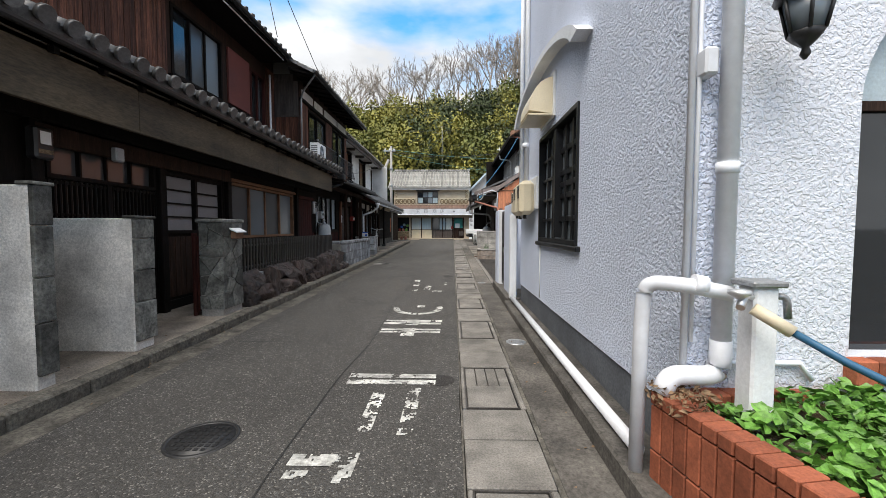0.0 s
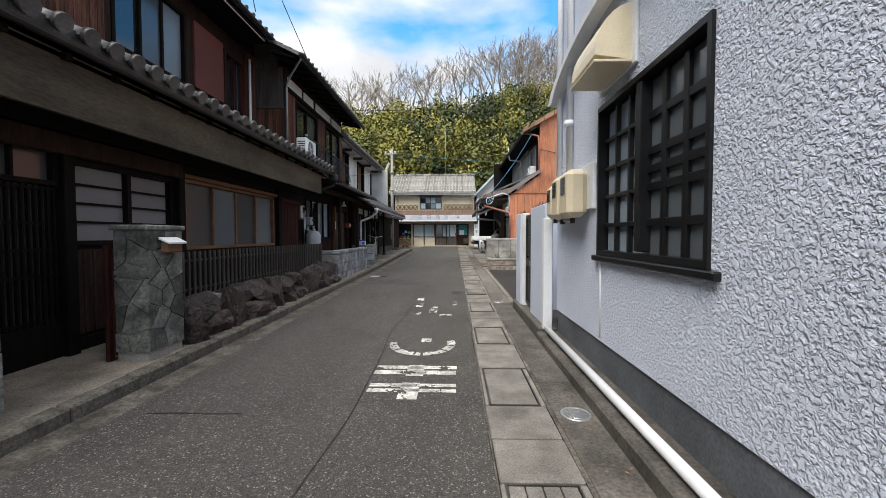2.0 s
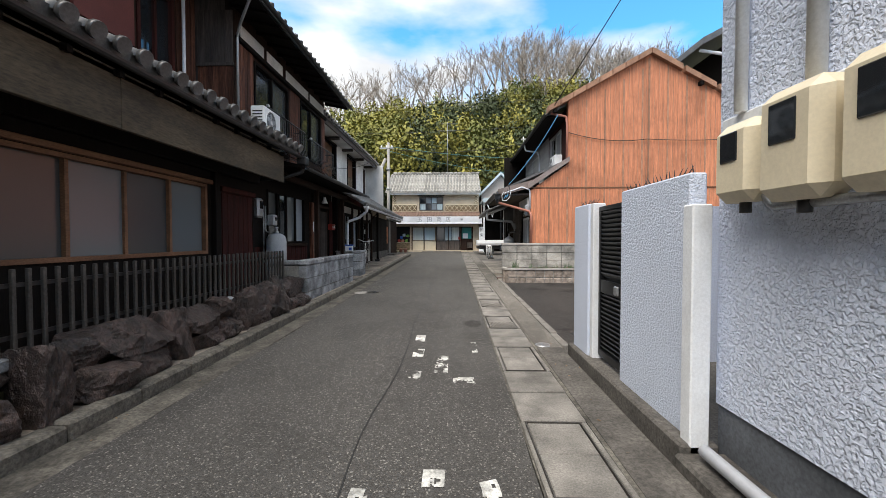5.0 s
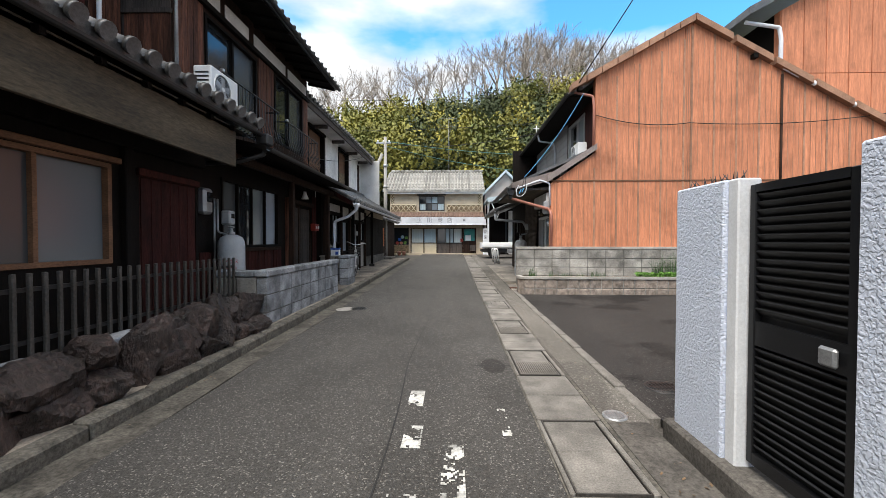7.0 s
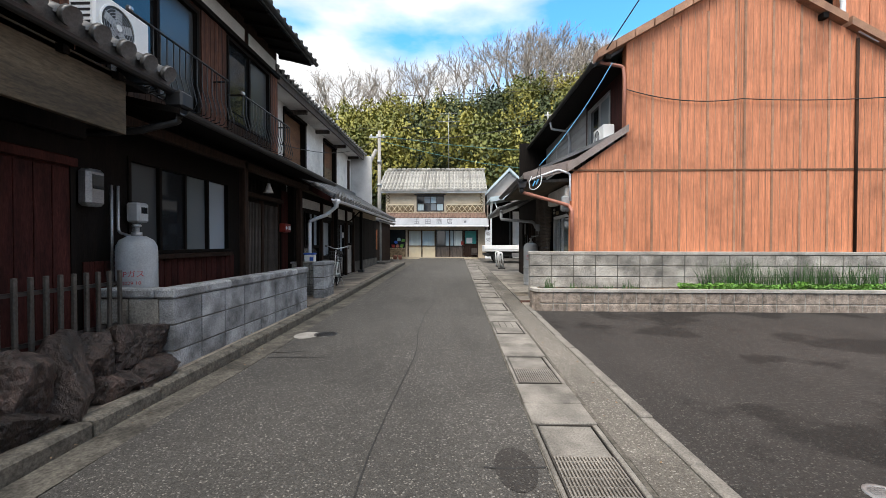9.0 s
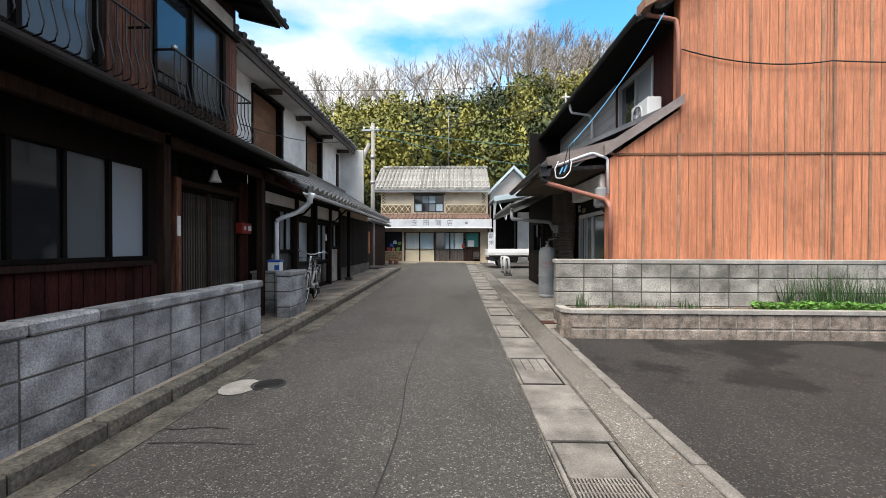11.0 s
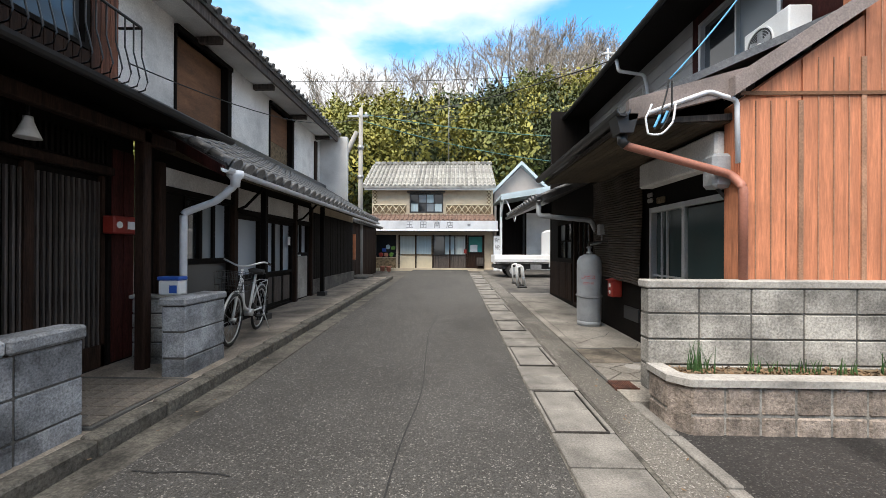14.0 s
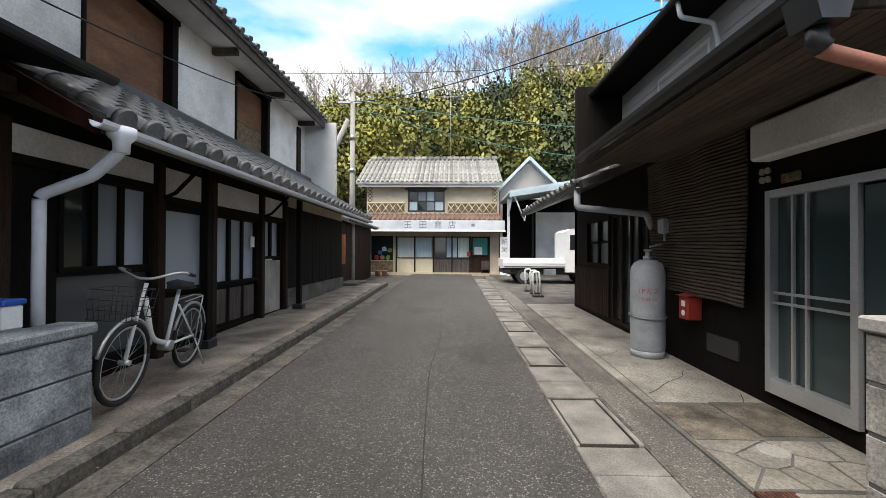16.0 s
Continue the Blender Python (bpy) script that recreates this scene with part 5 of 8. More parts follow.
# street window: outer bars and sliding panes
win = part("window", wall_geo("-x", 1.09, 3.53, 5.06, 1.17, 2.44, 0.14, [(3.565, 5.03, 1.215, 2.40)]), "bronze", wh, "dark bronze window with grille bars")
part("window_sill", bx(1.065, 1.2, 3.45, 5.12, 1.12, 1.168, b=0.008), "bronze", win)
part("meeting_stile", bx(1.09, 1.2, 4.26, 4.34, 1.23, 2.38, b=0.006), "bronze", win)
for i in range(2):
    a = 3.59 + 0.705 * i
    hb = 0.016 if i else 0.027
    for k in range(1, 3):
        ge = Geo()
        fb(ge, "-x", 1.11, a + 0.235 * k - hb, a + 0.235 * k + hb, -0.055, -0.03 + 0.01 * i, 1.19, 2.38, 0.004)
        part("bar", ge, "bronze", win)
    for k in (1, 2, 3, 4) if i else (1, 2, 2.5, 3, 4):
        ge = Geo()
        fb(ge, "-x", 1.11, a, a + 0.705, -0.058, -0.033 + 0.01 * i, 1.19 + 0.238 * k - hb, 1.19 + 0.238 * k + hb, 0.004)
        part("bar", ge, "bronze", win)
    for p in range(3):
        for q in range(5):
            ge = Geo()
            fb(ge, "-x", 1.11, a + 0.235 * p + 0.002, a + 0.235 * (p + 1) - 0.002, -0.075, -0.06, 1.19 + 0.238 * q + 0.002, 1.19 + 0.238 * (q + 1) - 0.002)
            # bluish sky reflection is painted into both pane colours, paler on the far sash
            part("pane", ge, "frosted_win" if i else "frosted_dim", win)
# arched moulding over the window
arc = Geo()
n = 16
for i in range(n):
    t0, t1 = math.pi * (0.10 + 0.80 * i / n), math.pi * (0.10 + 0.80 * (i + 1) / n)
    vs = []
    for t in (t0, t1):
        for r, o in ((0.86, 0.0), (0.97, 0.0), (0.97, 0.13), (0.86, 0.13)):
            vs.append((1.11 - o, 4.85 - 1.75 * r * math.cos(t), 2.74 + r * 0.56 * math.sin(t)))
    arc.add(vs, [(0, 1, 5, 4), (1, 2, 6, 5), (2, 3, 7, 6), (3, 0, 4, 7)] + ([(0, 3, 2, 1)] if i == 0 else []) + ([(4, 5, 6, 7)] if i == n - 1 else []))
part("arch_moulding", arc, "white_paint", wh, "white arched plaster moulding")
# arched front window
arch = [(2.46 + 0.6 * math.cos(math.pi * i / 20), 1.89 + 0.6 * math.sin(math.pi * i / 20)) for i in range(21)]
for half, cx in ((arch[:11], 3.06), (arch[10:], 1.86)):
    part("spandrel", Geo().prism([(cx, 2.49)] + half, 1, 1.872, 2.068), "stucco_sunlit", wh)
inner = [(2.46 + (x - 2.46) * 0.93, 1.89 + (z - 1.89) * 0.93) for x, z in arch]
fw_ = part("front_window", Geo().prism(arch + inner[::-1], 1, 1.94, 2.0).box(1.862, 1.9, 1.94, 2.0, 0.73, 1.89).box(3.02, 3.058, 1.94, 2.0, 0.73, 1.89), "dark_wood", wh, "arched dark window frame")
part("tympanum", Geo().prism([(1.9, 1.93), (3.02, 1.93)] + [p for p in inner if p[1] > 1.94], 1, 1.965, 1.985), "blue_grey", fw_, "pale blue arched panel")
part("transom", bx(1.9, 3.02, 1.945, 1.99, 1.885, 1.93), "dark_wood", fw_)
part("pane", bx(1.9, 3.02, 1.97, 1.985, 0.73, 1.885), "glass", fw_)
for i in range(12):
    part("sill_brick", bx(1.84 + 0.1 * i, 1.935 + 0.1 * i, 1.80, 1.9, 0.61, 0.725, b=0.006), "brick", wh)

hood = thing("vent_hood", "cream painted metal vent hood on a wall", "vent hood")
hood.location = (0, 0, 0.09)
hg = Geo()
n = 8
vs = []
for y in (4.4, 4.95):
    vs += [(1.11, y, 2.49)] + [(1.11 - 0.28 * math.cos(t), y, 2.53 + 0.36 * math.sin(t)) for t in (math.pi / 2 * i / n for i in range(n + 1))]
k = n + 2
hg.add(vs, [tuple(range(k)), tuple(reversed(range(k, 2 * k)))] + [(i, i + 1, k + i + 1, k + i) for i in range(k - 1)] + [(k - 1, 0, k, 2 * k - 1)])
part("hood", hg, "cream", hood)
part("rim", Geo().box(0.82, 1.11, 4.39, 4.96, 2.47, 2.495, 0.006), "cream", hood)
part("flange", bx(1.085, 1.11, 4.34, 5.01, 2.45, 2.94, b=0.006), "white_paint", hood)


def meter_box(x, y, z, w, h, d, face=-1):
    t = thing("meter_box", "cream plastic electricity meter box on a wall", "meter box", "meter boxes in a row")
    part("case", bx(x - d, x, y - w / 2, y + w / 2, z, z + h, b=0.05), "cream", t)
    part("window", bx(x - d - 0.006, x - d + 0.01, y - w * 0.18, y + w * 0.22, z + h * 0.5, z + h * 0.86, b=0.004), "glass", t, "dark meter window")
    part("gland", Geo().tube([(x - d * 0.5, y, z + 0.01), (x - d * 0.5, y, z - 0.05)], 0.025, 8), "metal_dark", t)


part("backboard", bx(1.075, 1.11, 5.12, 6.40, 1.58, 2.0, b=0.008), "white_paint", wh, "white meter backboard")
meter_box(1.075, 5.40, 1.51, 0.34, 0.45, 0.19)
meter_box(1.075, 5.77, 1.51, 0.32, 0.45, 0.18)
meter_box(1.075, 6.10, 1.53, 0.28, 0.38, 0.16)
part("conduit", Geo().tube(round_path([(1.0, 5.4, 1.56), (1.0, 5.45, 1.5), (1.0, 5.95, 1.5), (1.0, 6.0, 1.58)], 0.03), 0.02, 8), "steel", wh)
part("conduit", Geo().tube([(1.07, 5.83, 2.0), (1.07, 5.83, 6.3)], 0.035, 10), "white_paint", wh, "white service conduit")
part("clamp", Geo().tube([(1.06, 5.83, 2.5), (1.06, 5.83, 2.56)], 0.05, 10), "pvc", wh)
part("downpipe", Geo().tube([(1.07, 6.25, 2.0), (1.07, 6.25, 6.3)], 0.03, 10), "white_paint", wh)
part("gas_pipe", Geo().tube(round_path([(0.95, 6.3, 0.22), (0.95, 1.98, 0.2)], 0.05), 0.035, 12), "pvc", wh, "white plastic pipe along the plinth")
part("kerb_ledge", bx(0.84, 1.125, 1.5, 6.4, -0.1, 0.16, b=0.015), "concrete_dark", wh, "dark mossy concrete ledge")
part("thin_pipe", Geo().tube([(1.1, 4.98, 0.45), (1.1, 4.98, 1.12)], 0.008, 6), "white_paint", wh)

# corner pipes
cp = thing("drainpipe", "white plastic drainpipes at a stucco corner", "drainpipe")
part("riser", Geo().tube([(1.222, 1.80, 0.72), (1.222, 1.80, 6.3)], 0.041, 14), "pvc", cp)
part("collar", Geo().tube([(1.222, 1.80, 1.57), (1.222, 1.80, 1.62)], 0.046, 14), "pvc", cp)
part("foot_bend", Geo().tube(round_path([(1.222, 1.80, 0.82), (1.222, 1.80, 0.655), (1.0, 1.80, 0.655), (0.96, 1.80, 0.57)], 0.08), 0.045, 14), "pvc", cp)
part("offset_pipe", Geo().tube(round_path([(1.20, 1.72, 1.045), (1.02, 1.74, 1.08), (0.895, 1.84, 1.08), (0.89, 1.86, 0.9), (0.89, 1.88, 0.12)], 0.06), 0.034, 14), "pvc", cp)
part("collar", Geo().tube([(1.10, 1.73, 1.08), (1.05, 1.735, 1.088)], 0.041, 14), "pvc", cp)
part("conduit", Geo().tube([(1.08, 1.845, 0.6), (1.08, 1.845, 6.2)], 0.016, 8), "pvc", cp)
part("conduit", Geo().tube([(1.11, 1.84, 0.8), (1.11, 1.84, 2.2), (1.12, 1.84, 6.0)], 0.01, 8), "pvc", cp)
part("conduit", Geo().tube([(1.2, 1.85, 0.7), (1.62, 1.85, 0.7), (1.68, 1.85, 0.62)], 0.013, 8), "pvc", cp)
part("junction", bx(1.1, 1.16, 1.78, 1.86, 2.0, 2.12, b=0.01), "pvc", cp)

tap = thing("standpipe", "grey square garden standpipe with two brass taps", "tap")
tap.location = (-0.085, 0, 0.03)
part("column", bx(1.30, 1.40, 1.60, 1.70, 0.4, 1.06, b=0.01), "white_paint", tap)
part("cap", bx(1.28, 1.42, 1.58, 1.72, 1.06, 1.085, b=0.006), "steel", tap)
part("tap", Geo().tube(round_path([(1.30, 1.62, 1.02), (1.24, 1.58, 1.03), (1.20, 1.54, 0.99)], 0.02), 0.016, 8), "alu", tap)
part("tap", Geo().tube(round_path([(1.40, 1.64, 1.02), (1.44, 1.62, 1.02), (1.45, 1.62, 0.93)], 0.02), 0.014, 8), "steel", tap)
part("handwheel", Geo().lathe(1.21, 1.56, [(0.012, 1.02), (0.04, 1.04), (0.04, 1.055), (0.012, 1.06)], 12), "alu", tap)
hose = thing("garden_hose", "blue rubber garden hose on a cream connector", "hose")
part("connector", Geo().tube([(1.155, 1.53, 1.02), (1.25, 1.46, 0.945)], 0.024, 12), "cream", hose)
part("tube", Geo().tube([(1.245, 1.465, 0.95), (1.36, 1.37, 0.865), (1.5, 1.25, 0.78), (1.62, 1.12, 0.70), (1.78, 0.95, 0.64), (1.95, 0.8, 0.6)], 0.014, 10), "hose", hose)

lamp = thing("wall_lantern", "black iron wall lantern with frosted panes", "lantern")
lx, ly = 1.40, 1.64
part("cap", Geo().lathe(lx, ly, [(0.11, 2.24), (0.12, 2.26), (0.05, 2.34), (0.01, 2.38)], 6), "metal_dark", lamp)
part("glass", Geo().lathe(lx, ly, [(0.055, 2.10), (0.085, 2.24)], 6), "frosted", lamp)
part("base", Geo().lathe(lx, ly, [(0.006, 2.0), (0.02, 2.02), (0.012, 2.045), (0.045, 2.075), (0.065, 2.10), (0.055, 2.108)], 6), "metal_dark", lamp)
for i in range(6):
    a = 6.2832 * i / 6
    part("rib", Geo().tube([(lx + 0.06 * math.cos(a), ly + 0.06 * math.sin(a), 2.1), (lx + 0.09 * math.cos(a), ly + 0.09 * math.sin(a), 2.24)], 0.007, 5), "metal_dark", lamp)
part("arm", Geo().tube(round_path([(lx, ly, 2.38), (lx, ly, 2.44), (lx, 1.87, 2.44)], 0.03), 0.012, 8), "metal_dark", lamp)

# brick planter with a green ground cover
pt = thing("planter", "red brick planter box filled with soil", "planter")
TW = Matrix.Translation((0.93, 1.83, 0)) @ Matrix.Rotation(radians(9.5), 4, "Z")


def pbox(x0, x1, y0, y1, z0, z1, b=0.0):
    return Geo().box(x0, x1, y0, y1, z0, z1, b, m=TW)


part("core", pbox(0.012, 0.10, -2.4, -0.006, 0, 0.50), "mortar", pt)
part("core", pbox(0.1, 0.95, -0.1, -0.006, 0, 0.50), "mortar", pt)
part("soil", pbox(0.1, 1.6, -2.4, -0.1, 0.2, 0.50), "soil", pt)
for i in range(32):
    y1 = -0.002 - 0.075 * i
    part("brick", pbox(0.0, 0.05, y1 - 0.068, y1, 0.30, 0.505, 0.004), "brick", pt)
    part("brick", pbox(0.0, 0.05, y1 - 0.068, y1, 0.085, 0.293, 0.004), "brick", pt)
    part("brick", pbox(-0.004, 0.115, y1 - 0.068, y1, 0.512, 0.57, 0.005), "brick", pt)
for i in range(8):
    part("brick", pbox(0.12 + 0.105 * i, 0.22 + 0.105 * i, -0.105, 0, 0.512, 0.57, 0.005), "brick", pt)
leaves = Geo()
for i in range(4800):
    x, y = random.uniform(0.13, 1.15), random.uniform(-2.2, -0.13)
    z = 0.53 + 0.075 * noise.noise((x * 4, y * 4, 0)) + random.uniform(-0.02, 0.055)
    s = random.uniform(0.018, 0.036)
    m = TW @ pose(x, y, z, random.uniform(-50, 50), random.uniform(-50, 50), random.uniform(0, 360))
    leaves.add([m @ Vector(p) for p in ((0, -s, 0), (s * 0.75, -s * 0.2, s * 0.22), (s * 0.5, s * 0.6, s * 0.15), (0, s * 1.1, -s * 0.1), (-s * 0.5, s * 0.6, s * 0.15), (-s * 0.75, -s * 0.2, s * 0.22), (0, 0, 0))],
               [(0, 1, 6), (1, 2, 6), (2, 3, 6), (3, 4, 6), (4, 5, 6), (5, 0, 6)])
single("ground_cover", leaves, "green", "dense bright green leafy ground cover", "plant", kind="stuff")
dry = Geo()
for i in range(260):
    m = TW @ pose(random.uniform(-0.03, 0.16), random.uniform(-0.24, 0.03), random.uniform(0.53, 0.63), random.uniform(-70, 70), random.uniform(-70, 70), random.uniform(0, 360))
    s = random.uniform(0.008, 0.02)
    dry.add([m @ Vector(p) for p in ((0, -s, 0), (s * 0.6, 0, s * 0.3), (0, s * 1.3, 0), (-s * 0.6, 0, s * 0.3))], [(0, 1, 2, 3)])
single("dried_plant", dry, "dry", "withered brown plant on a planter corner", "plant", kind="stuff")

# ---- gate wall ----
gwl = thing("garden_wall", "pale stucco garden wall with white posts", "wall", kind="structure")
part("panel", bx(0.97, 1.07, 6.5, 7.44, 0.0, 1.74, b=0.01), "stucco_fine", gwl)
part("end_panel", bx(0.93, 1.05, 8.1, 8.55, 0.0, 1.70, b=0.01), "stucco_fine", gwl)
part("return_wall", bx(1.05, 5.0, 8.44, 8.54, 0.0, 1.70), "stucco_fine", gwl)
part("white_post", bx(0.93, 1.04, 6.40, 6.5, 0.1, 1.55, b=0.008), "white_paint", gwl, "white painted post")
part("white_post", bx(0.95, 1.07, 8.02, 8.1, 0.1, 1.70, b=0.008), "white_paint", gwl, "white painted post")
part("footing", bx(0.88, 1.1, 6.4, 8.6, -0.1, 0.2, b=0.015), "concrete_dark", gwl)
for i in range(36):
    y = (6.52 + 0.05 * i) if i < 18 else (8.05 + 0.028 * (i - 18))
    part("spike", Geo().tube([(1.0, y, 1.70 if i > 17 else 1.74), (1.0 + random.uniform(-0.03, 0.03), y + random.uniform(-0.03, 0.03), 1.79 if i < 18 else 1.75)], 0.005, 5, 0.001), "metal_dark", gwl)
gate = thing("gate", "closed dark brown louvred metal gate", "gate")
part("gate_frame", Geo().box(1.0, 1.04, 7.46, 7.50, 0.24, 1.66, 0.004).box(1.0, 1.04, 7.97, 8.01, 0.24, 1.66, 0.004).box(1.0, 1.04, 7.5, 7.97, 1.62, 1.66).box(1.0, 1.04, 7.5, 7.97, 0.24, 0.3), "bronze", gate)
for i in range(32):
    z = 0.31 + 0.041 * i
    if 0.84 < z < 0.97:
        continue
    m = pose(1.02, 7.735, z + 0.015, 0, -35, 0)
    part("slat", Geo().box(-0.005, 0.005, -0.235, 0.235, -0.02, 0.02, m=m), "bronze", gate)
part("lock_rail", bx(1.005, 1.035, 7.5, 7.97, 0.85, 0.97), "bronze", gate)
part("backing", bx(1.045, 1.05, 7.48, 7.99, 0.28, 1.64), "metal_dark", gate)
part("handle", bx(0.975, 1.0, 7.52, 7.60, 0.87, 0.95, b=0.01), "steel", gate, "grey metal latch")

# ---- walls and gate posts at the timber house ----
for y0, y1, top, x1 in ((2.78, 2.93, 1.64, -3.05), (3.69, 3.94, 1.42, -3.05)):
    t = thing("gate_wall", "rough grey rendered gate wall with slate facing", "wall", "rendered gate walls")
    part("render", bx(-4.04, x1 - 0.02, y0, y1, 0.0, top, b=0.012), "render_old", t)
    z = 0.22
    k = 0
    while z < top - 0.03:
        h = min(random.uniform(0.28, 0.42), top - z)
        part("slate", bx(x1 - 0.02, x1 + 0.015 + 0.01 * random.random(), y0 + 0.005, y1 - 0.005, z + 0.004, z + h - 0.004, b=0.006), "cladstone", t)
        z += h
    part("coping", bx(x1 - 0.1, x1 + 0.03, y0 - 0.01, y1 + 0.01, top, top + 0.025, b=0.006), "cladstone", t)


def stone_post():
    t = thing("gate_post", "gate post clad in irregular dark slate pieces", "gate post")
    part("core", bx(-3.37, -3.07, 5.17, 5.63, 0.0, 1.40), "concrete", t)
    part("coping", bx(-3.41, -3.03, 5.13, 5.67, 1.40, 1.45, b=0.012), "cladstone", t)
    for face, pos, a, c, n in (("-y", 5.17, -3.37, -3.05, 11), ("+x", -3.07, 5.17, 5.63, 14)):
        for poly in broken_cells(a, c, 0.24, 1.395, n, n, 0.012):
            o = 0.014 + 0.014 * random.random()
            ge = Geo()
            ge.prism(poly, 1, pos - o, pos) if face == "-y" else ge.prism(poly, 0, pos, pos + o)
            part("slate", ge, "cladstone", t)
    return t


stone_post()
rg = thing("gate", "open red-brown wooden gate leaf beside slate post", "gate")
part("leaf", bx(-3.44, -3.40, 5.18, 5.60, 0.2, 1.22, b=0.006), "red_board", rg)
part("stile", bx(-3.46, -3.42, 5.13, 5.2, 0.15, 1.26, b=0.006), "red_board", rg)
mb = thing("mailbox", "small dented steel mailbox with white lid", "mailbox")
part("body", bx(-3.03, -2.96, 5.30, 5.52, 1.18, 1.29, b=0.01), "plywood", mb)
part("lid", Geo().prism([(-3.03, 1.33), (-2.93, 1.28), (-2.93, 1.265), (-3.03, 1.31)], 1, 5.28, 5.54), "white_paint", mb, "white sloped lid")

# stones below the fence
rocks = thing("stone_wall", "low retaining wall of rugged dark boulders", "stone wall", kind="structure")
part("earth", Geo().box(-3.7, -3.22, 5.66, 11.2, 0.0, 0.40), "hill", rocks)
seed = 0
y = 5.68
while y < 11.12:
    w = random.uniform(0.3, 0.56)
    seed += 1
    zb = g(y) + 0.015
    if seed % 3 == 0:
        hh = random.uniform(0.48, 0.56)
        part("stone", boulder_geo(-3.17, y + w / 2, zb + hh * 0.5, 0.25, w * 0.7, hh * 0.74, seed), "rock", rocks)
    else:
        hh = random.uniform(0.22, 0.34)
        part("stone", boulder_geo(-3.13 + random.uniform(-0.02, 0.02), y + w / 2, zb + hh * 0.5, 0.24, w * 0.68, hh * 0.74, seed), "rock", rocks)
        h2_ = random.uniform(0.50, 0.58) - hh
        part("stone", boulder_geo(-3.22, y + w / 2 + random.uniform(-0.08, 0.08), zb + hh + h2_ * 0.45, 0.22, w * 0.72, h2_ * 0.85, seed + 100), "rock", rocks)
    y += w * 0.95
fence = thing("fence", "dark metal picket fence above boulders", "fence")
part("rail", bx(-3.46, -3.435, 5.66, 11.1, 0.66, 0.69), "metal_dark", fence)
part("rail", bx(-3.46, -3.435, 5.66, 11.1, 1.02, 1.05), "metal_dark", fence)
me = bx(-3.433, -3.405, -0.014, 0.014, 0.52, 1.15, b=0.004).mesh("picket")
for i in range(52):
    part("picket", me, "steel_dark", fence).location = (0, 5.75 + 0.104 * i, 0)
part("base", bx(-3.6, -3.35, 5.66, 11.15, 0.38, 0.53), "concrete_dark", fence)
for i in range(6):
    tb = single("concrete_block", bx(-3.37, -3.20, 6.4 + 0.85 * i, 6.75 + 0.85 * i, 0.52, 0.60, b=0.01), "block", "loose grey concrete block on the boulders", "block", "loose blocks")

# ---- left block walls ----
b1 = thing("block_wall", "grey concrete block garden wall with coping", "wall", kind="structure")
blockwork(b1, "+x", -3.06, 11.22, 14.5, 0.14, 3, 0.245, 0.41, 0.14, "block")
part("footing", bx(-3.22, -3.05, 11.2, 14.52, 0.0, 0.14, b=0.01), "concrete_dark", b1)
for i in range(7):
    part("coping", bx(-3.23, -3.03, 11.2 + 0.473 * i, 11.2 + 0.473 * i + 0.466, 0.878, 0.97, b=0.018), "block", b1)
# sunlit end face: the light is painted in with paler, warmer blocks
blockwork(b1, "-y", 11.22, -3.77, -3.2, 0.14, 3, 0.245, 0.3, 0.14, "block_white")
part("coping", bx(-3.79, -3.236, 11.2, 11.38, 0.878, 0.965, b=0.018), "block", b1)
b2 = thing("block_wall", "short concrete block pier with coping", "wall", kind="structure")
blockwork(b2, "+x", -3.12, 15.56, 16.2, 0.2, 3, 0.245, 0.64, 0.22, "block")
part("coping", bx(-3.36, -3.1, 15.54, 16.22, 0.938, 1.01, b=0.015), "block", b2)
b2b = thing("block_wall", "white tiled block screen wall behind a pier", "wall", kind="structure")
blockwork(b2b, "-y", 15.95, -3.95, -3.36, 0.2, 5, 0.15, 0.2, 0.12, "block_white")
part("coping", bx(-3.97, -3.36, 15.93, 16.09, 0.95, 0.99, b=0.01), "block_white", b2b)
porch = thing("porch_floor", "grey square tiled porch floor", "floor", kind="structure")
part("bed", bx(-4.15, -3.02, 14.52, 15.54, 0.1, g(15) + 0.10), "mortar", porch)
me = bx(0, 0.145, 0, 0.145, 0, 0.012, b=0.003).mesh("tile")
for i in range(7):
    for j in range(6):
        if 14.54 + j * 0.155 < 15.4:
            part("tile", me, "apron", porch).location = (-4.13 + i * 0.155, 14.54 + j * 0.155, g(15) + 0.10)

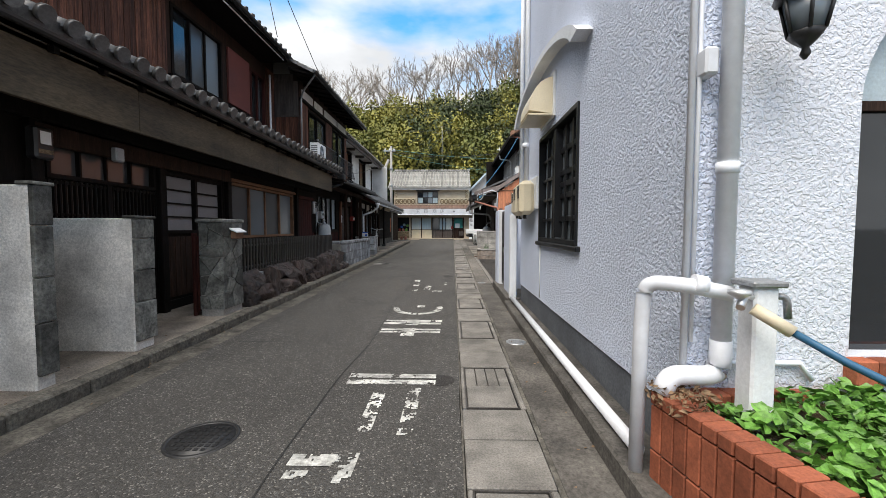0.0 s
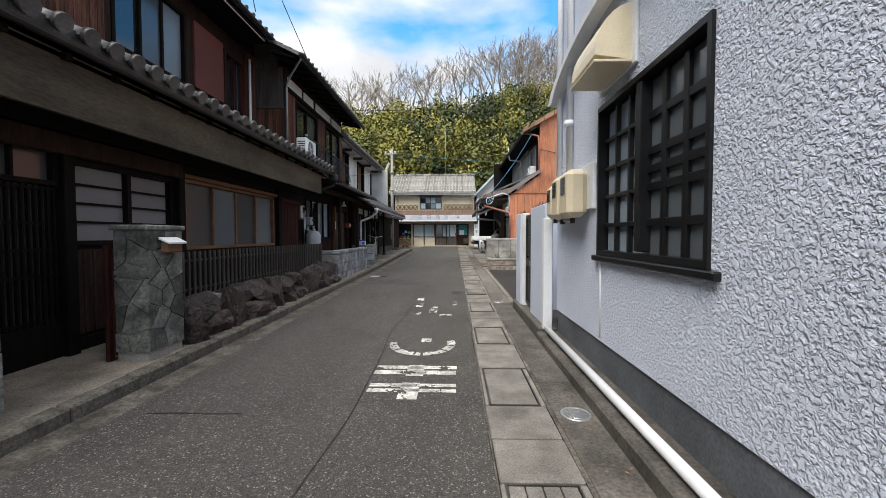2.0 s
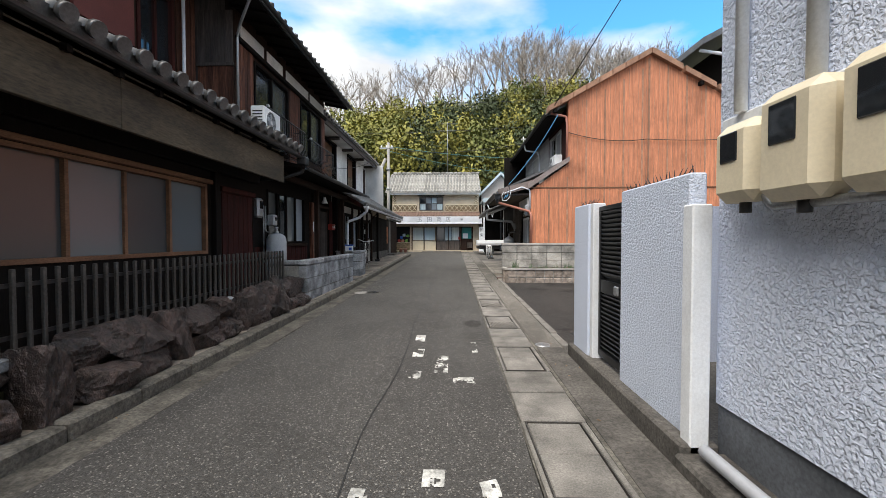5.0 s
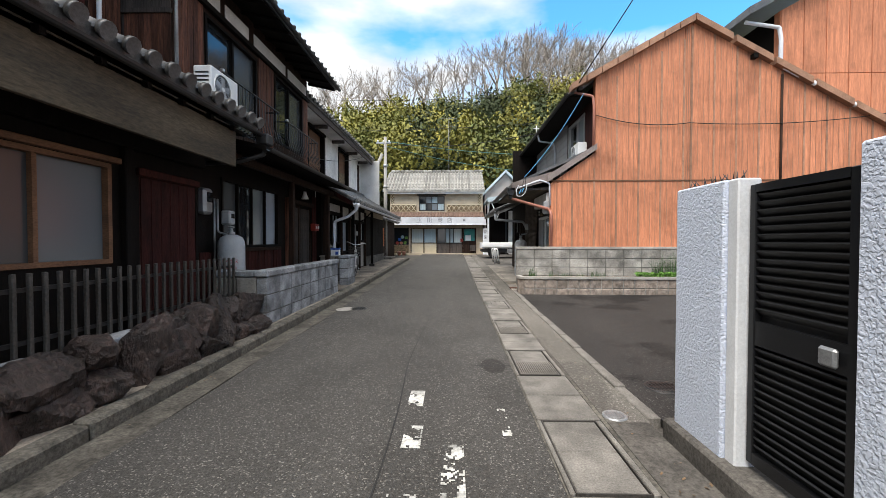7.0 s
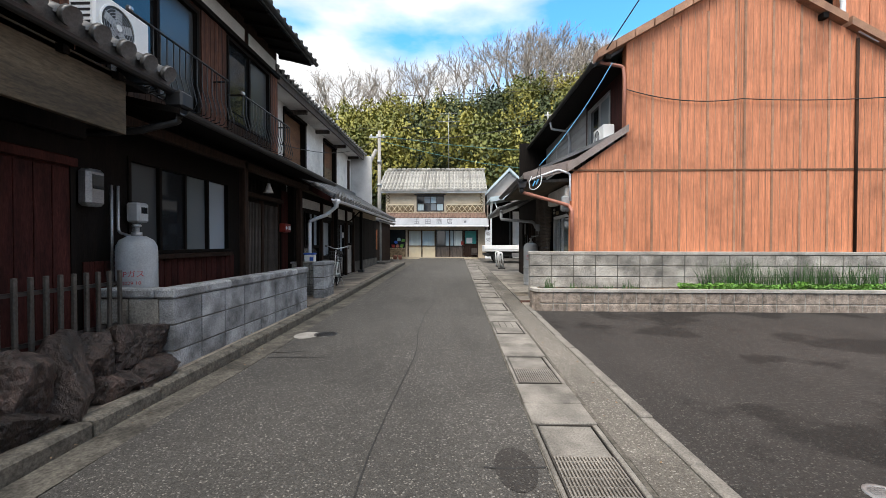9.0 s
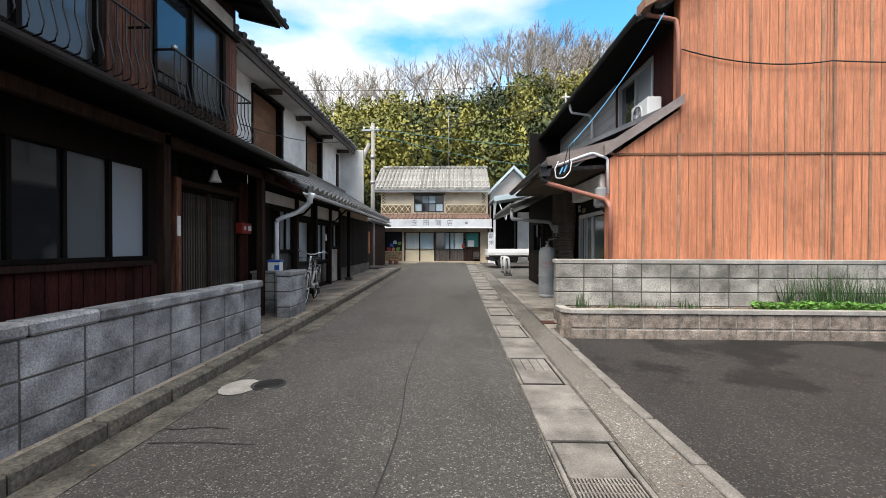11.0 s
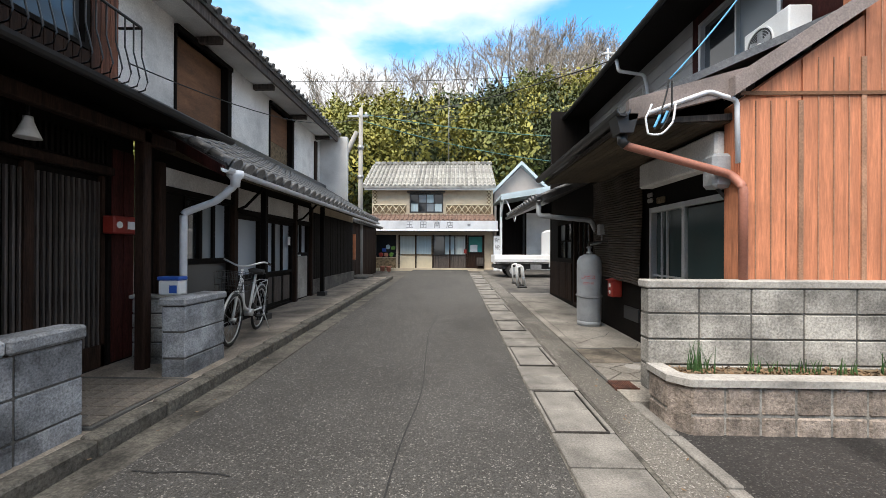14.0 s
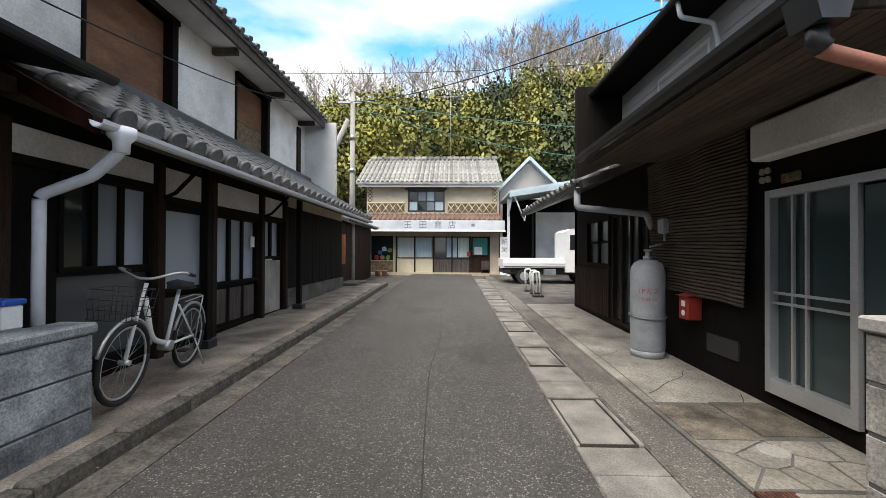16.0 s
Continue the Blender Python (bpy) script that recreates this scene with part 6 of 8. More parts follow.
# ---- gas cylinders ----
def gas_cylinder(x, y, z, h, r, label):
    t = thing("gas_cylinder", label, "gas cylinder", "grey gas cylinders")
    part("body", Geo().lathe(x, y, [(r * 0.93, z + 0.06), (r, z + 0.1), (r, z + h - 0.16), (r * 0.96, z + h - 0.1), (r * 0.8, z + h - 0.04), (r * 0.45, z + h)], 26), "cyl", t)
    part("foot_ring", Geo().lathe(x, y, [(r * 0.97, z), (r * 0.97, z + 0.075), (r * 0.9, z + 0.08)], 26), "cyl", t)
    part("neck", Geo().lathe(x, y, [(0.05, z + h - 0.01), (0.05, z + h + 0.04), (0.025, z + h + 0.05), (0.025, z + h + 0.10)], 12), "steel", t)
    part("valve_wheel", Geo().lathe(x, y, [(0.04, z + h + 0.10), (0.045, z + h + 0.12), (0.02, z + h + 0.13)], 12), "steel", t)
    for k, (txt, s, dz) in enumerate((("LPガス", 0.075, 0.0), ("2029 10", 0.05, -0.09))):
        ob = letters(txt, s, Matrix.Identity(4), "red_ink", "lettering", "red stencilled lettering", t, 0.0)
        for v in ob.data.vertices:
            a = v.co.x / r + (-1.15 if x < 0 else -1.95)
            v.co = (x + (r + 0.003) * math.cos(a), y + (r + 0.003) * math.sin(a), z + h * 0.68 + dz + v.co.y)
    part("chain", Geo().tube([(x + (r + 0.012) * math.cos(a), y + (r + 0.012) * math.sin(a), z + h * 0.42 + 0.02 * math.sin(a)) for a in (6.2832 * i / 20 for i in range(21))], 0.009, 5), "steel", t)
    return t


c1 = gas_cylinder(-3.86, 11.78, 0.22, 1.24, 0.185, "grey gas cylinder with red lettering by window")
c2 = gas_cylinder(1.58, 18.42, g(18.4) + 0.02, 1.14, 0.19, "grey gas cylinder chained to a black wall")
reg = thing("gas_meter", "small grey gas regulator above a cylinder", "gas meter")
part("box", bx(-4.13, -3.98, 11.95, 12.11, 1.62, 1.84, b=0.02), "cyl", reg)
part("dial", bx(-3.98, -3.972, 11.99, 12.07, 1.72, 1.79), "glass", reg)
part("pipe", Geo().tube(round_path([(-4.08, 11.8, 2.0), (-4.08, 11.8, 1.5), (-3.86, 11.78, 1.45)], 0.05), 0.014, 8), "steel", reg)
part("pipe", Geo().tube([(-4.08, 11.72, 2.0), (-4.08, 11.72, 0.9)], 0.014, 8), "steel", reg)
em = thing("electric_meter", "round-cornered grey electric meter on dark wall", "meter")
part("case", bx(-4.14, -4.0, 11.38, 11.58, 1.75, 2.12, b=0.035), "steel", em)
part("window", bx(-4.0, -3.994, 11.42, 11.54, 1.92, 2.06), "glass", em)
em2 = thing("electric_meter", "black and white electric meter under the eave", "meter")
part("case", bx(-4.0, -3.88, 3.62, 3.80, 1.98, 2.28, b=0.02), "metal_dark", em2)
part("label", bx(-3.878, -3.875, 3.66, 3.76, 2.12, 2.24), "white", em2)
part("strip", bx(-3.878, -3.875, 3.64, 3.78, 2.03, 2.07), "soil", em2, "yellow strip")
em3 = thing("doorbell_box", "pale blue-grey box on a timber post", "box")
part("case", bx(-3.97, -3.89, 4.52, 4.64, 2.1, 2.26, b=0.015), "cyl", em3)


def air_conditioner(m, label):
    t = thing("air_conditioner", label, "air conditioner", "outdoor air conditioners")
    t.matrix_world = m
    part("casing", bx(-0.14, 0.14, -0.36, 0.36, 0.05, 0.60, b=0.018), "white", t)
    part("foot", bx(-0.14, 0.14, -0.28, -0.22, 0, 0.05), "metal_dark", t)
    part("foot", bx(-0.14, 0.14, 0.22, 0.28, 0, 0.05), "metal_dark", t)
    ring = Geo()
    n = 28
    for r0, r1, h in ((0.225, 0.21, 0.155),):
        ring.add([(hh, -0.08 + r * math.cos(6.2832 * i / n), 0.33 + r * math.sin(6.2832 * i / n)) for hh, r in ((0.14, r0), (h, r0), (h, r1), (0.14, r1)) for i in range(n)],
                 [(k * n + i, k * n + (i + 1) % n, (k + 1) * n + (i + 1) % n, (k + 1) * n + i) for k in range(3) for i in range(n)])
    part("fan_ring", ring, "white", t)
    disc = Geo()
    disc.add([(0.1415, -0.08 + 0.212 * math.cos(6.2832 * i / n), 0.33 + 0.212 * math.sin(6.2832 * i / n)) for i in range(n)], [range(n)])
    part("fan_well", disc, "metal_dark", t)
    for r in (0.03, 0.06, 0.09, 0.12, 0.15, 0.18):
        part("guard_ring", Geo().tube([(0.15, -0.08 + r * math.cos(6.2832 * i / 24), 0.33 + r * math.sin(6.2832 * i / 24)) for i in range(25)], 0.003, 4), "cyl", t)
    for i in range(5):
        a = 6.2832 * i / 5
        m2 = Matrix.Translation((0.145, -0.08, 0.33)) @ Matrix.Rotation(a, 4, "X")
        part("fan_blade", Geo().box(-0.002, 0.002, -0.035, 0.05, 0.03, 0.18, m=m2), "cyl", t)
    part("hub", Geo().tube([(0.142, -0.08, 0.33), (0.158, -0.08, 0.33)], 0.035, 14), "white", t)
    for i in range(7):
        part("louvre", bx(-0.10, 0.10, -0.364, -0.358, 0.12 + 0.06 * i, 0.145 + 0.06 * i), "metal_dark", t)
    return t


air_conditioner(pose(-3.95, 11.6, 3.22, 0, 0, 0) @ Matrix.Scale(0.92, 4), "white outdoor air conditioner on the lower roof")
st = thing("bracket_shelf", "dark wooden bearers under an air conditioner", "bracket")
part("bearer", bx(-4.35, -3.75, 11.33, 11.38, 3.1, 3.22), "metal_dark", st)
part("bearer", bx(-4.35, -3.75, 11.82, 11.87, 3.1, 3.22), "metal_dark", st)
hp = thing("rain_hopper", "dark metal rain hopper joining the gutters", "hopper")
part("box", bx(-3.34, -3.16, 11.5, 11.68, 2.74, 2.9, b=0.02), "metal_dark", hp)
part("pipe", Geo().tube(round_path([(-3.25, 11.59, 2.76), (-3.25, 11.59, 2.62), (-3.6, 11.5, 2.5), (-4.1, 11.4, 2.45)], 0.05), 0.035, 10), "metal_dark", hp)

lm = thing("porch_lamp", "bell-shaped frosted glass porch lamp", "lamp")
part("shade", Geo().lathe(-3.95, 14.95, [(0.085, 2.33), (0.06, 2.39), (0.035, 2.46), (0.03, 2.5)], 14), "white", lm)
part("stem", Geo().tube([(-3.95, 14.95, 2.49), (-3.95, 14.95, 2.6)], 0.012, 6), "metal_dark", lm)
rb = thing("letter_box", "small red metal letter box on dark wall", "letter box")
part("box", bx(-4.15, -4.02, 15.82, 16.1, 1.62, 1.8, b=0.012), "red_box", rb)
part("plate", bx(-4.02, -4.015, 15.98, 16.08, 1.67, 1.75), "white", rb)
part("seal", Geo().tube([(-4.02, 15.88, 1.71), (-4.012, 15.88, 1.71)], 0.035, 12), "white", rb)
ph = single("intercom", bx(-4.10, -4.05, 14.33, 14.39, 1.54, 1.80, b=0.008), "white", "white door intercom strip on dark wall", "intercom")
cb = thing("delivery_box", "white and blue insulated delivery box", "box")
part("body", bx(-3.68, -3.46, 15.96, 16.08, 0.99, 1.14, b=0.012), "white", cb)
part("lid", bx(-3.69, -3.45, 15.95, 16.09, 1.14, 1.18, b=0.01), "blue", cb, "blue lid")
part("logo", bx(-3.56, -3.48, 15.957, 15.96, 1.01, 1.09), "blue", cb, "blue printed mark")


# ---- bicycle ----
def bicycle(m):
    t = thing("bicycle", "white step-through city bicycle on its stand", "bicycle")
    t.matrix_world = m
    R = 0.30
    def ring(cy, r, rad, nseg=28):
        return Geo().tube([(0, cy + r * math.cos(6.2832 * i / nseg), R + 0.02 + r * math.sin(6.2832 * i / nseg)) for i in range(nseg + 1)], rad, 8)
    for cy in (0.0, 1.02):
        w = part("wheel", ring(cy, R - 0.03, 0.009), "alu", t)
        part("tyre", ring(cy, R, 0.02), "rubber", w)
        for i in range(16):
            a = 6.2832 * i / 16
            part("spoke", Geo().tube([(0.015 * (-1) ** i, cy, R + 0.02), (0, cy + (R - 0.03) * math.cos(a), R + 0.02 + (R - 0.03) * math.sin(a))], 0.0018, 4), "steel", w)
        part("hub", Geo().tube([(-0.04, cy, R + 0.02), (0.04, cy, R + 0.02)], 0.02, 8), "alu", w)
        part("mudguard", Geo().tube([(0, cy + (R + 0.035) * math.cos(a), R + 0.02 + (R + 0.035) * math.sin(a)) for a in (0.2 + 2.6 * i / 14 for i in range(15))], 0.014, 6), "alu", t)
    part("main_tube", Geo().tube(round_path([(0, 0.18, 0.80), (0, 0.34, 0.42), (0, 0.58, 0.34)], 0.15), 0.022, 10), "white", t)
    part("seat_tube", Geo().tube([(0, 0.58, 0.32), (0, 0.72, 0.82)], 0.017, 8), "white", t)
    part("fork", Geo().tube([(0, 0.0, R + 0.02), (0, 0.08, 0.62), (0, 0.18, 0.92)], 0.016, 8), "white", t)
    part("chain_stay", Geo().tube([(0.03, 0.58, 0.33), (0.03, 1.02, R + 0.02)], 0.012, 6), "white", t)
    part("seat_stay", Geo().tube([(0.03, 0.68, 0.68), (0.03, 1.02, R + 0.02)], 0.01, 6), "white", t)
    part("handlebar", Geo().tube(round_path([(-0.26, 0.36, 1.0), (-0.24, 0.20, 1.03), (-0.05, 0.14, 0.96), (0.05, 0.14, 0.96), (0.24, 0.20, 1.03), (0.26, 0.36, 1.0)], 0.06), 0.011, 8), "alu", t)
    part("grip", Geo().tube([(-0.26, 0.30, 1.01), (-0.26, 0.40, 0.99)], 0.016, 8), "rubber", t)
    part("grip", Geo().tube([(0.26, 0.30, 1.01), (0.26, 0.40, 0.99)], 0.016, 8), "rubber", t)
    part("saddle", rock_geo(0, 0.74, 0.86, 0.10, 0.13, 0.04, 3), "rubber", t)
    part("rack", Geo().tube(round_path([(0.05, 0.76, 0.70), (0.05, 1.14, 0.72), (-0.05, 1.14, 0.72), (-0.05, 0.76, 0.70)], 0.03), 0.006, 6), "alu", t)
    part("rack_stay", Geo().tube([(0.06, 1.1, 0.72), (0.06, 1.02, R)], 0.006, 5), "alu", t)
    b = Geo()
    for i in range(9):
        for j in (0, 1):
            x = -0.14 + 0.035 * i
            b.tube([(x, -0.22 + 0.24 * j, 0.68), (x * 1.15, -0.25 + 0.3 * j, 0.90)], 0.003, 4)
    for k in range(4):
        z = 0.68 + 0.073 * k
        b.tube([(-0.15, -0.23, z), (0.15, -0.23, z), (0.15, 0.03, z), (-0.15, 0.03, z), (-0.15, -0.23, z)], 0.003, 4)
    part("basket", b, "metal_dark", t)
    part("crank", Geo().tube([(-0.05, 0.58, 0.32), (0.05, 0.58, 0.32)], 0.05, 12), "alu", t)
    part("pedal", bx(0.06, 0.14, 0.66, 0.74, 0.24, 0.265, b=0.005), "rubber", t)
    part("stand", Geo().tube([(0.06, 1.0, 0.3), (0.16, 1.06, 0.0)], 0.008, 6), "alu", t)


bicycle(pose(-3.3, 16.62, g(17) + 0.085, 0, 5, 10))

# ---- orange-boarded house ----
og = thing("house", "two-storey house with orange-brown corrugated gable wall", "house")
gable = [(1.76, 0.1), (1.76, 2.72), (2.78, 3.44), (2.78, 5.2), (5.0, 6.42), (12.0, 2.5), (12.0, 0.1)]
part("gable_wall", Geo().prism(gable, 1, 15.33, 15.5), "orange_board", og)


def top_at(x):
    for (xa, za), (xb, zb) in zip(gable[1:], gable[2:]):
        if xa <= x <= xb and xb > xa:
            return za + (zb - za) * (x - xa) / (xb - xa)
    return 0.2


x = 1.76
i = 0
while x < 11.5:
    w = 0.51
    x1 = x + w
    if x < 2.78 < x1:
        x1 = 2.78
    if x < 5.0 < x1:
        x1 = 5.0
    for k in range(2):
        lo, hi = (0.9, 2.78) if k == 0 else (2.79, None)
        a, c = x + 0.006, x1 - 0.006
        ta, tc = top_at(a), top_at(c)
        if hi is not None:
            ta, tc = min(ta, hi), min(tc, hi)
        poly = [(a, lo), (c, lo), (c, tc)]
        poly.append((a, ta))
        if min(ta, tc) > lo + 0.02:
            sheet = part("sheet", Geo().prism(poly, 1, 15.315, 15.33), "orange_board", og)
            fl = Geo()
            for q in range(1, 4):
                u = a + (c - a) * q / 4
                fl.box(u - 0.004, u + 0.004, 15.309, 15.315, lo, min(ta, tc))
            fl.box(c - 0.03, c + 0.01, 15.303, 15.315, lo, min(ta, tc))
            part("rib", fl, "verge", sheet)
    x = x1
part("seam", bx(1.76, 12, 15.30, 15.312, 2.77, 2.80), "plywood", og)
rail = [(2.2, 4.92), (5.0, 6.48), (12.2, 2.45)]
for (xa, za), (xb, zb) in zip(rail, rail[1:]):
    n = 8
    for k in range(n):
        p0, p1 = k / n, (k + 1) / n - 0.01
        ax, az, bx_, bz = xa + (xb - xa) * p0, za + (zb - za) * p0, xa + (xb - xa) * p1, za + (zb - za) * p1
        part("verge_tile", Geo().prism([(ax, az - 0.06), (bx_, bz - 0.06), (bx_, bz + 0.09), (ax, az + 0.09)], 1, 15.18, 15.45), "verge", og, "faded brown verge tile")
part("roof", Geo().prism([(2.2, 4.90), (5.0, 6.46), (12.2, 2.43), (12.2, 2.35), (5.0, 6.36), (2.2, 4.80)], 1, 15.45, 22.2), "tile", og)
part("purlin", bx(6.3, 6.4, 15.2, 15.33, 5.55, 5.65), "black_wood", og)
part("purlin", bx(2.35, 2.45, 15.2, 15.33, 4.85, 4.93), "black_wood", og)
part("downpipe", Geo().tube([(7.0, 15.25, 5.35), (12, 15.25, 2.62)], 0.05, 10), "pvc", og, "pale drainpipe down the verge")
part("corner_pipe", Geo().tube([(7.0, 15.28, 5.2), (7.0, 15.28, 1.2)], 0.025, 8), "dark_wood", og)
part("downpipe", Geo().tube(round_path([(2.3, 15.35, 4.85), (2.72, 15.32, 4.75), (2.74, 15.30, 4.5), (2.74, 15.30, 3.5)], 0.05), 0.03, 10), "copper_pipe", og, "brown downpipe")
# side walls
holes = [(16.22, 16.97, 0.36, 2.0), (18.96, 20.16, 0.36, 2.1), (20.28, 21.4, 1.25, 2.1)]
part("side_wall", wall_geo("-x", 1.87, 15.5, 22.2, 0.1, 3.0, 0.15, holes), "black_wood", og)
part("back_wall", bx(1.87, 12, 22.05, 22.2, 0.1, 5.0), "black_wood", og)
upper = part("upper_side_wall", wall_geo("-x", 2.83, 15.5, 22.2, 2.9, 5.1, 0.15, [(16.2, 17.6, 3.6, 4.65), (19.2, 20.6, 3.7, 4.5)]), "red_board", og)
window(og, "-x", 2.83, 16.2, 17.6, 3.6, 4.65, 2, 1, "alu", ("frosted", "glass"), fw=0.05)
window(og, "-x", 2.83, 19.2, 20.6, 3.7, 4.5, 2, 1, "alu", "glass", fw=0.05)
part("step_board", Geo().prism([(1.66, 2.74), (2.80, 3.50), (2.80, 3.64), (1.66, 2.90)], 1, 15.22, 15.36), "barge", og, "weathered grey barge board")
part("lower_roof", Geo().prism([(0.84, 2.66), (0.84, 2.72), (2.85, 3.62), (2.85, 3.54)], 1, 15.36, 18.5), "tile", og)
part("lower_soffit", Geo().prism([(0.86, 2.56), (0.86, 2.60), (1.9, 2.66), (1.9, 2.60)], 1, 15.4, 18.45), "grey_wood", og)
for i in range(12):
    u = 0.88 + 0.085 * i
    part("soffit_board", Geo().prism([(u, 2.545 + 0.04 * (u - 0.86)), (u + 0.08, 2.549 + 0.04 * (u - 0.86)), (u + 0.08, 2.56 + 0.04 * (u - 0.86)), (u, 2.556 + 0.04 * (u - 0.86))], 1, 15.42, 18.45), "fascia", og)
part("barge", Geo().prism([(0.84, 2.56), (0.84, 2.74), (1.8, 3.0), (1.8, 2.8)], 1, 15.30, 15.36), "barge", og)
gutter(og, 0.78, 2.64, 15.25, 18.5, "metal_dark", 0.06)
part("pipe", Geo().tube(round_path([(0.82, 15.4, 2.48), (0.84, 15.4, 2.38), (1.74, 15.38, 2.12), (1.76, 15.27, 2.0), (1.76, 15.27, 1.2)], 0.05), 0.035, 10), "copper_pipe", og, "salmon-pink drainpipe")
part("rain_hopper", Geo().prism([(0.77, 2.46), (0.88, 2.46), (0.92, 2.62), (0.73, 2.62)], 1, 15.3, 15.46), "metal_dark", og, "black plastic rain hopper")
part("hopper_bend", Geo().tube([(0.82, 15.38, 2.47), (0.82, 15.38, 2.4), (0.85, 15.38, 2.375)], 0.042, 10), "metal_dark", og)
part("pipe", Geo().tube(round_path([(1.0, 15.3, 2.62), (1.5, 15.3, 2.8), (1.72, 15.29, 2.72), (1.73, 15.29, 2.2)], 0.04), 0.02, 8), "pvc", og, "white conduit")
roof_rows(og, 0.84, 2.36, 1.87, 2.78, 18.55, 22.3, 0.27, 0.055, "tile")
gutter(og, 0.78, 2.32, 18.5, 22.35, "metal_dark", 0.05)
part("downpipe", Geo().tube(round_path([(0.80, 18.6, 2.3), (0.80, 18.6, 2.05), (1.7, 18.7, 1.98), (1.8, 18.75, 1.8)], 0.05), 0.04, 10), "cyl", og, "grey downpipe")
part("upper_soffit", bx(2.2, 2.85, 15.5, 22.2, 4.80, 4.84), "black_wood", og)
gutter(og, 2.16, 4.84, 15.3, 22.3, "metal_dark", 0.05)
part("downpipe", Geo().tube(round_path([(2.2, 18.9, 4.8), (2.24, 18.9, 4.6), (2.7, 18.95, 4.55), (2.76, 18.95, 4.3), (2.76, 18.95, 3.5)], 0.05), 0.03, 8), "pvc", og, "white downpipe")
for i in range(9):
    part("siding_panel", bx(2.815, 2.83, 17.75, 22.2, 3.0 + 0.2 * i, 3.194 + 0.2 * i, b=0.004), "siding", og, "grey metal siding")
# sliding aluminium door
door = part("sliding_door", fb(Geo(), "-x", 1.87, 16.27, 16.92, -0.1, 0.04, 0.36, 0.48), "alu", og, "aluminium framed sliding door")
part("stile", fb(Geo(), "-x", 1.87, 16.22, 16.27, -0.1, 0.04, 0.36, 2.0), "alu", door)
part("stile", fb(Geo(), "-x", 1.87, 16.92, 16.97, -0.1, 0.04, 0.36, 2.0), "alu", door)
part("head_rail", fb(Geo(), "-x", 1.87, 15.55, 16.22, -0.1, 0.04, 1.94, 2.0), "alu", door)
part("head_rail", fb(Geo(), "-x", 1.87, 16.27, 16.92, -0.1, 0.04, 1.94, 2.0), "alu", door)
part("pane", bx(1.90, 1.92, 16.27, 16.92, 0.48, 1.94), "glass_green", door)
for u in (16.62, 16.74):
    part("bar", bx(1.865, 1.885, u, u + 0.02, 0.48, 1.94), "alu", door)
for z in (1.08, 1.16):
    part("bar", bx(1.855, 1.875, 16.27, 16.92, z, z + 0.02), "alu", door)
part("pane", bx(1.855, 1.869, 15.55, 16.2, 0.4, 1.92), "glass_green", og)
part("shutter_box", bx(1.7, 1.87, 15.52, 16.97, 2.24, 2.54, b=0.02), "plaster", og, "grey shutter housing")
window(og, "-x", 1.87, 18.96, 20.16, 0.36, 2.1, 4, 1, "dark_wood", ("glass_green", "frosted_dark"), fw=0.05, bar=0.05, name="door")
window(og, "-x", 1.87, 20.28, 21.4, 1.25, 2.1, 2, 2, "black_wood", ("frosted", "frosted_dark"), fw=0.05, bar=0.04)
planks(og, "-x", 1.87, 20.3, 22.1, 0.4, 1.2, 0.09, "dark_wood", 0.015)
part("vent", bx(1.85, 1.87, 17.3, 17.75, 0.5, 0.68), "metal_dark", og)
for k in range(4):
    part("knob", Geo().tube([(1.86, 17.02 - 0.06 * (k % 2), 2.1 + 0.07 * (k // 2)), (1.84, 17.02 - 0.06 * (k % 2), 2.1 + 0.07 * (k // 2))], 0.028, 10), "concrete", og)
part("name_plate", bx(1.845, 1.87, 16.66, 16.84, 2.04, 2.12, b=0.012), "soil", og, "small wooden name plate")

bl = thing("reed_blind", "sagging dark reed blind hung on a wall", "blind")
n, mrows = 16, 44
for j in range(mrows):
    ge = Geo()
    z = 2.6 - 1.55 * j / mrows
    pts2 = []
    for i in range(n + 1):
        y = 17.15 + (1.75 - 0.25 * (j / mrows)) * i / n
        pts2.append((1.80 + 0.02 * math.sin(i * 0.9 + j * 0.11), y, z - 0.06 * (1 - i / n) * j / mrows))
    part("reed", ge.tube(pts2, 0.017, 5), "screen", bl)
part("batten", Geo().tube([(1.81, 17.12, 2.62), (1.81, 18.92, 2.62)], 0.014, 6), "dark_wood", bl)
rb = thing("letter_box", "small red-brown letter box on black wall", "letter box")
part("box", bx(1.72, 1.87, 17.85, 18.02, 0.78, 1.03, b=0.01), "red_box", rb)
part("roof", Geo().prism([(1.69, 1.03), (1.87, 1.07), (1.87, 1.03)], 1, 17.83, 18.04), "red_box", rb)
part("label", bx(1.715, 1.72, 17.9, 17.96, 0.92, 0.98), "white", rb)
part("dial", Geo().tube([(1.72, 17.93, 0.85), (1.714, 17.93, 0.85)], 0.03, 10), "white", rb)
mt = thing("electric_meter", "grey electric meter hung on a wall corner", "meter")
part("case", bx(1.62, 1.80, 15.42, 15.6, 2.02, 2.32, b=0.03), "cyl", mt)
part("pipe", Geo().tube([(1.7, 15.5, 2.02), (1.82, 15.52, 1.9)], 0.015, 6), "metal_dark", mt)
rg2 = thing("gas_meter", "small grey gas regulator on a black wall", "gas meter")
part("box", bx(1.72, 1.86, 18.36, 18.48, 1.72, 1.9, b=0.015), "cyl", rg2)
part("pipe", Geo().tube(round_path([(1.78, 18.42, 1.72), (1.78, 18.42, 1.6), (1.6, 18.42, 1.56)], 0.04), 0.014, 8), "steel", rg2)
part("hose", Geo().tube(round_path([(1.6, 18.42, 1.6), (1.78, 18.2, 1.62), (1.84, 18.15, 1.45)], 0.05), 0.012, 8), "cable", rg2)
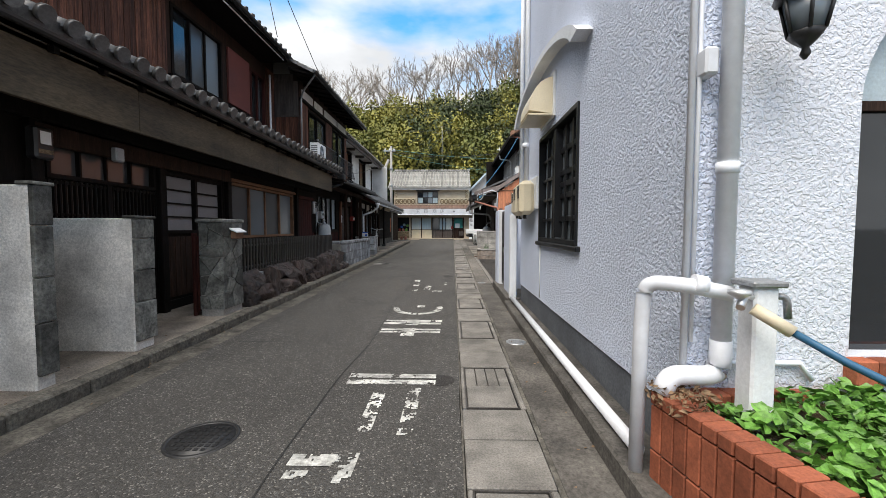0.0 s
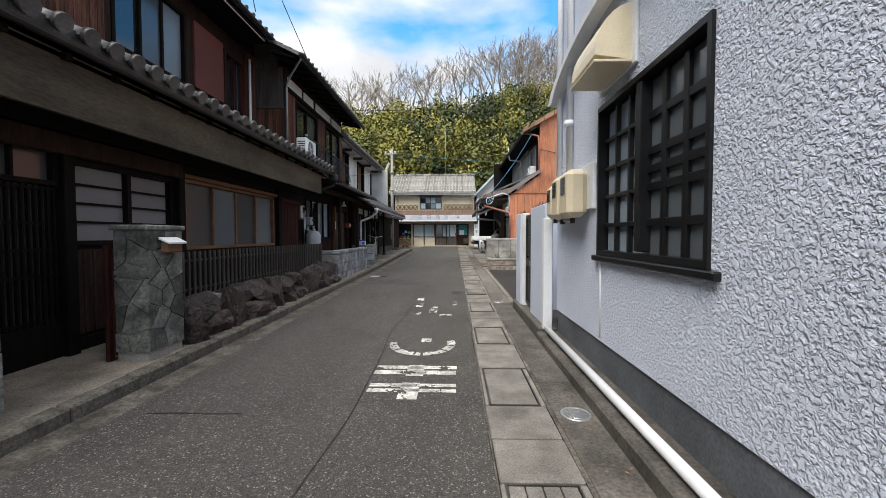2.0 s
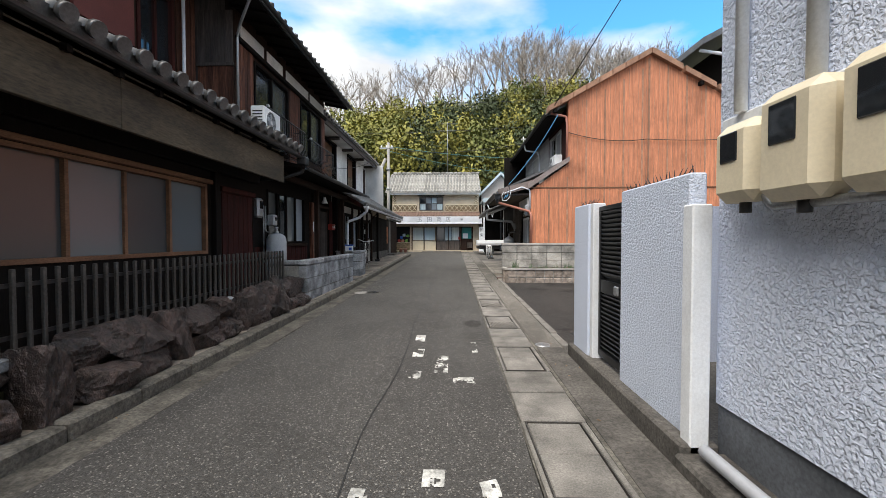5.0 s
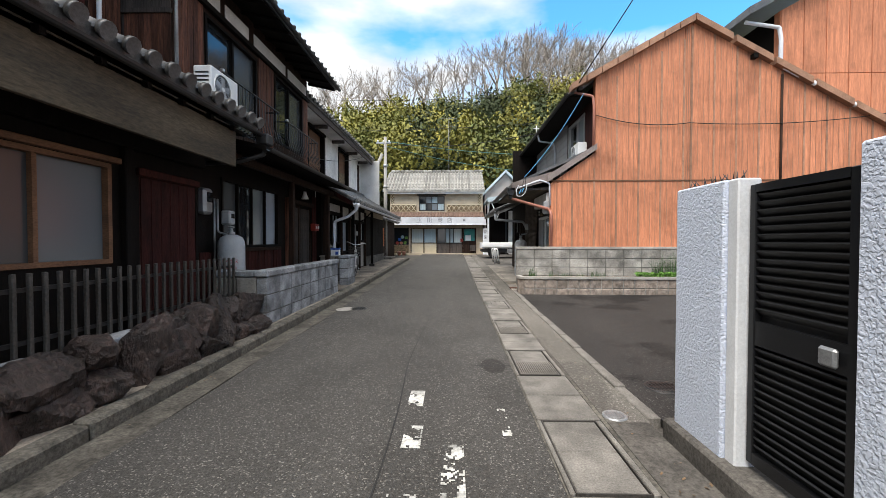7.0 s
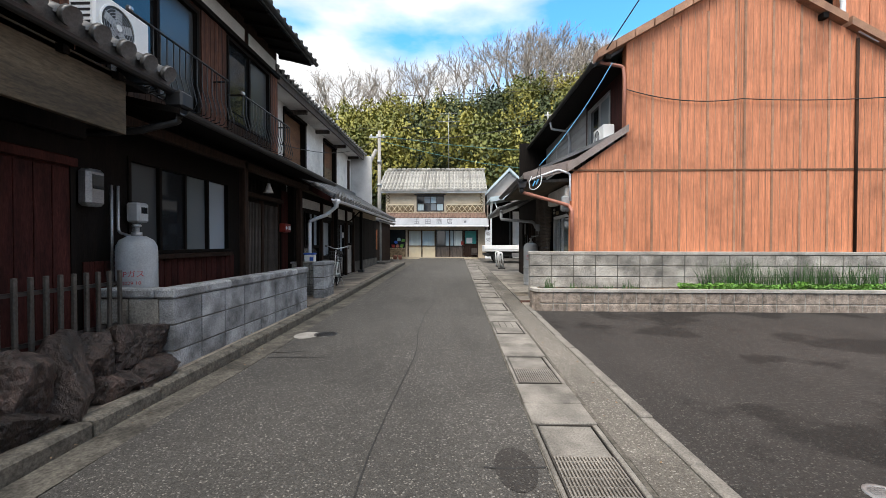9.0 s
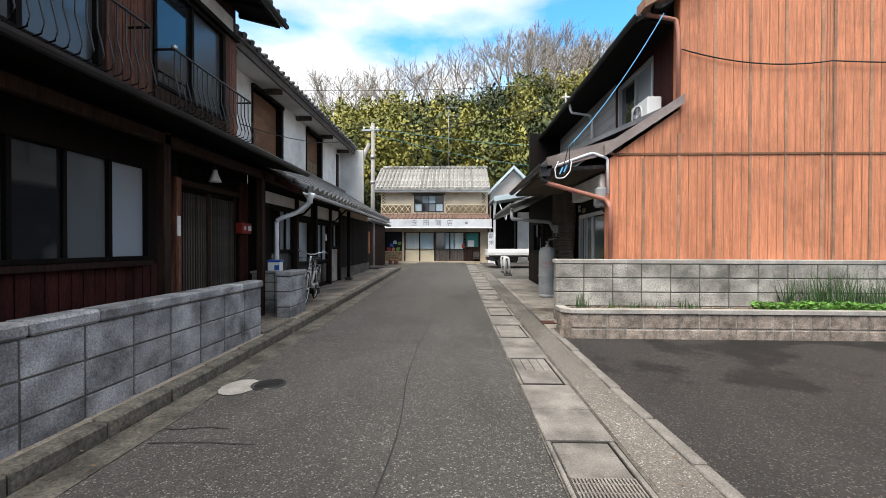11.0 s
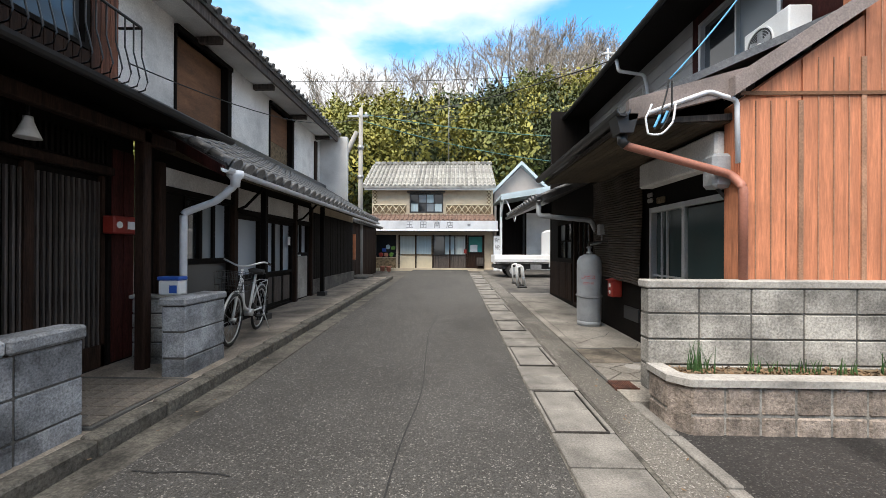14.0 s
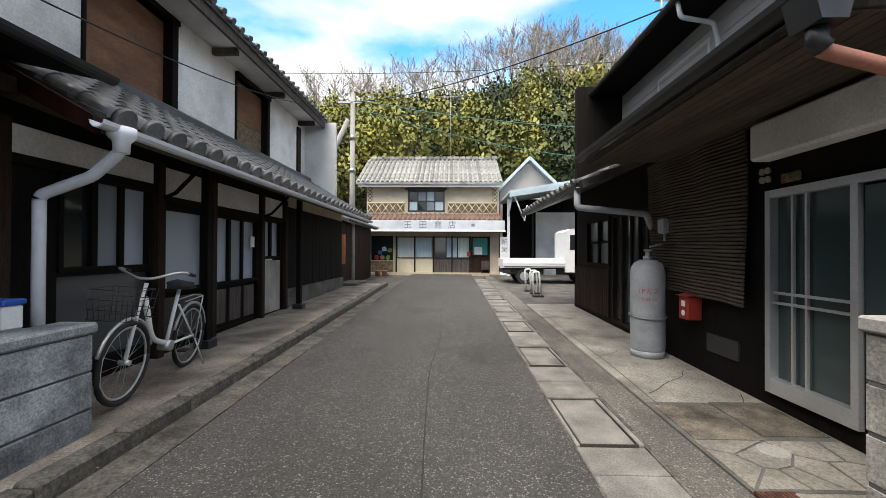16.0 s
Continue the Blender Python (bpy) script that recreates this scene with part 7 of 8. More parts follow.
air_conditioner(pose(2.62, 16.02, 3.31, 0, 0, 180) @ Matrix.Scale(0.8, 4), "white outdoor air conditioner below an upper window")
acs = thing("bracket_shelf", "dark metal shelf under an air conditioner", "bracket")
part("bearer", bx(2.42, 2.85, 15.7, 16.35, 3.27, 3.308), "metal_dark", acs)
cable([(1.12, 15.2, 2.86), (2.45, 15.15, 4.75)], 0.12, 0.007, "light blue service cable strung to the eave", "cable_blue")
cable([(1.12, 15.2, 2.86), (1.06, 15.2, 2.62), (1.0, 15.2, 2.45)], 0.02, 0.007, "black service drop cable by the eave")
cable([(1.14, 15.2, 2.86), (1.14, 15.2, 2.64), (1.05, 15.2, 2.45)], 0.02, 0.007, "black service drop cable by the eave")
for xa, za in ((1.0, 2.47), (1.06, 2.50)):
    cable([(xa, 15.2, za), (xa + 0.045, 15.2, za + 0.1)], 0.0, 0.012, "blue cable splice sleeve by the eave", "cable_blue")
cable([(0.98, 15.2, 2.66), (0.93, 15.2, 2.55), (0.95, 15.2, 2.42), (1.06, 15.2, 2.42), (1.15, 15.2, 2.52), (1.17, 15.2, 2.66)], 0.01, 0.009, "white looped service cable by the eave", "white_paint")
an = thing("antenna", "small white rooftop bracket with fittings", "antenna")
part("mast", Geo().tube([(2.25, 19.4, 4.9), (2.25, 19.4, 5.25)], 0.015, 6), "white", an)
part("arm", Geo().tube([(2.15, 19.4, 5.15), (2.4, 19.4, 5.15)], 0.02, 6), "white", an)

# taller orange house behind
og2 = thing("house", "taller orange-boarded house behind the gable", "house")
part("wall", Geo().prism([(8.3, 0.1), (8.3, 7.6), (12, 9.6), (18, 9.6), (18, 0.1)], 1, 17.0, 17.2), "orange_board", og2)
for k in range(8):
    part("sheet", bx(8.32 + 0.6 * k, 8.9 + 0.6 * k, 16.98, 17.0, 3, 5.9), "orange_board", og2)
    part("sheet", bx(8.32 + 0.6 * k, 8.9 + 0.6 * k, 16.98, 17.0, 5.92, 7.6 + 0.3 * k), "orange_board", og2)
part("roof", Geo().prism([(7.2, 7.3), (12.5, 10.1), (12.5, 10.3), (7.2, 7.5)], 1, 16.6, 24), "tile", og2)
part("side_wall", bx(8.3, 8.5, 17.2, 24, 0.1, 7.6), "black_wood", og2)
part("downpipe", Geo().tube(round_path([(7.3, 16.9, 7.25), (8.2, 16.9, 7.1), (8.25, 16.9, 6.8), (8.25, 16.9, 5)], 0.05), 0.05, 8), "pvc", og2)

# right block wall with stone planter
b3 = thing("block_wall", "old stained concrete block boundary wall", "wall", kind="structure")
blockwork(b3, "-y", 15.18, 0.94, 9.6, 0.35, 4, 0.205, 0.415, 0.13, "block_white")
part("coping", bx(0.93, 9.6, 15.17, 15.33, 1.17, 1.235, b=0.01), "concrete", b3)
b4 = thing("planter_wall", "low planter wall of split-faced stone blocks", "planter", kind="structure")
blockwork(b4, "-y", 14.78, 1.05, 9.6, 0.1, 2, 0.21, 0.245, 0.12, "stone_block", "stone_block", 0.012, 0.014, "block_white")
blockwork(b4, "-x", 0.95, 14.9, 15.18, 0.1, 2, 0.21, 0.245, 0.12, "stone_block", "stone_block", 0.012, 0.014, "block_white")
part("corner", Geo().prism([(1.05, 14.78), (0.95, 14.9), (1.07, 15.0), (1.12, 14.9)], 2, 0.1, 0.515), "stone_block", b4)
part("coping", Geo().prism([(0.93, 15.18), (0.93, 14.88), (1.04, 14.755), (9.6, 14.755), (9.6, 14.9), (1.1, 14.9), (1.06, 14.95), (1.06, 15.18)], 2, 0.52, 0.57), "concrete", b4)
part("soil", bx(1.05, 9.6, 14.9, 15.18, 0.3, 0.535), "soil", b4)
scr = Geo()
for i in range(1500):
    x, y = random.uniform(1.07, 6.5), random.uniform(14.9, 15.16)
    s = random.uniform(0.008, 0.022)
    m = pose(x, y, 0.54 + random.uniform(0, 0.012), random.uniform(-60, 60), random.uniform(-60, 60), random.uniform(0, 360))
    scr.add([m @ Vector(p) for p in ((-s, -s * 0.5, 0), (s, -s * 0.5, 0), (s * 0.6, s * 0.6, s * 0.3), (-s, s * 0.4, 0))], [(0, 1, 2, 3)])
single("leaf_litter", scr, "dry", "pale dry leaf litter on planter soil", "litter", kind="stuff")


def blade_tuft(x, y, z, n, h, spread, material, label):
    ge = Geo()
    for i in range(n):
        a, l = random.uniform(0, 6.28), h * random.uniform(0.6, 1.1)
        bx0, by0 = x + random.uniform(-1, 1) * spread * 0.3, y + random.uniform(-1, 1) * min(spread * 0.3, 0.05)
        lean = random.uniform(0.05, 0.55) * l
        w = 0.006
        px, py = -math.sin(a) * w, math.cos(a) * w
        rows_ = []
        for k in range(4):
            t = k / 3
            cx, cy, cz = bx0 + math.cos(a) * lean * t * t, by0 + math.sin(a) * lean * t * t * 0.5, z + l * (t - 0.25 * t * t * lean / l)
            q = 1 - 0.85 * t
            rows_ += [(cx - px * q, cy - py * q, cz), (cx + px * q, cy + py * q, cz)]
        ge.add(rows_, [(2 * k, 2 * k + 1, 2 * k + 3, 2 * k + 2) for k in range(3)])
    single("grass_tuft", ge, material, label, "plant", "leafy tufts in the planter")


for x, n, h in ((1.28, 34, 0.26), (1.75, 18, 0.16), (1.95, 14, 0.12), (2.15, 12, 0.13), (2.35, 18, 0.14), (2.7, 26, 0.18), (2.9, 16, 0.12)):
    blade_tuft(x, 15.06, 0.53, n, h, 0.3, "grass", "green narcissus-like leaf tuft in dry soil")
for i in range(16):
    blade_tuft(4.2 + 0.2 * i, 15.06, 0.53, 44, 0.5 + 0.12 * random.random(), 0.7, "grass", "tall dense dark green leaf tuft")
low = Geo()
for i in range(2200):
    x, y = random.uniform(3.6, 7.2), random.uniform(14.86, 15.02)
    s = random.uniform(0.015, 0.04)
    m = pose(x, y, 0.55 + random.uniform(0, 0.09) * (1.2 + noise.noise((x * 2, 0, 0))), random.uniform(-60, 60), random.uniform(-60, 60), random.uniform(0, 360))
    low.add([m @ Vector(p) for p in ((0, -s, 0), (s * 0.6, 0, s * 0.2), (0, s, 0), (-s * 0.6, 0, s * 0.2))], [(0, 1, 2, 3)])
single("ground_cover", low, "green", "low light green leaves along the planter", "plant", kind="stuff")

# ---- shop at the end of the lane ----
sp = thing("shop", "old two-storey beige shop with tiled roof", "shop")
part("wall", wall_geo("-y", 31.3, -4.65, 1.3, 0.3, 4.6, 0.2, [(-2.79, -1.14, 3.29, 4.25), (-4.45, -3.45, 1.1, 2.2), (-3.3, 0.85, 0.5, 2.18)]), "beige", sp)
part("side_wall", bx(-4.65, -4.5, 31.5, 36.5, 0.3, 4.6), "beige", sp)
part("side_wall", bx(1.15, 1.3, 31.5, 36.5, 0.3, 4.6), "beige", sp)
part("back_wall", bx(-4.65, 1.3, 36.5, 36.7, 0.3, 4.6), "beige", sp)
window(sp, "-y", 31.3, -2.79, -1.14, 3.29, 4.25, 4, 2, "metal_dark", ("curtain", "glass", "frosted"), fw=0.06, bar=0.04)
part("window_hood", bx(-2.9, -1.05, 31.12, 31.3, 4.27, 4.33), "metal_dark", sp)
for a, c in ((-4.6, -2.95), (-1.0, 1.2)):
    lat = part("lattice_band", bx(a, c, 31.26, 31.3, 3.2, 3.24), "beige", sp)
    part("rail", bx(a, c, 31.25, 31.3, 3.66, 3.72), "cream", lat)
    part("backing", bx(a, c, 31.285, 31.3, 3.24, 3.66), "soil", lat)
    k = int((c - a) / 0.3)
    for i in range(k):
        u = a + (c - a) * i / k
        for s in (0, 1):
            x0, x1 = (u, u + 0.3) if s else (u + 0.3, u)
            part("strip", Geo().tube([(x0, 31.27, 3.25), (x1, 31.27, 3.65)], 0.018, 4), "cream", lat)
for a in (-4.6, 1.0):
    cst = part("corner_lattice", bx(a, a + 0.2, 31.27, 31.3, 3.72, 4.4), "soil", sp)
    for i in range(4):
        for s in (0, 1):
            part("strip", Geo().tube([(a + 0.2 * s, 31.26, 3.72 + 0.17 * i), (a + 0.2 - 0.2 * s, 31.26, 3.89 + 0.17 * i)], 0.016, 4), "cream", cst)
# roofs: rows run down towards the lane
def roof_front(parent, x0, x1, ye, ze, yt, zt, step, r, material):
    ln = math.hypot(yt - ye, zt - ze)
    uy, uz = (yt - ye) / ln, (zt - ze) / ln
    part("roof", Geo().prism([(ye, ze - 0.1), (ye, ze), (yt, zt), (yt, zt - 0.1)], 0, x0, x1), material, parent)
    row = Geo()
    k = max(2, round(ln / 0.28))
    for i in range(k):
        a, c = ln * i / k, ln * (i + 1) / k
        vs = []
        for s, q in ((a, 1.0), (c, 0.8)):
            for j in range(6):
                t = math.pi * j / 5
                h = r * q * math.sin(t)
                vs.append((r * q * math.cos(t), ye + uy * s - uz * h, ze + uz * s + uy * h))
        row.add(vs, [(j, j + 1, 7 + j, 6 + j) for j in range(5)] + [(0, 1, 2, 3, 4, 5)])
    me = row.mesh("roof_tile")
    n = round((x1 - x0) / step)
    for i in range(n):
        part("roof_tile", me, material, parent).location = (x0 + (i + 0.5) * (x1 - x0) / n, 0, 0)


roof_front(sp, -5.05, 1.4, 30.85, 4.55, 33.4, 6.1, 0.215, 0.075, "tile_light")
part("roof", Geo().prism([(33.4, 6.0), (33.4, 6.1), (37.2, 4.4), (37.2, 4.3)], 0, -5.05, 1.4), "tile_light", sp)
for i in range(20):
    a = -4.9 + 6.35 * i / 20
    part("ridge_tile", bx(a, a + 0.31, 33.28, 33.52, 6.08, 6.26, b=0.04), "tile_light", sp)
part("fascia", bx(-4.95, 1.35, 30.92, 31.0, 4.35, 4.5), "plaster", sp)
for a in (-4.4, -2.9, -1.0, 0.2, 1.0):
    part("bracket", bx(a, a + 0.1, 31.0, 31.3, 4.36, 4.46), "beige", sp)
roof_front(sp, -4.9, 1.35, 30.65, 2.88, 31.3, 3.2, 0.215, 0.06, "tile_brown")
board = part("sign_board", bx(-5.03, 1.45, 30.5, 30.62, 2.42, 2.84, b=0.01), "sign", sp, "long pale sign board with faded lettering")
part("frame", bx(-5.06, 1.48, 30.48, 30.64, 2.36, 2.43), "white_paint", board)
for txt, u in (("玉", -2.7), ("田", -2.05), ("商", -1.4), ("店", -0.8)):
    letters(txt, 0.36, Matrix.Translation((u, 30.494, 2.63)) @ Matrix.Rotation(radians(90), 4, "X"), "ink", "lettering", "faded grey sign character", board, 0.002)
for u in (-4.5, 0.1):
    part("emblem", bx(u - 0.07, u + 0.07, 30.492, 30.5, 2.58, 2.7), "ink", board)
part("soffit", bx(-5.0, 1.4, 30.62, 31.3, 2.36, 2.4), "metal_dark", sp)
part("show_window", bx(-4.45, -3.45, 31.38, 31.4, 1.1, 2.2), "glass", sp)
part("window_base", bx(-4.45, -3.45, 31.22, 31.32, 0.5, 1.08, b=0.01), "soil", sp, "tan tiled base below the show window")
for i in range(5):
    for j in range(3):
        part("tile", bx(-4.44 + 0.2 * i, -4.25 + 0.2 * i, 31.21, 31.22, 0.52 + 0.185 * j, 0.69 + 0.185 * j), "soil", sp)
window(sp, "-y", 31.3, -3.3, -1.66, 1.2, 2.18, 2, 1, "soil", ("curtain2", "curtain"), fw=0.05, bar=0.07)
window(sp, "-y", 31.3, -1.62, 0.0, 1.2, 2.18, 3, 1, "metal_dark", ("glass", "curtain", "curtain2"), fw=0.05, bar=0.05)
part("door_lower", bx(-3.3, -1.66, 31.32, 31.36, 0.5, 1.2), "cream", sp, "tan lower door panels")
part("door_lower", bx(-1.62, 0.0, 31.32, 31.36, 0.5, 1.2), "grey_wood", sp)
for a in (-3.33, -2.5, -1.66, -0.83, -0.02, 0.83):
    part("post", bx(a, a + 0.06, 31.26, 31.32, 0.5, 2.2), "dark_wood", sp)
window(sp, "-y", 31.3, 0.06, 0.85, 1.3, 2.18, 1, 1, "dark_wood", "teal", fw=0.06)
part("door_lower", bx(0.06, 0.85, 31.32, 31.36, 0.5, 1.3), "dark_wood", sp)
part("poster", bx(0.2, 0.55, 31.33, 31.335, 1.38, 1.72), "white", sp, "white paper notice in window")
part("mail_slot", bx(-0.12, 0.02, 31.22, 31.26, 1.3, 1.5), "red_box", sp)
for k, (u, z, mt_) in enumerate(((-4.2, 1.12, "red_box"), (-3.95, 1.12, "copper_pipe"), (-3.7, 1.12, "green"), (-4.05, 1.35, "blue"), (-3.85, 1.5, "curtain"), (-3.6, 1.45, "green"))):
    single("shop_toy", rock_geo(u, 31.37, z + 0.1, 0.11, 0.03, 0.11, k + 9, 1), mt_, "small colourful item behind the shop window", "toy", "items in shop window")
sg = thing("sign", "tall narrow white sign with two characters", "sign")
part("board", bx(1.28, 1.62, 30.7, 30.76, 0.5, 2.15, b=0.01), "white_paint", sg)
letters("新", 0.26, Matrix.Translation((1.45, 30.695, 1.92)) @ Matrix.Rotation(radians(90), 4, "X"), "ink", "lettering", "dark grey sign character", sg)
letters("栄", 0.26, Matrix.Translation((1.45, 30.695, 1.58)) @ Matrix.Rotation(radians(90), 4, "X"), "ink", "lettering", "dark grey sign character", sg)
ch = thing("chair", "small dark wooden chair outside the shop", "chair")
part("seat", bx(0.5, 0.85, 30.9, 31.2, 0.72, 0.76, b=0.01), "grey_wood", ch)
for a, b_ in ((0.52, 30.92), (0.8, 30.92), (0.52, 31.16), (0.8, 31.16)):
    part("leg", bx(a, a + 0.03, b_, b_ + 0.03, g(31) + 0.06, 0.72), "dark_wood", ch)
part("backrest", bx(0.5, 0.85, 31.17, 31.2, 0.78, 1.1, b=0.02), "grey_wood", ch)
for k in range(5):
    blade_tuft(-4.5 + 0.25 * k, 30.2, g(30) - 0.02, 16, 0.22, 0.4, "grass", "small weedy tuft beside the shop")
for k, (u, v) in enumerate(((-4.3, 30.0), (-3.9, 30.1), (-3.6, 30.0))):
    single("flower_pot", Geo().lathe(u, v, [(0.09, g(30) - 0.02), (0.12, g(30) + 0.2), (0.13, g(30) + 0.22)], 12), "copper_pipe", "small terracotta flower pot by the kerb", "flower pot", "flower pots")

ant = thing("antenna", "thin rooftop television antenna on a mast", "antenna")
part("mast", Geo().tube([(-0.9, 33.4, 6.2), (-0.9, 33.4, 9.9)], 0.02, 6), "steel", ant)
for z, ln in ((9.8, 0.55), (9.3, 0.7)):
    part("boom", Geo().tube([(-0.9 - ln, 33.4, z), (-0.9 + ln, 33.4, z)], 0.012, 5), "steel", ant)
    for i in range(7):
        u = -0.9 - ln + 2 * ln * i / 6
        part("element", Geo().tube([(u, 33.15, z), (u, 33.65, z + 0.02)], 0.006, 4), "steel", ant)

# ---- garage and white gabled house ----
gh = thing("house", "pale gabled house behind an open garage", "house")
part("wall", Geo().prism([(1.6, 0.3), (1.6, 4.6), (3.0, 6.0), (4.5, 4.6), (4.5, 0.3)], 1, 33.5, 38), "plaster_pink", gh)
part("roof", Geo().prism([(1.3, 4.5), (3.0, 6.25), (4.8, 4.5), (4.8, 4.3), (3.0, 6.05), (1.3, 4.3)], 1, 33.1, 38.3), "blue_grey", gh, "pale blue-grey roof edge")
gg_ = thing("garage", "open steel garage with dark interior", "garage")
part("back_wall", bx(1.6, 6.5, 32.4, 32.5, 0.3, 4.0), "black_wood", gg_)
part("panel", bx(3.0, 6.0, 31.6, 31.68, 0.5, 3.3), "plaster", gg_, "white sliding door panel")
part("post", bx(1.52, 1.62, 30.2, 30.3, 0.3, 3.7), "white_paint", gg_)
part("post", bx(2.75, 2.83, 31.2, 31.28, 0.3, 3.6), "metal_dark", gg_)
part("canopy", Geo().prism([(1.4, 3.75), (4.9, 4.35), (4.9, 4.45), (1.4, 3.85)], 1, 28.8, 32.5), "blue_grey", gg_)
part("fascia", Geo().prism([(1.4, 3.6), (4.9, 4.15), (4.9, 4.35), (1.4, 3.78)], 1, 28.74, 28.8), "blue_grey", gg_)
part("brace", Geo().tube([(1.6, 28.9, 3.7), (2.0, 28.9, 2.7), (2.1, 28.9, 3.3)], 0.03, 6), "white_paint", gg_)
part("brace", Geo().tube([(1.57, 30.25, 3.0), (1.57, 29.3, 3.7)], 0.03, 6), "white_paint", gg_)
part("side_wall", bx(6.5, 6.6, 28.8, 32.5, 0.3, 4.5), "black_wood", gg_)


def truck():
    t = thing("pickup_truck", "small white flatbed truck parked sideways", "truck")
    y0, y1, zg = 26.9, 28.3, g(27.2)
    part("bed_floor", bx(0.95, 3.0, y0, y1, zg + 0.55, zg + 0.6), "white", t)
    part("bed_side", bx(0.95, 3.0, y0, y0 + 0.04, zg + 0.55, zg + 0.85, b=0.008), "white", t)
    part("bed_side", bx(0.95, 3.0, y1 - 0.04, y1, zg + 0.55, zg + 0.85, b=0.008), "white", t)
    part("tailgate", bx(0.93, 0.97, y0, y1, zg + 0.55, zg + 0.85, b=0.008), "white", t)
    part("bed_rail", bx(0.95, 3.0, y0 - 0.015, y0, zg + 0.68, zg + 0.71), "white_paint", t)
    part("cab", Geo().prism([(3.0, zg + 0.4), (3.0, zg + 1.75), (3.15, zg + 1.85), (3.75, zg + 1.85), (4.15, zg + 1.15), (4.3, zg + 0.95), (4.3, zg + 0.4)], 1, y0, y1), "white", t)
    part("door_window", Geo().prism([(3.15, zg + 1.15), (3.15, zg + 1.65), (3.7, zg + 1.65), (4.0, zg + 1.15)], 1, y0 - 0.006, y0 - 0.002), "glass", t)
    part("door_mirror", bx(3.9, 3.98, y0 - 0.18, y0 - 0.02, zg + 1.2, zg + 1.45, b=0.01), "rubber", t)
    part("chassis", bx(1.1, 4.2, y0 + 0.15, y1 - 0.15, zg + 0.32, zg + 0.55), "metal_dark", t)
    part("bumper", bx(0.95, 1.2, y0 + 0.03, y1 - 0.03, zg + 0.36, zg + 0.48), "rubber", t)
    part("tool_box", bx(2.3, 2.7, y0 + 0.02, y0 + 0.2, zg + 0.3, zg + 0.5, b=0.01), "steel", t)
    for wx in (1.65, 3.75):
        for wy in (y0 + 0.06, y1 - 0.2):
            w = part("wheel", Geo().tube([(wx, wy, zg + 0.26), (wx, wy + 0.14, zg + 0.26)], 0.26, 20), "rubber", t)
            part("rim", Geo().tube([(wx, wy - 0.006, zg + 0.26), (wx, wy + 0.02, zg + 0.26)], 0.15, 16), "alu", w)


truck()
for k, (u, v) in enumerate(((1.42, 24.9), (1.45, 24.3), (1.4, 23.7))):
    t = thing("barrier", "white tubular barrier post on black foot", "barrier", "white barrier posts")
    z = g(v)
    part("tube", Geo().tube(round_path([(u - 0.09, v, z + 0.03), (u - 0.13, v, z + 0.62), (u + 0.03, v, z + 0.64), (u + 0.1, v, z + 0.03)], 0.05), 0.026, 8), "white", t)
    part("foot", bx(u - 0.13, u + 0.15, v - 0.08, v + 0.08, z, z + 0.05, b=0.015), "rubber", t)

# ---- kerb stones ----
y = -3.0
me = bx(-3.0, -2.85, 0.004, 0.596, -0.14, 0.10, b=0.018).mesh("kerb_stone")
while y < 26:
    ob = part("kerb_stone", me, "kerb", kerb)
    ob.location = (random.uniform(-0.006, 0.006), y, g(y + 0.3) + random.uniform(-0.006, 0.004))
    y += 0.6
me = bx(0.865, 0.96, 0.004, 0.596, -0.1, 0.016, b=0.008).mesh("edge_stone")
y = 8.75
while y < 15.0:
    ob = part("edge_stone", me, "slab", lot_edge)
    ob.location = (random.uniform(-0.01, 0.01), y, g(y + 0.3) + random.uniform(-0.003, 0.003))
    y += 0.6

# fallen leaves along the kerb
lit = Geo()
rl = random.Random(11)
for i in range(420):
    y = rl.uniform(0, 26)
    x = rl.choice((rl.uniform(-2.84, -2.6), rl.uniform(0.6, 0.84), rl.uniform(-3.3, -3.0)))
    s = rl.uniform(0.006, 0.018)
    m = pose(x, y, g(y) + (0.016 if x > -2.9 else 0.108), rl.uniform(-20, 20), rl.uniform(-20, 20), rl.uniform(0, 360))
    lit.add([m @ Vector(p) for p in ((-s, 0, 0), (0, -s * 0.6, 0), (s, 0, 0.002), (0, s * 0.6, 0))], [(0, 1, 2, 3)])
single("leaf_litter", lit, "dry", "scattered dry leaf bits along the kerb", "litter", kind="stuff")

# ---- hill ----
def hz(x, y):
    s = min(1.0, max(0.0, (y - 40) / 48))
    return 0.5 + s ** 0.9 * (20 + 8 * math.exp(-((x - 10) / 26) ** 2) + 7 / (1 + math.exp(-(x - 20) / 8)) + 3 * noise.noise((x * 0.05, y * 0.05, 0)))


hill = Geo()
nx, ny = 40, 24
for j in range(ny + 1):
    for i in range(nx + 1):
        x, y = -80 + 200 * i / nx, 39 + 75 * j / ny
        hill.v.append((x, y, hz(x, y)))
hill.f = [[j * (nx + 1) + i, j * (nx + 1) + i + 1, (j + 1) * (nx + 1) + i + 1, (j + 1) * (nx + 1) + i] for j in range(ny) for i in range(nx)]
single("ground_hill", hill, "hill", "wooded hillside behind the shop", "hill", kind="structure")


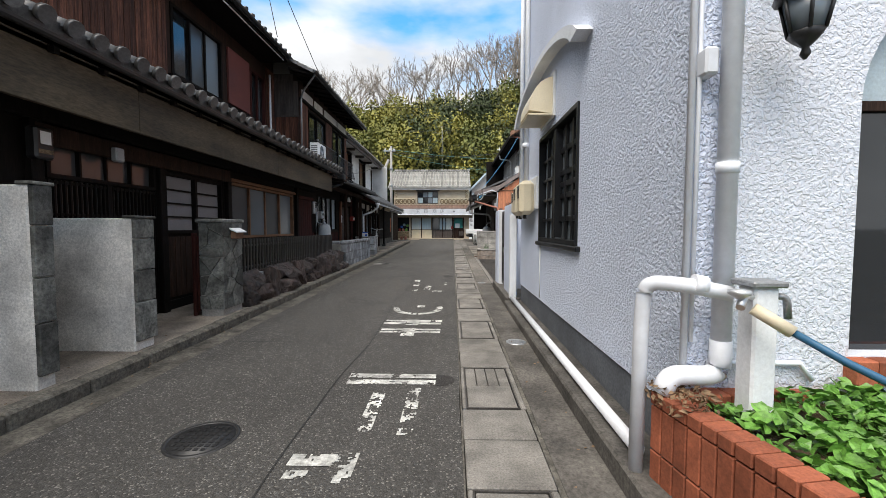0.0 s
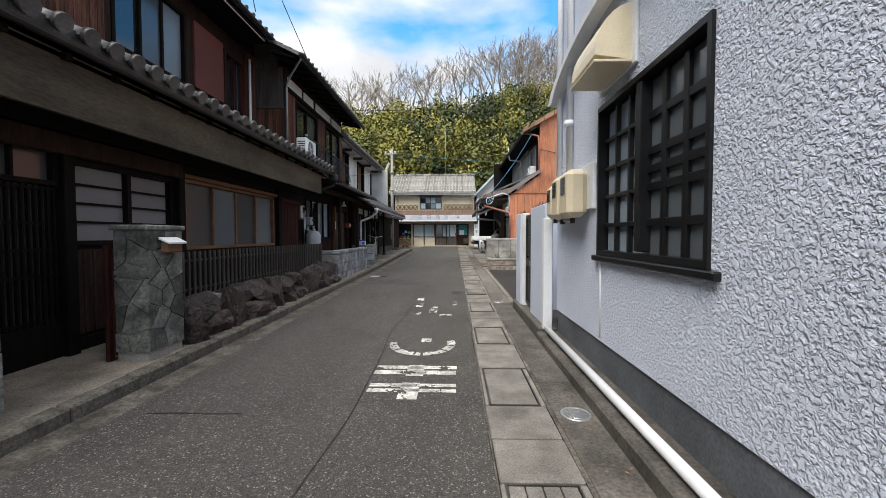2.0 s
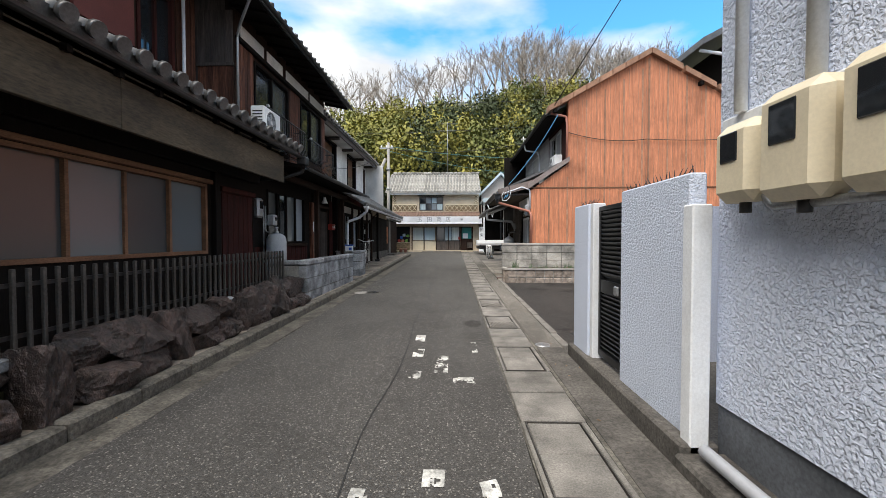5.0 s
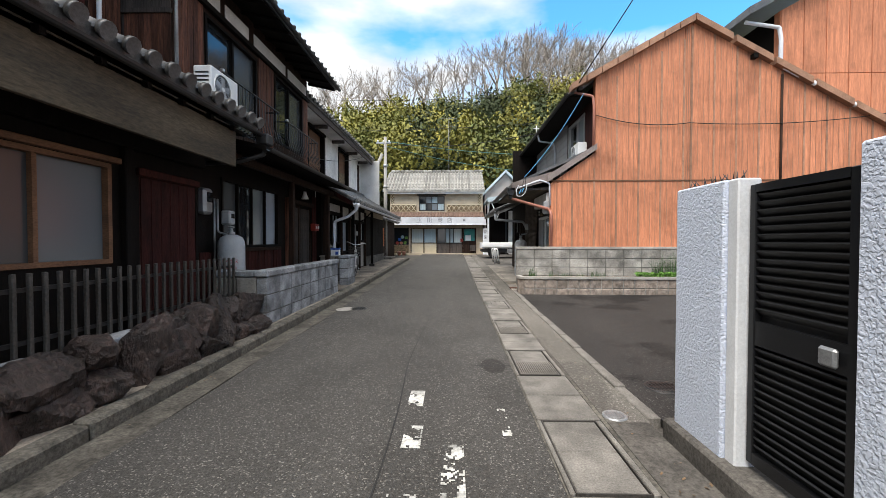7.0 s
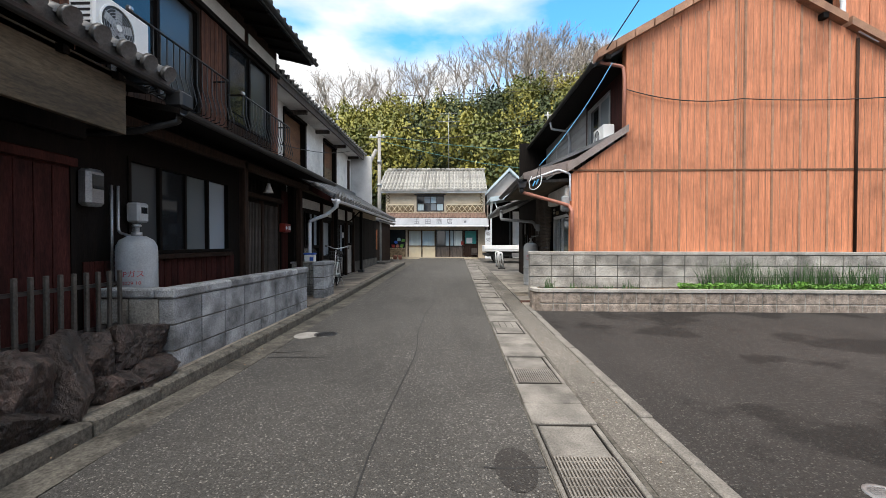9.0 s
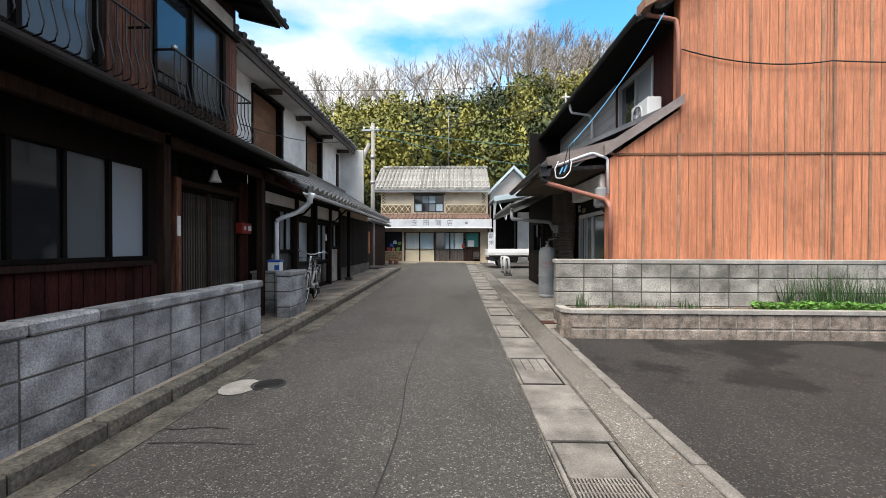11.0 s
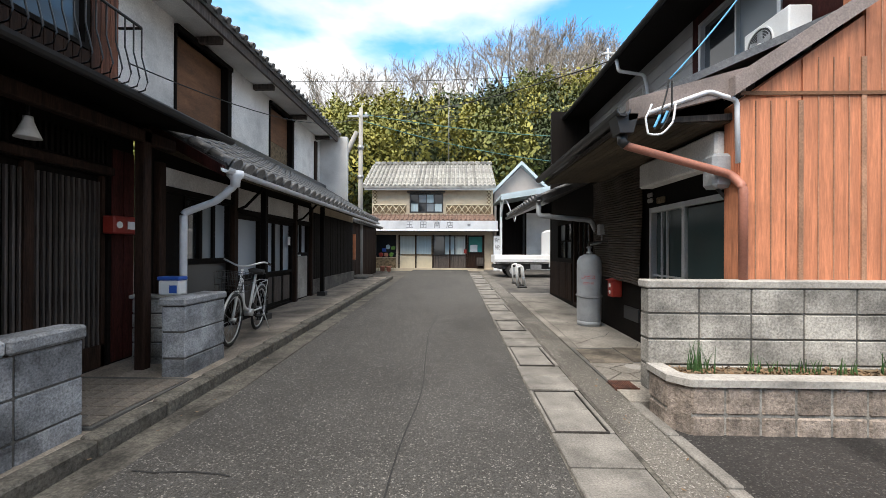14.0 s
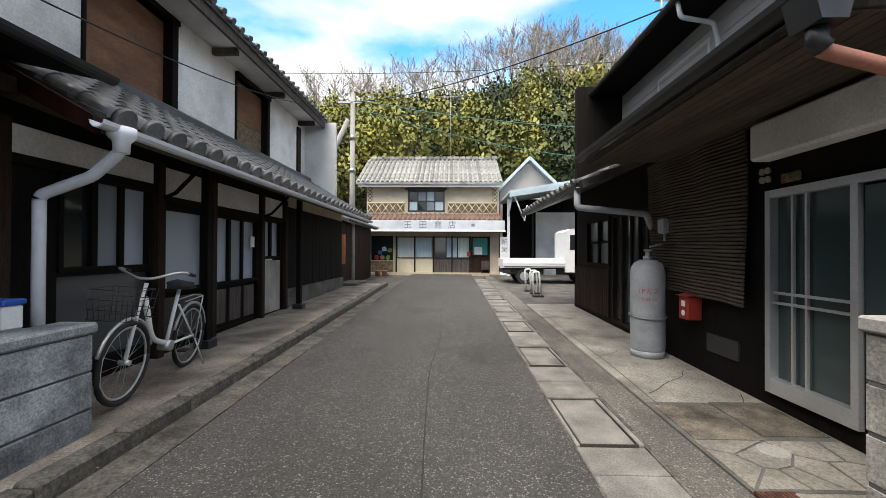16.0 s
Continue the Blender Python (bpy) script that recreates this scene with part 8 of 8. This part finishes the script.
def crown(vs, x, y, z, r, h, n, droop):
    """Leaf sprays over an uneven crown."""
    u = np.random.normal(size=(n, 3))
    u /= np.linalg.norm(u, axis=1)[:, None]
    rad = np.random.uniform(0.55, 1.05, size=(n, 1))
    lump = 1 + 0.35 * np.sin(u[:, :1] * 5 + x) * np.cos(u[:, 2:] * 6 + y)
    c = u * rad * lump * np.array([r, r, h]) + np.array([x, y, z])
    d = u + np.random.normal(size=(n, 3)) * 0.7 + np.array([0, 0, -droop])
    d /= np.linalg.norm(d, axis=1)[:, None]
    s = np.cross(d, np.random.normal(size=(n, 3)))
    s /= np.linalg.norm(s, axis=1)[:, None]
    ln = np.random.uniform(0.18, 0.46, size=(n, 1))
    flip = np.sign(np.sum(np.cross(d, s) * u, axis=1))[:, None]
    wd = ln * 0.33 * np.where(flip == 0, 1, flip)
    quad = np.stack([c - s * wd * 0.3, c + d * ln * 0.5 - s * wd, c + d * ln, c + d * ln * 0.5 + s * wd], axis=1).reshape(-1, 3)
    soft_n = u * 0.9 + np.cross(d, s) * flip * 0.28
    soft_n /= np.linalg.norm(soft_n, axis=1)[:, None]
    vs.append((quad, np.repeat(soft_n, 4, axis=0)))


def leaf_mass(name, vs, material, label):
    v, nor = np.concatenate([a for a, _ in vs]), np.concatenate([b for _, b in vs])
    me = bpy.data.meshes.new(name)
    n = len(v) // 4
    me.from_pydata(v.tolist(), [], np.arange(4 * n).reshape(n, 4).tolist())
    me.normals_split_custom_set_from_vertices(nor.tolist())
    me.materials.append(M[material])
    tagged(new(name, me), label, "trees", kind="stuff")


bam, frs = [], []
rng = random.Random(5)
for k in range(1250):
    y = rng.uniform(41, 80)
    x = rng.uniform(-0.62 * y, 0.95 * y)
    z = hz(x, y)
    n = noise.noise((x * 0.045, y * 0.06, 2))
    dark = n > 0.0 and x > -6 or x > 18 and y > 52 or x > 2 and y < 60 and rng.random() < 0.7
    if rng.random() < 0.12:
        dark = not dark
    if dark:
        crown(frs, x, y, z + (rng.uniform(3, 5.5) if y < 66 else rng.uniform(0.5, 2.5)), rng.uniform(1.6, 2.8), rng.uniform(2.0, 3.2), 460, 0.1)
    else:
        crown(bam, x, y, z + (rng.uniform(3.5, 7.5) if y < 66 else rng.uniform(1.0, 3.0)), rng.uniform(0.9, 1.7), rng.uniform(1.4, 2.6), 440, 0.7)
leaf_mass("bamboo_grove", bam, "bamboo", "yellow-green bamboo grove covering the hillside")
leaf_mass("evergreen_wood", frs, "forest", "dark green evergreen trees on the hillside")


def bare_tree(ge, x, y, z, h, rg_):
    stack = [(Vector((x, y, z)), Vector((rg_.uniform(-0.1, 0.1), 0, 1)).normalized(), h * 0.38, 0.15, 0)]
    while stack:
        p, d, l, r, lev = stack.pop()
        q = p + d * l
        ge.tube([p, p.lerp(q, 0.5) + Vector((rg_.uniform(-0.05, 0.05), 0, 0)) * l, q], r, 3 if lev > 1 else 5, r * 0.65)
        if lev < 4:
            for _ in range(3 if lev < 3 else 4):
                e = (d + Vector((rg_.uniform(-0.75, 0.75), rg_.uniform(-0.75, 0.75), rg_.uniform(-0.1, 0.5)))).normalized()
                stack.append((p.lerp(q, rg_.uniform(0.55, 1.0)), e, l * rg_.uniform(0.5, 0.75), max(0.02, r * 0.55), lev + 1))


protos = []
for k in range(5):
    ge = Geo()
    bare_tree(ge, 0, 0, 0, rng.uniform(11, 13), rng)
    protos.append(ge.mesh("bare_crown"))
for k in range(100):
    y = rng.uniform(80, 88)
    x = -48 + 110 * k / 100 + rng.uniform(-0.6, 0.6)
    t = thing("tree", "leafless grey winter tree on the ridge", "tree", "bare ridge trees")
    t.matrix_world = pose(x, y, hz(x, y) - 0.5, 0, 0, rng.uniform(0, 360)) @ Matrix.Scale(rng.uniform(1.0, 1.5), 4)
    part("bare_crown", protos[k % 5], "bark", t)
for k, (x, y) in enumerate(((14, 70), (17, 72), (20, 68), (23, 71), (27, 70), (31, 73), (35, 70), (12, 76), (40, 75), (25, 63), (33, 65), (8, 72), (16, 66), (21, 76), (29, 77), (38, 67), (45, 72), (19, 60), (28, 60), (5, 77), (-6, 78), (36, 60), *((rng.uniform(9, 42), rng.uniform(62, 80)) for _ in range(34)))):
    t = thing("tree", "leafless grey winter tree among evergreens", "tree", "bare hillside trees")
    t.matrix_world = pose(x, y, hz(x, y), 0, 0, 60 * k) @ Matrix.Scale(1.25, 4)
    part("bare_crown", protos[k % 5], "bark", t)
